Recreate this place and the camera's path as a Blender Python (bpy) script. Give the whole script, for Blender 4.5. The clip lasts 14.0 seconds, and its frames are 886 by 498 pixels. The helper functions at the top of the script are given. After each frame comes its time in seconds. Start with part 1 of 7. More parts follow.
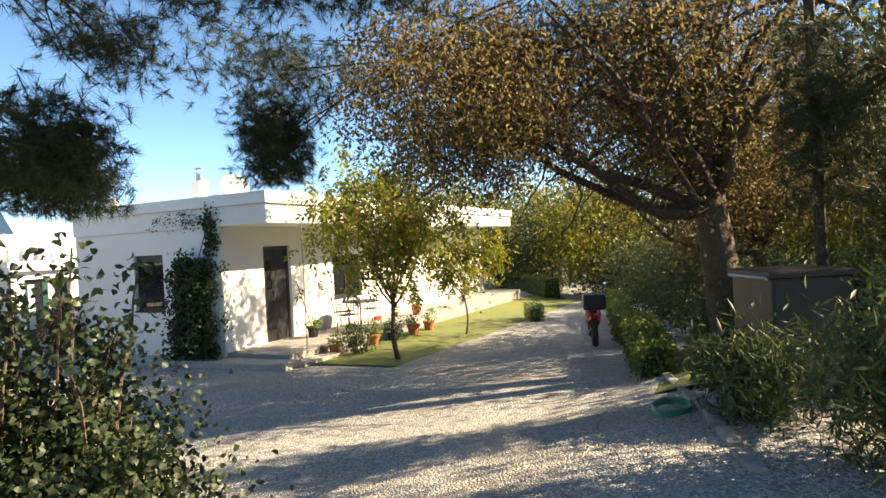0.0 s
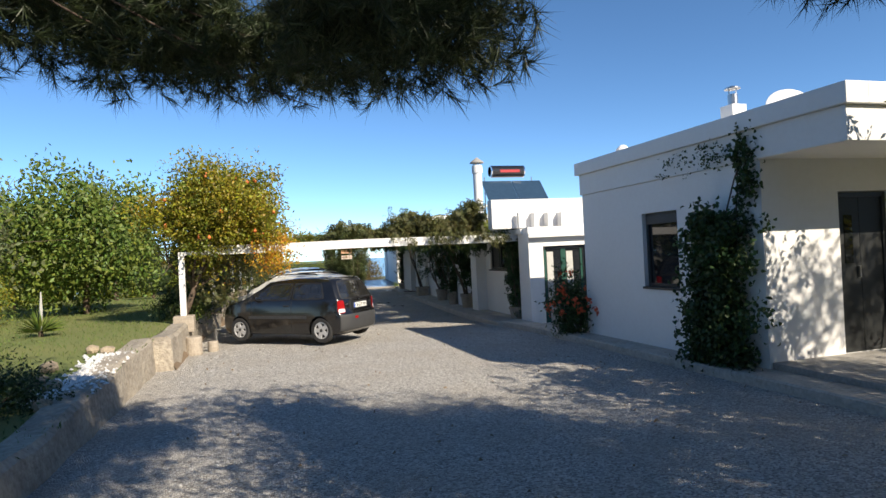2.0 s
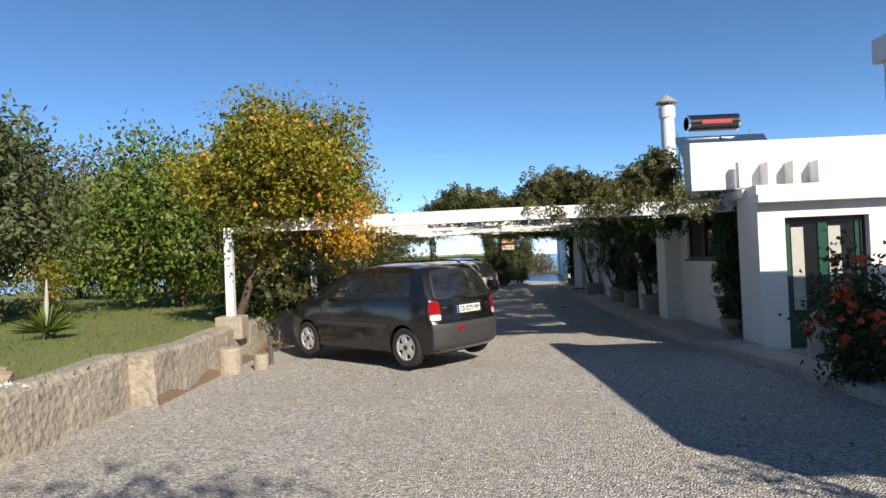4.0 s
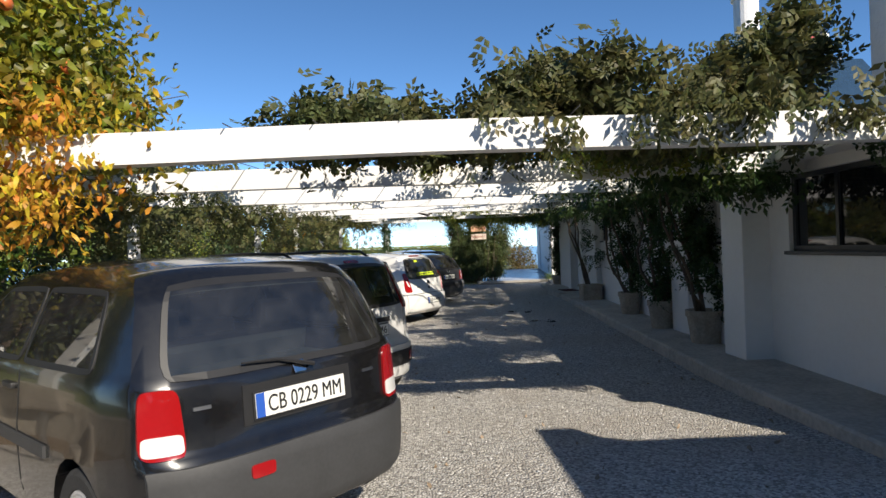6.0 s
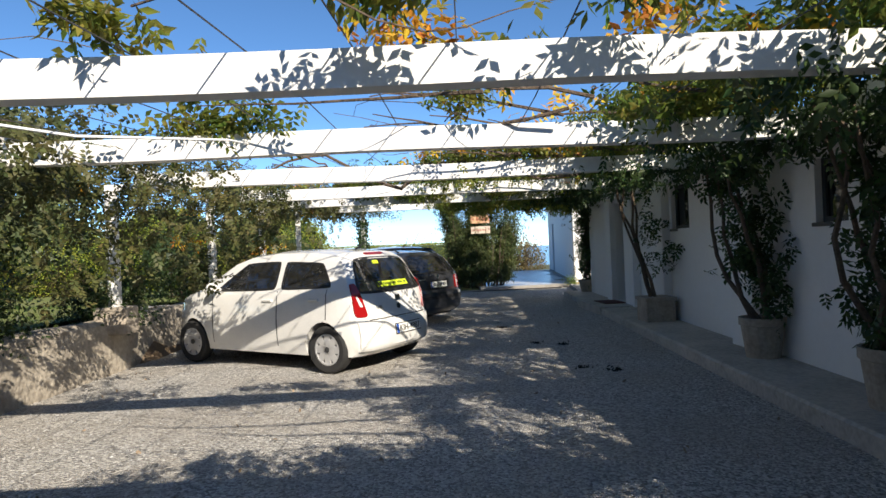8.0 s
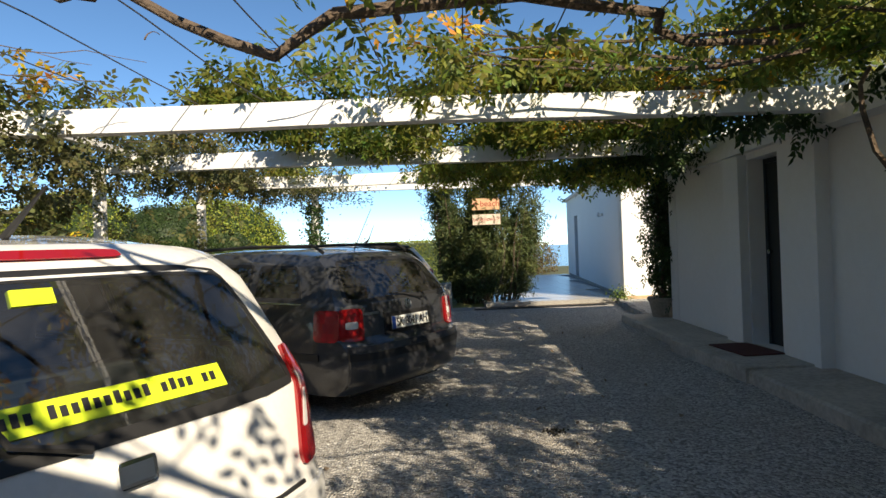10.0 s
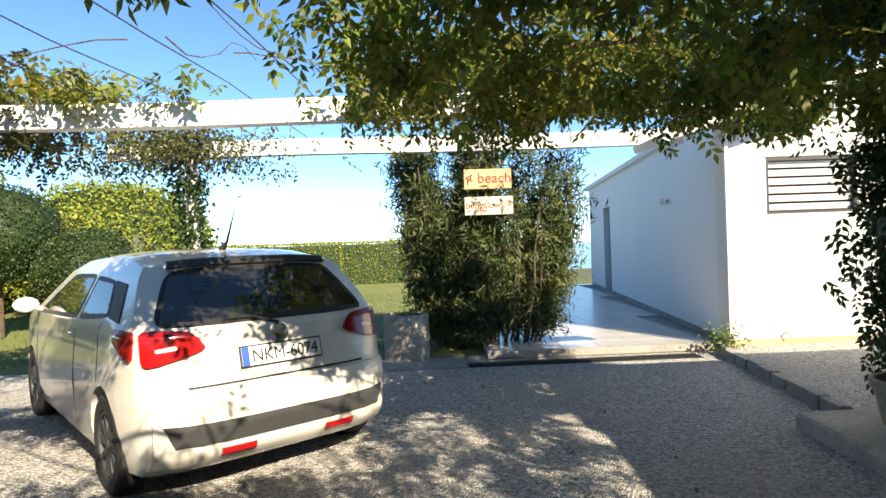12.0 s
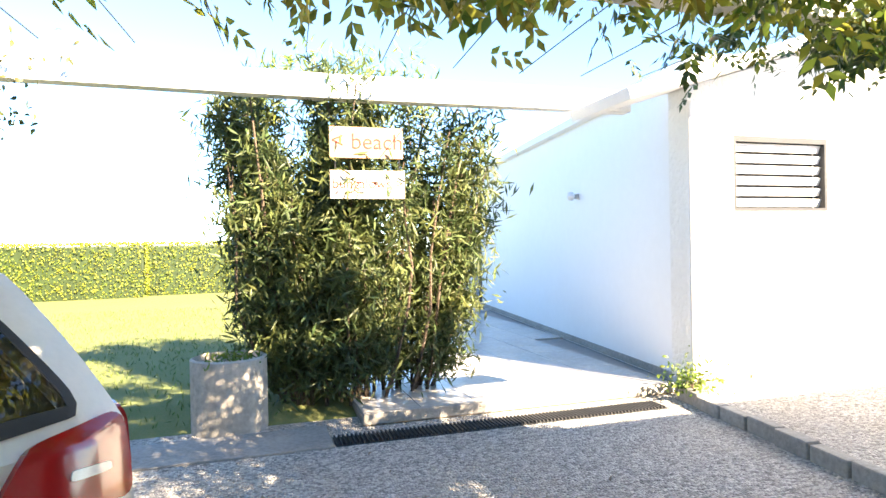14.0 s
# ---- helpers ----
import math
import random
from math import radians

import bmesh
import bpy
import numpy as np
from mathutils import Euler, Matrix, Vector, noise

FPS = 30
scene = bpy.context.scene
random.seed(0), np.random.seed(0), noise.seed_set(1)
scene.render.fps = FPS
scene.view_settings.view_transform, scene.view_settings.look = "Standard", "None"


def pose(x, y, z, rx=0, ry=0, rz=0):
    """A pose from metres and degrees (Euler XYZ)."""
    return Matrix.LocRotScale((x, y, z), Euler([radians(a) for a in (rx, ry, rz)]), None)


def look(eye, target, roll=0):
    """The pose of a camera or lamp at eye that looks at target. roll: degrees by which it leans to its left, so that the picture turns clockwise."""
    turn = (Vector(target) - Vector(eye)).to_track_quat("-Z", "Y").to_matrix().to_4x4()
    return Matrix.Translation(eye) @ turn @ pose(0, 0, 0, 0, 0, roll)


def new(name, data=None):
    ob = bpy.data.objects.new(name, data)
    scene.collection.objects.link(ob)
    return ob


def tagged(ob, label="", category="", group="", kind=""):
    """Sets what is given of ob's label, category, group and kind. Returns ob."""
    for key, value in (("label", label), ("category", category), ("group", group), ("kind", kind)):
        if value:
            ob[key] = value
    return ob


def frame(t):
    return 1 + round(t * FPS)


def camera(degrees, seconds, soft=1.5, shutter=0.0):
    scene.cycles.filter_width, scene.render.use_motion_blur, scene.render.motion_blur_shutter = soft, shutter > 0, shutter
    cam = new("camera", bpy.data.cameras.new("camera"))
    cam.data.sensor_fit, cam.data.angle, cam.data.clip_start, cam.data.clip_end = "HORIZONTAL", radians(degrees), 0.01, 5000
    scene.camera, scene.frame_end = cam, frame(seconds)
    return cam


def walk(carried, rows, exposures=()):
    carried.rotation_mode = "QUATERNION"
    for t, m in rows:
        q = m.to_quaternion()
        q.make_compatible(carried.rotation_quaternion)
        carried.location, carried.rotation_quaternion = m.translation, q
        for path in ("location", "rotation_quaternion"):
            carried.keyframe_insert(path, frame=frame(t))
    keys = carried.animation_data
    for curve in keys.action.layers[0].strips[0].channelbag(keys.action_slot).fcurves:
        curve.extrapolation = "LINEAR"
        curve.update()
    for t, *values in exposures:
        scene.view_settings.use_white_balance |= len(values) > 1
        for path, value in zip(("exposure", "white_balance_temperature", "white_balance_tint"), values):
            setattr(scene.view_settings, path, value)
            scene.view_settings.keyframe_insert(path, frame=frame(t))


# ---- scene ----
cam = camera(71.7, 14.0)
PATH = [
    (0, (-1.403, -1.013, 2.151), (0.408, -0.165, 2.135), -3.0),
    (0.5, (-0.695, -0.514, 2.198), (0.867, 0.734, 2.185), -2.8),
    (1, (0.182, 0.057, 2.173), (1.352, 1.68, 2.153), -3.0),
    (1.5, (0.824, 0.841, 2.004), (1.626, 2.674, 1.996), -3.2),
    (2, (1.605, 1.826, 1.786), (2.173, 3.744, 1.798), -2.8),
    (2.5, (2.139, 2.79, 1.728), (2.525, 4.753, 1.736), -2.8),
    (4.8, (3.616, 8.426, 1.434), (3.523, 10.424, 1.459), -2.3),
    (5, (3.679, 8.969, 1.462), (3.627, 10.969, 1.47), -2.3),
    (5.5, (3.87, 10.265, 1.432), (3.882, 12.265, 1.432), -2.3),
    (6, (4.014, 11.564, 1.432), (4.063, 13.564, 1.428), -2.2),
    (6.5, (4.121, 12.759, 1.415), (4.171, 14.758, 1.41), -2.2),
    (7, (4.219, 13.988, 1.353), (4.271, 15.988, 1.349), -2.6),
    (7.2, (4.275, 14.461, 1.354), (4.322, 16.46, 1.349), -2.7),
    (9.3, (4.502, 20.225, 1.245), (4.557, 22.224, 1.243), -2.0),
    (9.5, (4.563, 20.787, 1.255), (4.618, 22.786, 1.25), -2.1),
    (10, (4.682, 22.168, 1.272), (4.739, 24.167, 1.266), -2.2),
    (10.5, (4.832, 23.489, 1.292), (4.887, 25.489, 1.282), -2.2),
    (11, (5.002, 24.743, 1.326), (5.049, 26.743, 1.315), -2.4),
    (11.5, (5.006, 26.125, 1.338), (5.073, 28.123, 1.334), -2.4),
    (12, (5.13, 27.399, 1.358), (5.201, 29.398, 1.345), -2.0),
    (12.5, (5.154, 28.293, 1.351), (5.263, 30.29, 1.337), -1.8),
    (13, (5.112, 28.896, 1.341), (5.262, 30.89, 1.328), -1.8),
    (13.5, (5.064, 29.457, 1.346), (5.385, 31.431, 1.331), -1.5),
    (14, (5.083, 29.964, 1.332), (5.684, 31.872, 1.321), -1.1),
]
walk(cam, [(t, look(eye, aim, roll)) for t, eye, aim, roll in PATH],
     [(0, 1.6, 9200, 10), (0.3, 1.3, 8600, 10), (0.7, 1.05, 8000, 10), (1.1, 0.9, 7400, 10), (1.5, 0.6, 7000, 10), (2.7, 0.6, 7300, 10), (5.0, 0.28, 6800, 10), (7.2, 0.62, 6800, 10), (9.3, 0.55, 7300, 10), (10.5, 0.78, 7900, 8), (11.5, 1.15, 7900, 8), (12.5, 1.45, 7700, 10), (13.2, 2.0, 7900, 12), (13.6, 2.65, 8300, 14), (14.0, 2.95, 8600, 14)])

# world, sun and sky
SUN_WAY = Vector((-2.37, 4.37, -3.26)).normalized()
world = bpy.data.worlds.new("sky")
scene.world = world
world.use_nodes = True
wnt = world.node_tree
sky = wnt.nodes.new("ShaderNodeTexSky")
sky.sky_type, sky.sun_disc = "NISHITA", False
sky.sun_elevation = math.asin(-SUN_WAY.z)
sky.sun_rotation = math.atan2(-SUN_WAY.x, -SUN_WAY.y)
sky.air_density, sky.dust_density, sky.ozone_density = 0.5, 0.0, 4.0
sky_tone = wnt.nodes.new("ShaderNodeHueSaturation")
sky_tone.inputs["Saturation"].default_value = 1.1
sky_tone.inputs["Hue"].default_value = 0.496
wnt.links.new(sky.outputs[0], sky_tone.inputs["Color"])
wnt.links.new(sky_tone.outputs[0], wnt.nodes["Background"].inputs[0])
wnt.nodes["Background"].inputs[1].default_value = 0.15
sun = new("sun", bpy.data.lights.new("sun", "SUN"))
sun.data.energy, sun.data.angle, sun.data.color = 5.0, radians(0.5), (1.0, 0.93, 0.82)
sun.matrix_world = look((0, 0, 30), Vector((0, 0, 30)) + SUN_WAY)

S = 0.87
rng = np.random.default_rng(7)


# ---- materials ----
def mat(name, color, rough=0.6, metal=0.0, vary=0.12, scale=8.0, fine=60.0, bump=0.0, bump_scale=80.0, hue=0.0, island=0.0, second=None, coat=0.0, sub=0.0, bump_dist=0.01):
    """A surface with colour that varies at two scales, by piece and by island, and fine relief."""
    m = bpy.data.materials.new(name)
    m.use_nodes = True
    nt = m.node_tree
    n, l = nt.nodes, nt.links
    b = n["Principled BSDF"]
    b.inputs["Roughness"].default_value = rough
    b.inputs["Metallic"].default_value = metal
    if coat:
        b.inputs["Coat Weight"].default_value = coat
        b.inputs["Coat Roughness"].default_value = 0.04
    geo = n.new("ShaderNodeNewGeometry")
    co = n.new("ShaderNodeTexCoord")
    big, small = n.new("ShaderNodeTexNoise"), n.new("ShaderNodeTexNoise")
    big.inputs["Scale"].default_value, small.inputs["Scale"].default_value = scale, fine
    big.inputs["Detail"].default_value, small.inputs["Detail"].default_value = 4, 2
    l.new(geo.outputs["Position"], big.inputs["Vector"])
    l.new(geo.outputs["Position"], small.inputs["Vector"])
    mix = n.new("ShaderNodeMix")
    mix.data_type = "RGBA"
    c2 = second if second else [c * 0.55 for c in color]
    mix.inputs["A"].default_value = (*color, 1)
    mix.inputs["B"].default_value = (*c2, 1)
    add = n.new("ShaderNodeMath")
    add.operation = "ADD"
    l.new(big.outputs["Fac"], add.inputs[0])
    l.new(small.outputs["Fac"], add.inputs[1])
    rng_node = n.new("ShaderNodeMapRange")
    rng_node.inputs["From Min"].default_value, rng_node.inputs["From Max"].default_value = 0.75, 1.3
    rng_node.inputs["To Min"].default_value, rng_node.inputs["To Max"].default_value = 0.0, min(1.0, vary * 4)
    l.new(add.outputs[0], rng_node.inputs["Value"])
    l.new(rng_node.outputs[0], mix.inputs["Factor"])
    last = mix.outputs["Result"]
    if island or hue:
        hsv = n.new("ShaderNodeHueSaturation")
        mr, mv = n.new("ShaderNodeMapRange"), n.new("ShaderNodeMapRange")
        l.new(geo.outputs["Random Per Island"], mr.inputs["Value"])
        mr.inputs["To Min"].default_value, mr.inputs["To Max"].default_value = 0.5 - hue, 0.5 + hue
        white = n.new("ShaderNodeTexWhiteNoise")
        white.noise_dimensions = "1D"
        l.new(geo.outputs["Random Per Island"], white.inputs["W"])
        l.new(white.outputs["Value"], mv.inputs["Value"])
        mv.inputs["To Min"].default_value, mv.inputs["To Max"].default_value = 1 - island, 1 + island
        l.new(last, hsv.inputs["Color"])
        l.new(mr.outputs[0], hsv.inputs["Hue"])
        l.new(mv.outputs[0], hsv.inputs["Value"])
        last = hsv.outputs["Color"]
    l.new(last, b.inputs["Base Color"])
    if bump:
        bp, tx = n.new("ShaderNodeBump"), n.new("ShaderNodeTexNoise")
        tx.inputs["Scale"].default_value, tx.inputs["Detail"].default_value = bump_scale, 4
        l.new(geo.outputs["Position"], tx.inputs["Vector"])
        bp.inputs["Strength"].default_value, bp.inputs["Distance"].default_value = bump, bump_dist
        l.new(tx.outputs["Fac"], bp.inputs["Height"])
        l.new(bp.outputs["Normal"], b.inputs["Normal"])
    if sub:
        out = n["Material Output"]
        tr, ms = n.new("ShaderNodeBsdfTranslucent"), n.new("ShaderNodeMixShader")
        l.new(last, tr.inputs["Color"])
        ms.inputs[0].default_value = sub
        l.new(b.outputs[0], ms.inputs[1])
        l.new(tr.outputs[0], ms.inputs[2])
        l.new(ms.outputs[0], out.inputs["Surface"])
    return m


def gravel_mat(name, a, b2, c):
    """Crushed stone: cells of several greys with relief, and broad dusty patches."""
    m = bpy.data.materials.new(name)
    m.use_nodes = True
    n, l = m.node_tree.nodes, m.node_tree.links
    bs = n["Principled BSDF"]
    bs.inputs["Roughness"].default_value = 0.92
    geo, v = n.new("ShaderNodeNewGeometry"), n.new("ShaderNodeTexVoronoi")
    v.inputs["Scale"].default_value = 62
    l.new(geo.outputs["Position"], v.inputs["Vector"])
    ramp = n.new("ShaderNodeValToRGB")
    e = ramp.color_ramp.elements
    e[0].color, e[1].color = (*a, 1), (*c, 1)
    mid = e.new(0.5)
    mid.color = (*b2, 1)
    sep = n.new("ShaderNodeSeparateColor")
    l.new(v.outputs["Color"], sep.inputs[0])
    l.new(sep.outputs[0], ramp.inputs[0])
    big = n.new("ShaderNodeTexNoise")
    big.inputs["Scale"].default_value, big.inputs["Detail"].default_value = 0.9, 5
    l.new(geo.outputs["Position"], big.inputs["Vector"])
    mr = n.new("ShaderNodeMapRange")
    mr.inputs["From Min"].default_value, mr.inputs["From Max"].default_value = 0.45, 0.7
    l.new(big.outputs["Fac"], mr.inputs["Value"])
    mx = n.new("ShaderNodeMix")
    mx.data_type = "RGBA"
    l.new(mr.outputs[0], mx.inputs["Factor"])
    l.new(ramp.outputs[0], mx.inputs["A"])
    dust = n.new("ShaderNodeMix")
    dust.data_type = "RGBA"
    dust.inputs["Factor"].default_value = 0.45
    l.new(ramp.outputs[0], dust.inputs["A"])
    dust.inputs["B"].default_value = (0.46, 0.40, 0.33, 1)
    l.new(dust.outputs["Result"], mx.inputs["B"])
    l.new(mx.outputs["Result"], bs.inputs["Base Color"])
    bp = n.new("ShaderNodeBump")
    bp.inputs["Strength"].default_value, bp.inputs["Distance"].default_value, bp.invert = 1.0, 0.035, True
    l.new(v.outputs["Distance"], bp.inputs["Height"])
    l.new(bp.outputs["Normal"], bs.inputs["Normal"])
    return m


def glass_mat(name, color=(0.012, 0.014, 0.016), rough=0.03, ior=1.5):
    m = bpy.data.materials.new(name)
    m.use_nodes = True
    b = m.node_tree.nodes["Principled BSDF"]
    b.inputs["Base Color"].default_value = (*color, 1)
    b.inputs["Roughness"].default_value, b.inputs["IOR"].default_value = rough, ior
    return m


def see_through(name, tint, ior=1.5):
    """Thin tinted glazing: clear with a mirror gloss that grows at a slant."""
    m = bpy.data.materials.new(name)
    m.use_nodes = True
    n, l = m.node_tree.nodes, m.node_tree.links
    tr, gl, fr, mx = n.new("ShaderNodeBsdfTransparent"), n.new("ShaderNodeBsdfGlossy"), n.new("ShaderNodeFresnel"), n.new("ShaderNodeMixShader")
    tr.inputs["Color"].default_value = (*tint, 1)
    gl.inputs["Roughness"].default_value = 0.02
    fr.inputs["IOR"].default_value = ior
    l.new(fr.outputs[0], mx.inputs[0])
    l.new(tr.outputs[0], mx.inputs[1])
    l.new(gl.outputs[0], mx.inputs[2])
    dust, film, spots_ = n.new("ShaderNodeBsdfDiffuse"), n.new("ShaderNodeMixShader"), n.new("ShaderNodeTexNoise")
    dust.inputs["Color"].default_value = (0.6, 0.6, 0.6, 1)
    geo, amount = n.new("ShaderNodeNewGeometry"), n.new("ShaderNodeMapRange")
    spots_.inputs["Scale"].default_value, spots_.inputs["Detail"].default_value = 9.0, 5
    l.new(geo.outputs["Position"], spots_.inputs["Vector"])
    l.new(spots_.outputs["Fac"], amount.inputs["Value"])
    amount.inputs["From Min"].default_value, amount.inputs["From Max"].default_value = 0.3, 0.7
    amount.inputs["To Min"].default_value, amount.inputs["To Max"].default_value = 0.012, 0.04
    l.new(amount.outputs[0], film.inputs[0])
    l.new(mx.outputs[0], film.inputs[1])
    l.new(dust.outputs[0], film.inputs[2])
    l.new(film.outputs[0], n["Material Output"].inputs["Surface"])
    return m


M = dict(
    gravel=gravel_mat("gravel", (0.25, 0.235, 0.215), (0.54, 0.51, 0.47), (0.82, 0.79, 0.74)),
    pebble=mat("pebble", (0.62, 0.605, 0.58), 0.9, vary=0.2, island=0.45, hue=0.02),
    plaster=mat("white_plaster", (0.81, 0.80, 0.78), 0.85, vary=0.06, scale=1.3, fine=14, bump=0.25, bump_scale=60, second=(0.68, 0.66, 0.63)),
    plaster_rough=mat("rough_plaster", (0.79, 0.78, 0.76), 0.9, vary=0.06, scale=1.5, fine=20, bump=0.9, bump_scale=24, second=(0.68, 0.66, 0.62), bump_dist=0.02),
    beam=mat("white_beam_paint", (0.82, 0.81, 0.79), 0.75, vary=0.1, scale=2.5, fine=18, bump=0.3, bump_scale=35, second=(0.6, 0.58, 0.53)),
    bluewall=mat("pale_plaster", (0.80, 0.80, 0.80), 0.8, vary=0.05, scale=1.0, fine=10, bump=0.15, bump_scale=50, second=(0.7, 0.7, 0.7)),
    concrete=mat("concrete", (0.36, 0.34, 0.31), 0.9, vary=0.2, scale=3, fine=30, bump=0.5, bump_scale=50),
    old_wall=mat("old_rendered_stone", (0.42, 0.37, 0.30), 0.92, vary=0.22, scale=2.2, fine=16, bump=0.9, bump_scale=14, second=(0.22, 0.19, 0.155), bump_dist=0.04),
    kerb=mat("kerb_concrete", (0.50, 0.46, 0.40), 0.9, vary=0.2, scale=3, fine=25, bump=0.5, bump_scale=40),
    ochre=mat("ochre_plinth", (0.52, 0.36, 0.22), 0.85, vary=0.15, scale=4, fine=30, bump=0.3),
    soil=mat("dry_soil", (0.24, 0.17, 0.11), 0.95, vary=0.2, scale=3, fine=40, bump=0.8, bump_scale=40),
    lawn=mat("lawn", (0.13, 0.17, 0.045), 0.9, vary=0.2, scale=0.8, fine=50, bump=0.8, bump_scale=120, second=(0.21, 0.2, 0.07)),
    blade=mat("grass_blade", (0.13, 0.19, 0.045), 0.8, vary=0.1, island=0.4, hue=0.03, sub=0.3),
    land=mat("rough_land", (0.12, 0.13, 0.06), 0.95, vary=0.25, scale=0.3, fine=4),
    dark_frame=mat("dark_grey_frame", (0.03, 0.034, 0.038), 0.4, vary=0.05),
    dark_door=mat("dark_door", (0.016, 0.018, 0.018), 0.5, vary=0.08),
    green_door=mat("green_panel", (0.012, 0.07, 0.05), 0.35, vary=0.1),
    curtain=mat("pale_curtain", (0.5, 0.5, 0.47), 0.9, vary=0.1),
    glass=glass_mat("window_glass"),
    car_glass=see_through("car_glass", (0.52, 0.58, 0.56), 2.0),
    lining=mat("cabin_lining", (0.055, 0.055, 0.058), 0.9, vary=0.15, fine=120),
    seat_cloth=mat("seat_cloth", (0.045, 0.046, 0.052), 0.95, vary=0.2, fine=200, bump=0.3, bump_scale=300),
    metal=mat("bare_metal", (0.5, 0.5, 0.5), 0.35, 1.0, vary=0.06),
    chrome=mat("chrome", (0.75, 0.75, 0.75), 0.12, 1.0, vary=0.02),
    alloy=mat("alloy_rim", (0.62, 0.62, 0.62), 0.4, 0.35, vary=0.08, bump=0.05),
    tyre=mat("tyre_rubber", (0.03, 0.03, 0.03), 0.85, vary=0.2, bump=0.2, bump_scale=120),
    black=mat("black_plastic", (0.018, 0.018, 0.019), 0.5, vary=0.1),
    grey_plastic=mat("grey_plastic", (0.045, 0.046, 0.048), 0.6, vary=0.12),
    red_lens=mat("red_lens", (0.32, 0.008, 0.010), 0.12, vary=0.05, coat=0.6),
    clear_lens=mat("clear_lens", (0.75, 0.74, 0.72), 0.12, vary=0.05, coat=0.6),
    plate=mat("plate_white", (0.78, 0.78, 0.74), 0.5, vary=0.05),
    plate_blue=mat("plate_blue", (0.02, 0.09, 0.42), 0.5, vary=0.03),
    ink=mat("plate_ink", (0.012, 0.012, 0.014), 0.6, vary=0.02),
    yellow=mat("yellow_sticker", (0.62, 0.78, 0.04), 0.5, vary=0.05),
    paint_black=mat("black_paint", (0.006, 0.006, 0.007), 0.2, vary=0.15, scale=5, fine=40, coat=0.6, second=(0.014, 0.0135, 0.0125)),
    paint_grey=mat("dark_grey_paint", (0.055, 0.058, 0.066), 0.28, 0.35, vary=0.15, scale=5, coat=0.9),
    paint_silver=mat("pale_grey_paint", (0.60, 0.60, 0.59), 0.3, vary=0.05, coat=0.8),
    paint_white=mat("white_paint", (0.79, 0.78, 0.75), 0.25, vary=0.04, coat=0.9),
    paint_cream=mat("cream_paint", (0.78, 0.74, 0.66), 0.28, vary=0.04, coat=0.9),
    bark=mat("bark", (0.14, 0.10, 0.07), 0.95, vary=0.3, scale=10, fine=60, bump=1.0, bump_scale=30, bump_dist=0.03),
    pine_bark=mat("pine_bark", (0.10, 0.07, 0.055), 0.95, vary=0.3, scale=8, fine=50, bump=1.0, bump_scale=22, bump_dist=0.04),
    vine_leaf=mat("vine_leaf", (0.115, 0.18, 0.035), 0.5, vary=0.25, scale=0.9, fine=3, island=0.45, hue=0.045, second=(0.26, 0.25, 0.04), sub=0.55),
    vine_olive=mat("olive_vine_leaf", (0.075, 0.095, 0.03), 0.55, vary=0.25, scale=1.2, fine=4, island=0.4, hue=0.03, second=(0.14, 0.125, 0.04), sub=0.35),
    vine_dark=mat("dark_vine_leaf", (0.045, 0.085, 0.022), 0.5, vary=0.15, scale=1.5, fine=5, island=0.4, hue=0.03, sub=0.3),
    yellow_leaf=mat("yellow_leaf", (0.55, 0.36, 0.03), 0.55, vary=0.15, scale=2, fine=8, island=0.35, hue=0.04, second=(0.5, 0.18, 0.02), sub=0.35),
    pom_leaf=mat("pomegranate_leaf", (0.15, 0.19, 0.025), 0.45, vary=0.3, scale=1.2, fine=4, island=0.4, hue=0.04, second=(0.40, 0.32, 0.03), sub=0.4),
    walnut_leaf=mat("broad_leaf", (0.19, 0.22, 0.04), 0.5, vary=0.3, scale=1.0, fine=4, island=0.35, hue=0.04, second=(0.36, 0.30, 0.04), sub=0.5),
    oleander=mat("oleander_leaf", (0.055, 0.09, 0.035), 0.5, vary=0.2, scale=2, fine=6, island=0.4, hue=0.03, second=(0.15, 0.17, 0.05), sub=0.3),
    hedge_leaf=mat("hedge_leaf", (0.10, 0.16, 0.03), 0.55, vary=0.2, scale=2, fine=8, island=0.35, hue=0.03, second=(0.2, 0.25, 0.04), sub=0.3),
    bright_leaf=mat("sunny_hedge_leaf", (0.22, 0.28, 0.04), 0.55, vary=0.2, scale=2, fine=8, island=0.3, hue=0.03, second=(0.34, 0.34, 0.05), sub=0.35),
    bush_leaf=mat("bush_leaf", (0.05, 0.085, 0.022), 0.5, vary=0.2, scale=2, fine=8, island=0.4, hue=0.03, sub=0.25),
    # Leaf colour darkened to stand in for the pine's shade on the bush.
    shaded_rose_leaf=mat("shaded_rose_leaf", (0.028, 0.045, 0.018), 0.5, vary=0.2, scale=3, fine=9, island=0.4, hue=0.03, second=(0.05, 0.07, 0.02), sub=0.15),
    far_leaf=mat("grove_leaf", (0.075, 0.11, 0.035), 0.7, vary=0.3, scale=0.4, fine=2, island=0.35, hue=0.03, second=(0.14, 0.15, 0.07), sub=0.25),
    olive_leaf=mat("olive_leaf", (0.16, 0.13, 0.058), 0.6, vary=0.25, scale=0.8, fine=4, island=0.4, hue=0.03, second=(0.27, 0.185, 0.07), sub=0.5),
    needle=mat("pine_needle", (0.030, 0.052, 0.022), 0.5, vary=0.2, scale=1.2, fine=5, island=0.4, hue=0.02, second=(0.06, 0.07, 0.02), sub=0.15),
    fruit=mat("pomegranate_skin", (0.55, 0.10, 0.03), 0.4, vary=0.25, scale=12, fine=40, second=(0.6, 0.25, 0.05)),
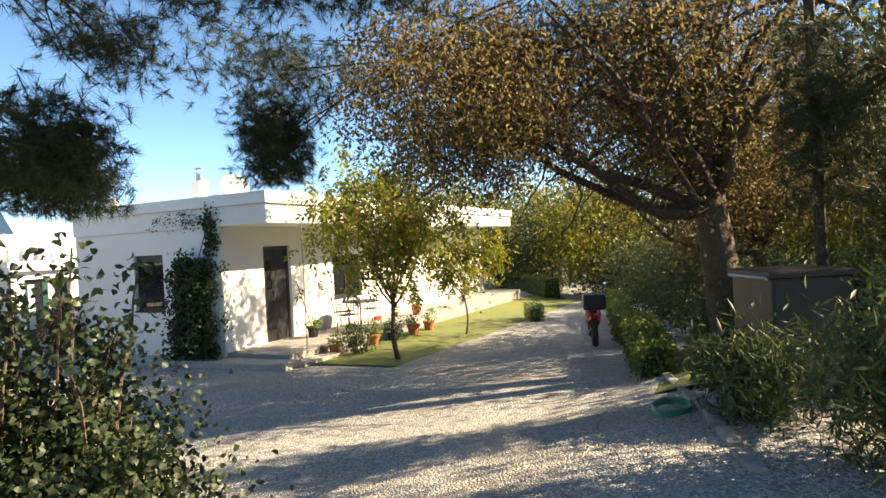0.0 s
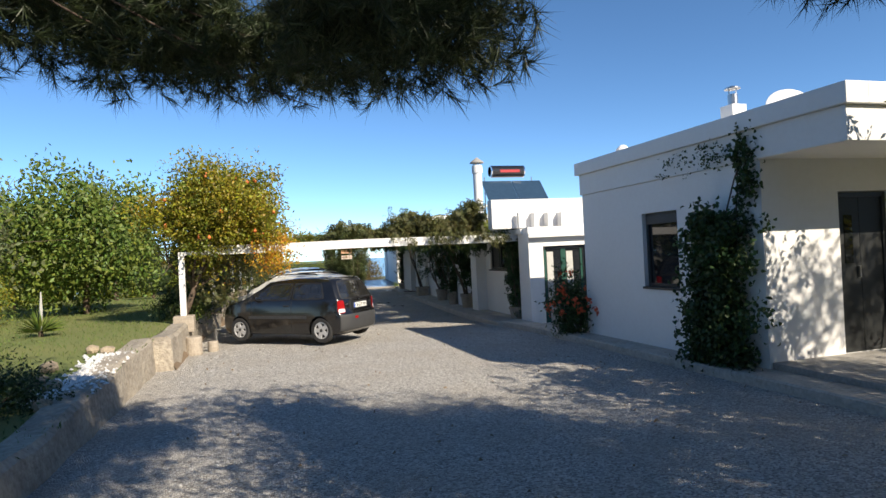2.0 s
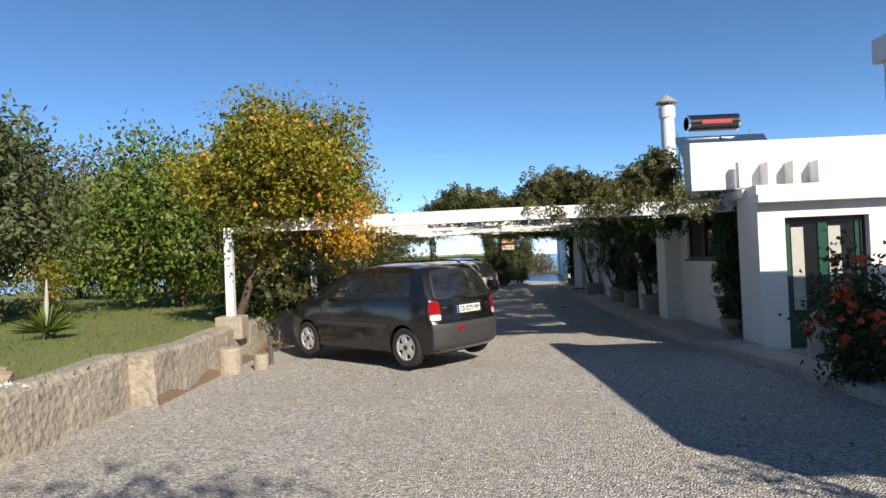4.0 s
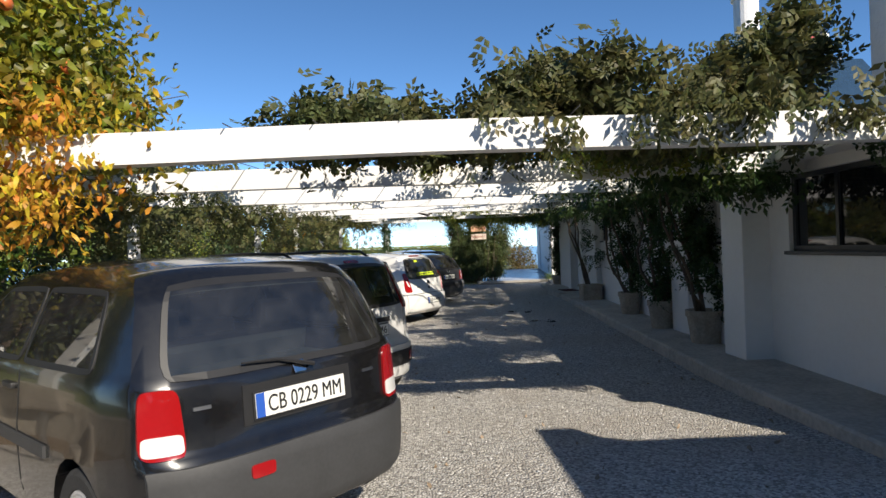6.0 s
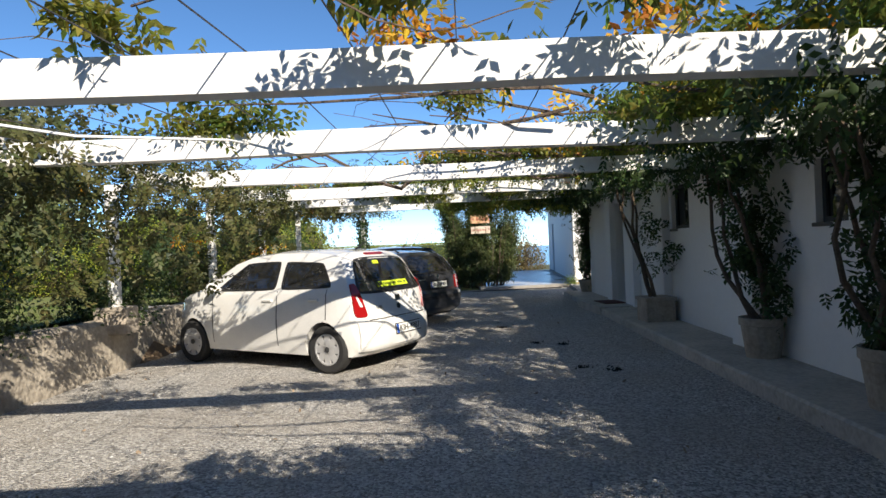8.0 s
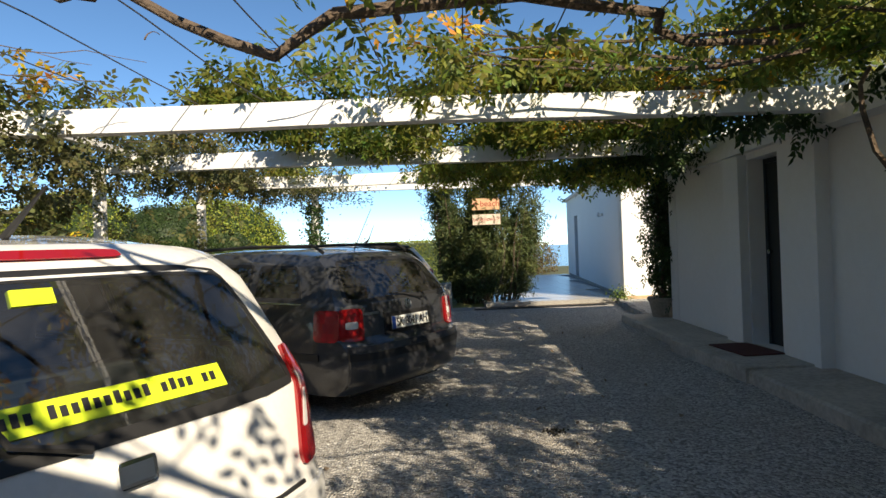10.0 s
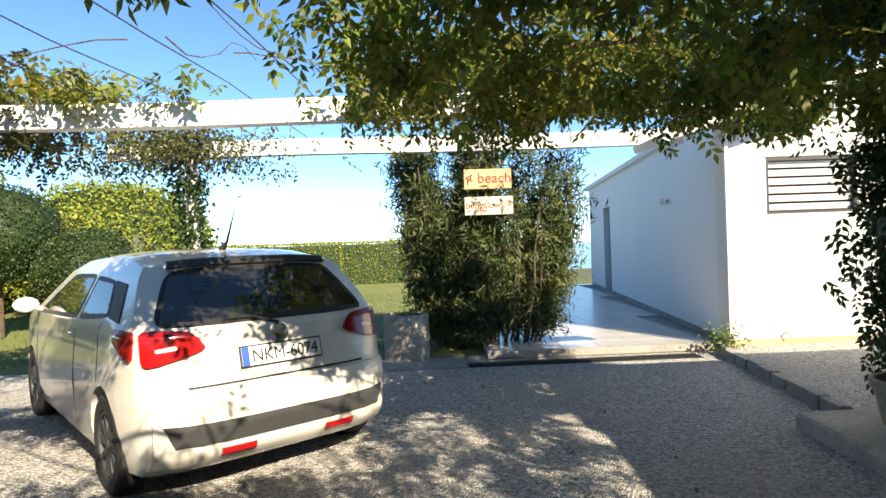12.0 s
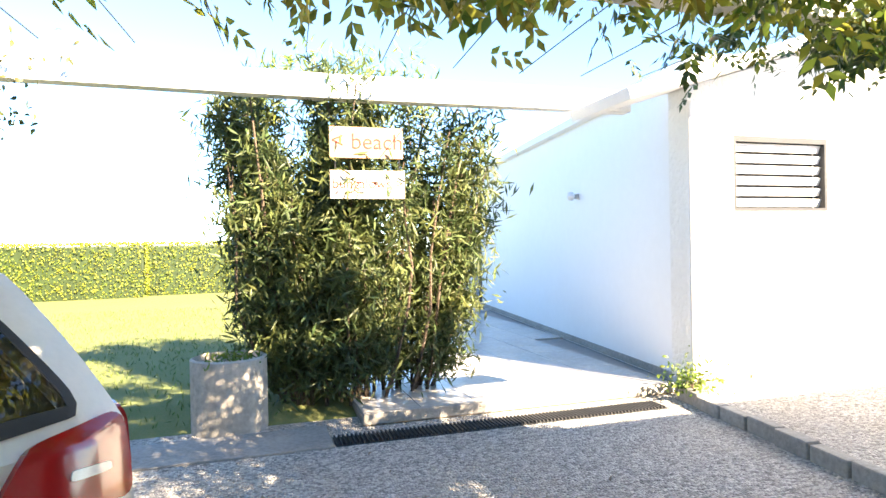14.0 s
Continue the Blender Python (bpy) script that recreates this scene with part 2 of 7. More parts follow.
    flower=mat("red_flower", (0.75, 0.14, 0.06), 0.6, vary=0.1, island=0.25, sub=0.3),
    pot=mat("pale_clay_pot", (0.42, 0.36, 0.29), 0.9, vary=0.2, scale=6, fine=30, bump=0.4, bump_scale=50),
    terracotta=mat("terracotta", (0.45, 0.17, 0.08), 0.85, vary=0.15, scale=6, fine=30, bump=0.2),
    wood=mat("weathered_wood", (0.38, 0.29, 0.2), 0.85, vary=0.25, scale=6, fine=40, bump=0.5, bump_scale=60),
    sign_wood=mat("orange_sign_wood", (0.70, 0.40, 0.22), 0.7, vary=0.15, scale=8, fine=40, bump=0.2),
    sign_pale=mat("pale_sign_wood", (0.74, 0.60, 0.48), 0.7, vary=0.15, scale=8, fine=40, bump=0.2),
    sign_ink=mat("sign_letter", (0.30, 0.03, 0.02), 0.7, vary=0.05),
    tile=mat("terrace_tile", (0.56, 0.53, 0.49), 0.25, vary=0.1, scale=2.5, fine=20),
    grout=mat("grout", (0.30, 0.28, 0.26), 0.9, vary=0.1),
    sea=mat("sea", (0.02, 0.10, 0.20), 0.18, vary=0.1, scale=0.05, fine=0.6, bump=0.4, bump_scale=1.5, bump_dist=0.1),
    panel=mat("solar_panel", (0.03, 0.06, 0.10), 0.12, vary=0.1, coat=0.5),
    tank=mat("tank_black", (0.02, 0.02, 0.022), 0.15, 0.3, vary=0.05, coat=0.5),
    red=mat("red_paint", (0.45, 0.03, 0.03), 0.35, vary=0.1),
    cable=mat("cable", (0.05, 0.05, 0.05), 0.6, vary=0.05),
    white_stone=mat("white_stone", (0.78, 0.77, 0.75), 0.9, vary=0.1, island=0.2),
    rock=mat("tan_rock", (0.42, 0.34, 0.24), 0.95, vary=0.25, scale=6, bump=0.8, bump_scale=20, bump_dist=0.03),
    hose=mat("green_hose", (0.03, 0.30, 0.18), 0.5, vary=0.1),
    mat_red=mat("door_mat", (0.10, 0.02, 0.015), 0.95, vary=0.2, fine=120, bump=0.6, bump_scale=200),
    far_house=mat("far_white_wall", (0.8, 0.79, 0.77), 0.9, vary=0.05),
    debris=mat("dark_plant_debris", (0.03, 0.026, 0.02), 0.95, vary=0.2, island=0.3),
)


# ---- mesh helpers ----
def mesh_of(name, bm, material, smooth=False):
    me = bpy.data.meshes.new(name)
    bm.normal_update()
    bm.to_mesh(me)
    bm.free()
    me.materials.append(material)
    if smooth:
        me.polygons.foreach_set("use_smooth", [True] * len(me.polygons))
    return me


def part(name, bm, material, parent=None, label="", smooth=False):
    ob = new(name, mesh_of(name, bm, material, smooth))
    ob.parent = parent
    if label:
        tagged(ob, label)
    return ob


def thing(name, x, y, z, label, category, turn=0.0, group="", kind=""):
    ob = new(name)
    ob.empty_display_size = 0.1
    ob.matrix_world = pose(x, y, z, 0, 0, turn)
    return tagged(ob, label, category, group, kind)


def b_box(x0, y0, z0, x1, y1, z1, bevel=0.0, bm=None):
    bm = bm or bmesh.new()
    r = bmesh.ops.create_cube(bm, size=1, matrix=Matrix.Translation(((x0 + x1) / 2, (y0 + y1) / 2, (z0 + z1) / 2)) @ Matrix.Diagonal((x1 - x0, y1 - y0, z1 - z0, 1)))
    if bevel:
        es = list({e for v in r["verts"] for e in v.link_edges})
        bmesh.ops.bevel(bm, geom=es, offset=bevel, segments=2, affect="EDGES", profile=0.6)
    return bm


def b_lathe(profile, n=24, bm=None, m=Matrix()):
    """A turned shape from (radius, height) pairs, closed at ends of radius 0."""
    bm = bm or bmesh.new()
    rings = []
    for r, z in profile:
        rings.append([bm.verts.new(m @ Vector((r * math.cos(2 * math.pi * k / n), r * math.sin(2 * math.pi * k / n), z))) for k in range(n)])
    for a, b in zip(rings, rings[1:]):
        for k in range(n):
            bm.faces.new((a[k], a[(k + 1) % n], b[(k + 1) % n], b[k]))
    bm.faces.new(rings[0][::-1])
    bm.faces.new(rings[-1])
    return bm


def b_tube(points, radii, n=7, bm=None):
    """A tapered tube along points."""
    bm = bm or bmesh.new()
    pts = [Vector(p) for p in points]
    rings = []
    for i, p in enumerate(pts):
        d = (pts[min(i + 1, len(pts) - 1)] - pts[max(i - 1, 0)]).normalized()
        a = d.orthogonal().normalized()
        b = d.cross(a)
        rings.append([bm.verts.new(p + radii[i] * (math.cos(2 * math.pi * k / n) * a + math.sin(2 * math.pi * k / n) * b)) for k in range(n)])
    for a, b in zip(rings, rings[1:]):
        off = min(range(n), key=lambda o: sum((a[k].co - b[(k + o) % n].co).length for k in range(n)))
        for k in range(n):
            bm.faces.new((a[k], a[(k + 1) % n], b[(k + 1 + off) % n], b[(k + off) % n]))
    bm.faces.new(rings[0][::-1])
    bm.faces.new(rings[-1])
    return bm


def raw(name, verts, faces, material, parent=None, label="", category="", kind=""):
    me = bpy.data.meshes.new(name)
    nv, k = len(verts), faces.shape[1]
    me.vertices.add(nv)
    me.vertices.foreach_set("co", verts.astype(np.float32).ravel())
    me.loops.add(faces.size)
    me.loops.foreach_set("vertex_index", faces.astype(np.int32).ravel())
    me.polygons.add(len(faces))
    me.polygons.foreach_set("loop_start", np.arange(0, faces.size, k, dtype=np.int32))
    me.update(calc_edges=True)
    me.materials.append(material)
    ob = new(name, me)
    ob.parent = parent
    return tagged(ob, label, category, "", kind)


def leaves(name, centres, length, width, material, parent=None, label="", category="", kind="", droop=0.3, fold=0.25, far=False):
    """Single leaves, each a folded kite, at the given places; droop turns their tips down."""
    c = np.asarray(centres, float)
    n = len(c)
    axis = rng.normal(size=(n, 3))
    axis[:, 2] -= droop * 2
    axis /= np.linalg.norm(axis, axis=1, keepdims=True)
    side = np.cross(axis, rng.normal(size=(n, 3)))
    side /= np.linalg.norm(side, axis=1, keepdims=True)
    nor = np.cross(axis, side)
    ln = length * rng.uniform(0.65, 1.25, (n, 1))
    wd = width * rng.uniform(0.7, 1.2, (n, 1))
    kind = kind or "stuff"
    if far:
        v = np.empty((n, 4, 3))
        v[:, 0], v[:, 2] = c - axis * ln * 0.5, c + axis * ln * 0.5
        v[:, 1], v[:, 3] = c + side * wd * 0.5 + nor * wd * fold, c - side * wd * 0.5 + nor * wd * fold
        i = np.arange(n)[:, None] * 4
        return raw(name, v.reshape(-1, 3), np.concatenate([i + [0, 1, 2], i + [0, 2, 3]], 0), material, parent, label, category, kind)
    v = np.empty((n, 6, 3))
    curl = nor * ln * 0.10
    v[:, 0] = c - axis * ln * 0.5 - curl
    v[:, 1] = c - axis * ln * 0.18 + side * wd * 0.48 + nor * wd * fold
    v[:, 2] = c + axis * ln * 0.18 + side * wd * 0.36 + nor * wd * fold
    v[:, 3] = c + axis * ln * 0.5 - curl
    v[:, 4] = c + axis * ln * 0.18 - side * wd * 0.36 + nor * wd * fold
    v[:, 5] = c - axis * ln * 0.18 - side * wd * 0.48 + nor * wd * fold
    i = np.arange(n)[:, None] * 6
    f = np.concatenate([i + [0, 1, 5], i + [1, 2, 4], i + [1, 4, 5], i + [2, 3, 4]], 0)
    return raw(name, v.reshape(-1, 3), f, material, parent, label, category, kind)


def sprays(name, places, stalk, length, width, material, parent=None, droop=0.5):
    """Compound leaves: seven folded leaflets in pairs along a drooping stalk at each place."""
    c = np.asarray(places, float)
    n = len(c)
    axis = rng.normal(size=(n, 3))
    axis[:, 2] -= droop
    axis /= np.linalg.norm(axis, axis=1, keepdims=True)
    side = np.cross(axis, rng.normal(size=(n, 3)) * 0.6 + (0, 0, 1))
    side /= np.linalg.norm(side, axis=1, keepdims=True)
    nor = np.cross(axis, side)
    big = rng.uniform(0.7, 1.25, (n, 1))
    v = np.empty((n, 7, 4, 3))
    for k, (f, s_) in enumerate(((0.1, 1), (0.14, -1), (0.42, 1), (0.46, -1), (0.74, 1), (0.78, -1), (0.95, 0))):
        d = (axis * 0.55 + side * s_ * 0.85 if s_ else axis) + rng.normal(size=(n, 3)) * 0.18
        d[:, 2] -= 0.3 * droop
        d /= np.linalg.norm(d, axis=1, keepdims=True)
        w = np.cross(d, nor)
        w /= np.linalg.norm(w, axis=1, keepdims=True)
        b = c + axis * stalk * (f - 0.5) * big
        ln, wd = length * big * rng.uniform(0.8, 1.15, (n, 1)), width * big
        v[:, k, 0], v[:, k, 2] = b, b + d * ln
        v[:, k, 1] = b + d * ln * 0.42 + w * wd * 0.5 + nor * wd * 0.16
        v[:, k, 3] = b + d * ln * 0.42 - w * wd * 0.5 + nor * wd * 0.16
    i = np.arange(n * 7)[:, None] * 4
    return raw(name, v.reshape(-1, 3), np.concatenate([i + [0, 1, 2], i + [0, 2, 3]], 0), material, parent, kind="stuff")


def clumps(n_clumps, per, spread, place):
    """Places of leaves in clumps: place() gives a clump's middle."""
    mids = np.array([place() for _ in range(n_clumps)])
    sp = np.asarray(spread) * rng.uniform(0.6, 1.3, (n_clumps, 1))
    return (mids[:, None] + rng.normal(size=(n_clumps, per, 3)) * sp[:, None]).reshape(-1, 3)


def letters(text, size, material, parent, m, name="lettering"):
    cu = bpy.data.curves.new(name, "FONT")
    cu.body, cu.size, cu.extrude, cu.align_x, cu.align_y = text, size, 0.0015, "CENTER", "CENTER"
    tmp = bpy.data.objects.new(name, cu)
    me = bpy.data.meshes.new_from_object(tmp)
    bpy.data.objects.remove(tmp)
    bpy.data.curves.remove(cu)
    me.materials.append(material)
    ob = new(name, me)
    ob.parent = parent
    ob.matrix_local = m
    return ob


def ground_z(x, y):
    yy = y + 0.35 * max(0.0, x - 1)
    z = float(np.interp(yy, (-3, 0, 1, 2, 3.2, 5, 9, 15, 20, 30), (0.88, 0.83, 0.65, 0.46, 0.36, 0.22, 0.12, 0.08, -0.02, 0.02)))
    return z - 0.02 * min(30, max(0.0, x - 6)) * (1 if y < 5 else max(0, 1 - (y - 5) / 2))


def wall_x(y):
    """The long wing's front wall, which bends a little away beyond the first bay."""
    return 7.3 + 0.062 * max(0.0, y - 17)


# ---- ground ----
def b_sheet(x0, x1, nx, y0, y1, ny, height):
    bm = bmesh.new()
    g = [[bm.verts.new((x, y, height(x, y))) for x in np.linspace(x0, x1, nx + 1)] for y in np.linspace(y0, y1, ny + 1)]
    for j in range(ny):
        for i in range(nx):
            bm.faces.new((g[j][i], g[j][i + 1], g[j + 1][i + 1], g[j + 1][i]))
    return bm


tagged(part("ground", b_sheet(-120, 160, 70, -160, 46, 60, lambda x, y: (ground_z(x, y) if abs(x) < 40 and y > -30 else -0.2) - 0.12), M["land"]), "dry grassland reaching to the shore", "ground", kind="structure")
tagged(part("road", b_sheet(-6, 34, 100, -9, 34.7, 110, lambda x, y: ground_z(x, y)), M["gravel"], smooth=True), "grey gravel drive with scattered leaves", "drive", kind="structure")
tagged(part("water", b_box(-2500, 60, -14, 2500, 4500, -12), M["sea"]), "calm blue sea reaching to the horizon", "sea", kind="structure")
n = 34000
px, py = rng.uniform(0.3, 7.3, n), 34 - rng.uniform(0, 1, n) ** 0.8 * 36
c = np.stack([px, py, np.array([ground_z(a, b) for a, b in zip(px, py)]) + 0.004], 1)
r = rng.uniform(0.004, 0.013, (n, 1)) * np.array([1, 1, 0.6])
d = np.array([[1, 0, 0], [0, 1, 0], [-1, 0, 0], [0, -1, 0], [0, 0, 1]])
v = c[:, None] + (d[None] * r[:, None]) * rng.uniform(0.6, 1.3, (n, 5, 1))
i = np.arange(n)[:, None] * 5
f = np.concatenate([i + [k, (k + 1) % 4, 4] for k in range(4)], 0)
raw("gravel_stones", v.reshape(-1, 3), f, M["pebble"], None, "loose grey chips of gravel on the drive", "gravel", "stuff")


def lawn_z(x, y):
    return 0.60 - 0.16 * min(1.0, max(0.0, (11 - y) / 3.5)) - 0.50 * min(1.0, max(0.0, (y - 27) / 6)) - 0.09 * max(0.0, 1 - abs(y - 34.6) / 0.8) + 0.03 * math.sin(x * 0.9) * math.cos(y * 0.7)


def wall_left(y):
    return -0.15 if y < 12.6 else 0.12 + 0.062 * max(0, y - 17)


tagged(part("lawn", b_sheet(-34, -0.2, 40, 3, 33.0, 40, lambda x, y: lawn_z(x, y)), M["lawn"]), "mown green lawn behind the low wall", "lawn", kind="structure")
tagged(part("lawn_far", b_sheet(-34, 5.9, 40, 34.6, 52, 24, lambda x, y: lawn_z(min(x, 0), y)), M["lawn"]), "sunlit lawn with yellowing patches towards the sea", "lawn", kind="structure")
tagged(part("lawn_strip", b_sheet(-0.2, 1.3, 6, 12.6, 33.0, 20, lambda x, y: lawn_z(x, y) - 0.05 if x < wall_left(y) else -0.2), M["soil"]), "bare soil under the pergola's edge", "soil", kind="structure")
n = 26000
gx, gy = rng.uniform(-9, -0.1, n), rng.uniform(5, 30, n)
k = n // 3
gx[:k], gy[:k] = rng.uniform(-4, 5.6, k), rng.uniform(34.8, 44, k)
gz = np.array([lawn_z(min(a, 0), b) for a, b in zip(gx, gy)]) + 0.02
leaves("grass_tufts", np.stack([gx, gy, gz], 1), 0.07, 0.012, M["blade"], None, "short green grass on the lawn", "grass", "stuff", droop=-1.2, far=True)

# low rendered garden wall, in two runs
for k, (y0, y1, x) in enumerate(((3.0, 12.6, -0.15), (12.6, 33.0, 0.12))):
    bm = bmesh.new()
    ys = np.linspace(y0, y1, int((y1 - y0) * 3))
    secs = []
    for y in ys:
        xx = x + (0.062 * max(0, y - 17) if k else 0.0)
        g, t, w = ground_z(xx, y) - 0.1, lawn_z(0, y) + 0.03 + 0.015 * math.sin(y * 3.1), 0.015 * math.sin(y * 5.3)
        secs.append([bm.verts.new(q) for q in ((xx - 0.28, y, g), (xx - 0.28, y, t), (xx - 0.02 + w, y, t + 0.01), (xx + 0.03 + w, y, t - 0.04), (xx + 0.07 + w, y, g))])
    for a, b in zip(secs, secs[1:]):
        for q in range(5):
            bm.faces.new((a[q], b[q], b[(q + 1) % 5], a[(q + 1) % 5]))
    bm.faces.new(secs[0])
    bm.faces.new(secs[-1][::-1])
    tagged(part("wall_garden_%d" % (k + 1), bm, M["old_wall"]), "low weathered rendered stone wall holding the lawn", "garden wall", kind="structure")


# ---- the house ----
def wall_with_holes(name, length, z0, z1, thick, holes, material, m, label):
    """A wall along local x, with its outer face at y = 0 and its body behind it (y > 0); holes: (x0, x1, z0, z1)."""
    xs = sorted({0, length, *[h[0] for h in holes], *[h[1] for h in holes]})
    zs = sorted({z0, z1, *[h[2] for h in holes], *[h[3] for h in holes]})
    solid = lambda i, j: 0 <= i < len(xs) - 1 and 0 <= j < len(zs) - 1 and not any(h[0] <= (xs[i] + xs[i + 1]) / 2 <= h[1] and h[2] <= (zs[j] + zs[j + 1]) / 2 <= h[3] for h in holes)
    bm = bmesh.new()
    vs = {}
    def vert(i, j, y):
        if (i, j, y) not in vs:
            vs[i, j, y] = bm.verts.new(m @ Vector((xs[i], y * thick, zs[j])))
        return vs[i, j, y]
    for i in range(len(xs) - 1):
        for j in range(len(zs) - 1):
            if not solid(i, j):
                continue
            bm.faces.new((vert(i, j, 0), vert(i + 1, j, 0), vert(i + 1, j + 1, 0), vert(i, j + 1, 0)))
            bm.faces.new((vert(i, j, 1), vert(i, j + 1, 1), vert(i + 1, j + 1, 1), vert(i + 1, j, 1)))
            for di, dj, a, b in ((-1, 0, (i, j + 1), (i, j)), (1, 0, (i + 1, j), (i + 1, j + 1)), (0, -1, (i, j), (i + 1, j)), (0, 1, (i + 1, j + 1), (i, j + 1))):
                if not solid(i + di, j + dj):
                    bm.faces.new((vert(*a, 0), vert(*a, 1), vert(*b, 1), vert(*b, 0)))
    bmesh.ops.recalc_face_normals(bm, faces=bm.faces)
    return tagged(part(name, bm, material), label, "wall", kind="structure")


def window(name, w, h, m, label, rails=1, deep=0.1, blind=0.0):
    """A dark framed window, its lower left outer corner at m, set back by deep."""
    root = new(name)
    root.matrix_world = m
    tagged(root, label, "window", kind="structure")
    t = 0.05
    bm = b_box(0, deep, 0, t, deep + 0.05, h)
    b_box(w - t, deep, 0, w, deep + 0.05, h, bm=bm)
    b_box(t, deep, 0, w - t, deep + 0.05, t, bm=bm)
    b_box(t, deep, h - t, w - t, deep + 0.05, h, bm=bm)
    part("window_frame", bm, M["dark_frame"], root)
    part("window_sill", b_box(-0.02, -0.03, -0.035, w + 0.02, deep + 0.05, 0.0, 0.006), M["dark_frame"], root)
    step = (w - 2 * t) / (rails + 1)
    for k in range(rails + 1):
        a = t + k * step
        part("pane", b_box(a + 0.002, deep + 0.02, t, a + step - 0.002, deep + 0.026, h - t), M["glass"], root)
        if k:
            part("mullion", b_box(a - 0.02, deep - 0.004, t, a + 0.02, deep + 0.046, h - t), M["dark_frame"], root)
    if blind:
        part("blind_box", b_box(t, deep - 0.03, h - t - blind, w - t, deep, h - t, 0.005), M["dark_frame"], root)
    return root


def facing(x, y, z, turn):
    return pose(x, y, z, 0, 0, turn)


# the house: front towards the drive (-x), porch towards -y
wall_with_holes("wall_house_drive", 11.75 - 7.62, 0.0, 2.695, 0.25, [(11.75 - 9.975, 11.75 - 9.15, 1.12, 2.23)], M["plaster"], facing(7.22, 11.75, 0, -90), "white plastered house wall facing the drive")
window("window_1", 0.825, 1.11, facing(7.22, 9.975, 1.12, -90), "dark grey framed window with a roller blind box", 0, 0.07, 0.12)
wall_with_holes("wall_house_porch", 13.0, 0.0, 2.72, 0.25, [(0.9, 1.75, 0.3, 2.3), (3.3, 4.5, 1.0, 2.0)], M["plaster"], facing(7.47, 7.62, 0, 0), "white plastered wall under the porch roof")
tagged(part("wall_house_back", b_box(7.472, 11.50, 0, 20.5, 11.75, 2.69), M["plaster"]), "white plastered wall of the house towards the court", "wall", kind="structure")
tagged(part("wall_house_end", b_box(20.25, 7.872, -0.4, 20.5, 11.498, 2.69), M["plaster"]), "white plastered far end of the house", "wall", kind="structure")
window("window_2", 1.2, 1.0, facing(10.77, 7.62, 1.0, 0), "dark grey framed porch window", 1, 0.07)
roof = tagged(part("roof_house", b_box(7.19, 6.47, 2.70, 20.7, 11.78, 3.058, 0.01), M["plaster"]), "white flat roof slab with a deep fascia over the porch", "roof", kind="structure")
bm = b_box(7.13, 6.41, 3.06, 7.42, 11.84, 3.28, 0.012)
b_box(7.42, 6.41, 3.06, 20.76, 6.7, 3.28, 0.012, bm)
tagged(part("trim_parapet_house", bm, M["plaster"]), "white parapet band along the roof's edge", "parapet", kind="structure")
tagged(part("floor_porch", b_box(7.25, 6.15, -0.5, 20.5, 7.616, 0.32, 0.012), M["concrete"]), "worn concrete porch floor", "porch", kind="structure")
tagged(part("porch_step", b_box(7.15, 5.75, -0.3, 9.0, 6.146, 0.2, 0.015), M["kerb"]), "broad pale concrete porch step", "step", kind="structure")

door = thing("porch_door", 8.37, 7.69, 0.31, "dark double door with a narrow glass light", "door", 0)
part("door_frame", b_box(0, 0, 0, 0.06, 0.08, 1.98, bm=b_box(0.79, 0, 0, 0.85, 0.08, 1.98, bm=b_box(0.06, 0, 1.92, 0.79, 0.08, 1.98))), M["dark_frame"], door)
lf = part("door_leaf", b_box(0.06, 0.02, 0, 0.42, 0.06, 1.92, 0.004), M["dark_door"], door)
part("pane", b_box(0.17, 0.012, 1.1, 0.3, 0.02, 1.7), M["glass"], lf)
part("door_handle", b_box(0.36, -0.02, 0.92, 0.38, 0.02, 1.06, 0.004), M["metal"], lf)
part("door_leaf", b_box(0.425, 0.02, 0, 0.79, 0.06, 1.92, 0.004), M["dark_door"], door)

rod = thing("porch_rod", 7.95, 6.3, 0.32, "thin metal rod standing from porch floor to roof", "rod")
part("rod", b_tube([(0, 0, 0), (0, 0, 2.4)], [0.012, 0.012], 8), M["metal"], rod)
part("foot_plate", b_box(-0.04, -0.04, 0, 0.04, 0.04, 0.012, 0.002), M["metal"], rod)

# roof things on the house
ch = thing("roof_chimney", 8.6, 9.5, 3.06, "white plastered chimney with a small metal cowl", "chimney")
part("stack", b_box(-0.13, -0.13, 0, 0.13, 0.13, 0.75, 0.01), M["plaster"], ch)
part("flue", b_tube([(0, 0, 0.75), (0, 0, 0.92)], [0.075, 0.075], 14), M["metal"], ch)
for k in range(4):
    part("cowl_post", b_tube([(0.07 * math.cos(k * 1.571), 0.07 * math.sin(k * 1.571), 0.9), (0.07 * math.cos(k * 1.571), 0.07 * math.sin(k * 1.571), 1.0)], [0.008, 0.008], 6), M["metal"], ch)
part("cowl", b_lathe([(0.115, 1.0), (0.115, 1.02), (0.03, 1.05)], 16), M["metal"], ch)
dish = thing("satellite_dish", 9.15, 9.0, 3.06, "round white satellite dish on the flat roof", "satellite dish", -30)
part("mast", b_tube([(0, 0.1, 0), (0, 0.1, 0.6)], [0.025, 0.025], 8), M["metal"], dish)
bm = b_lathe([(0.01, 0.0), (0.2, 0.03), (0.36, 0.1), (0.37, 0.105), (0.36, 0.11), (0.2, 0.05), (0.01, 0.02)], 28, m=Matrix.Translation((0, 0.08, 0.6)) @ Matrix.Scale(0.85, 4) @ Matrix.Rotation(radians(62), 4, "X"))
part("reflector", bm, M["plaster"], dish, smooth=True)
part("feed_arm", b_tube([(0, 0.05, 0.32), (0, -0.3, 0.55)], [0.012, 0.012], 6), M["metal"], dish)
cap = thing("roof_vent", 7.75, 11.2, 3.06, "small white roof vent cap", "vent")
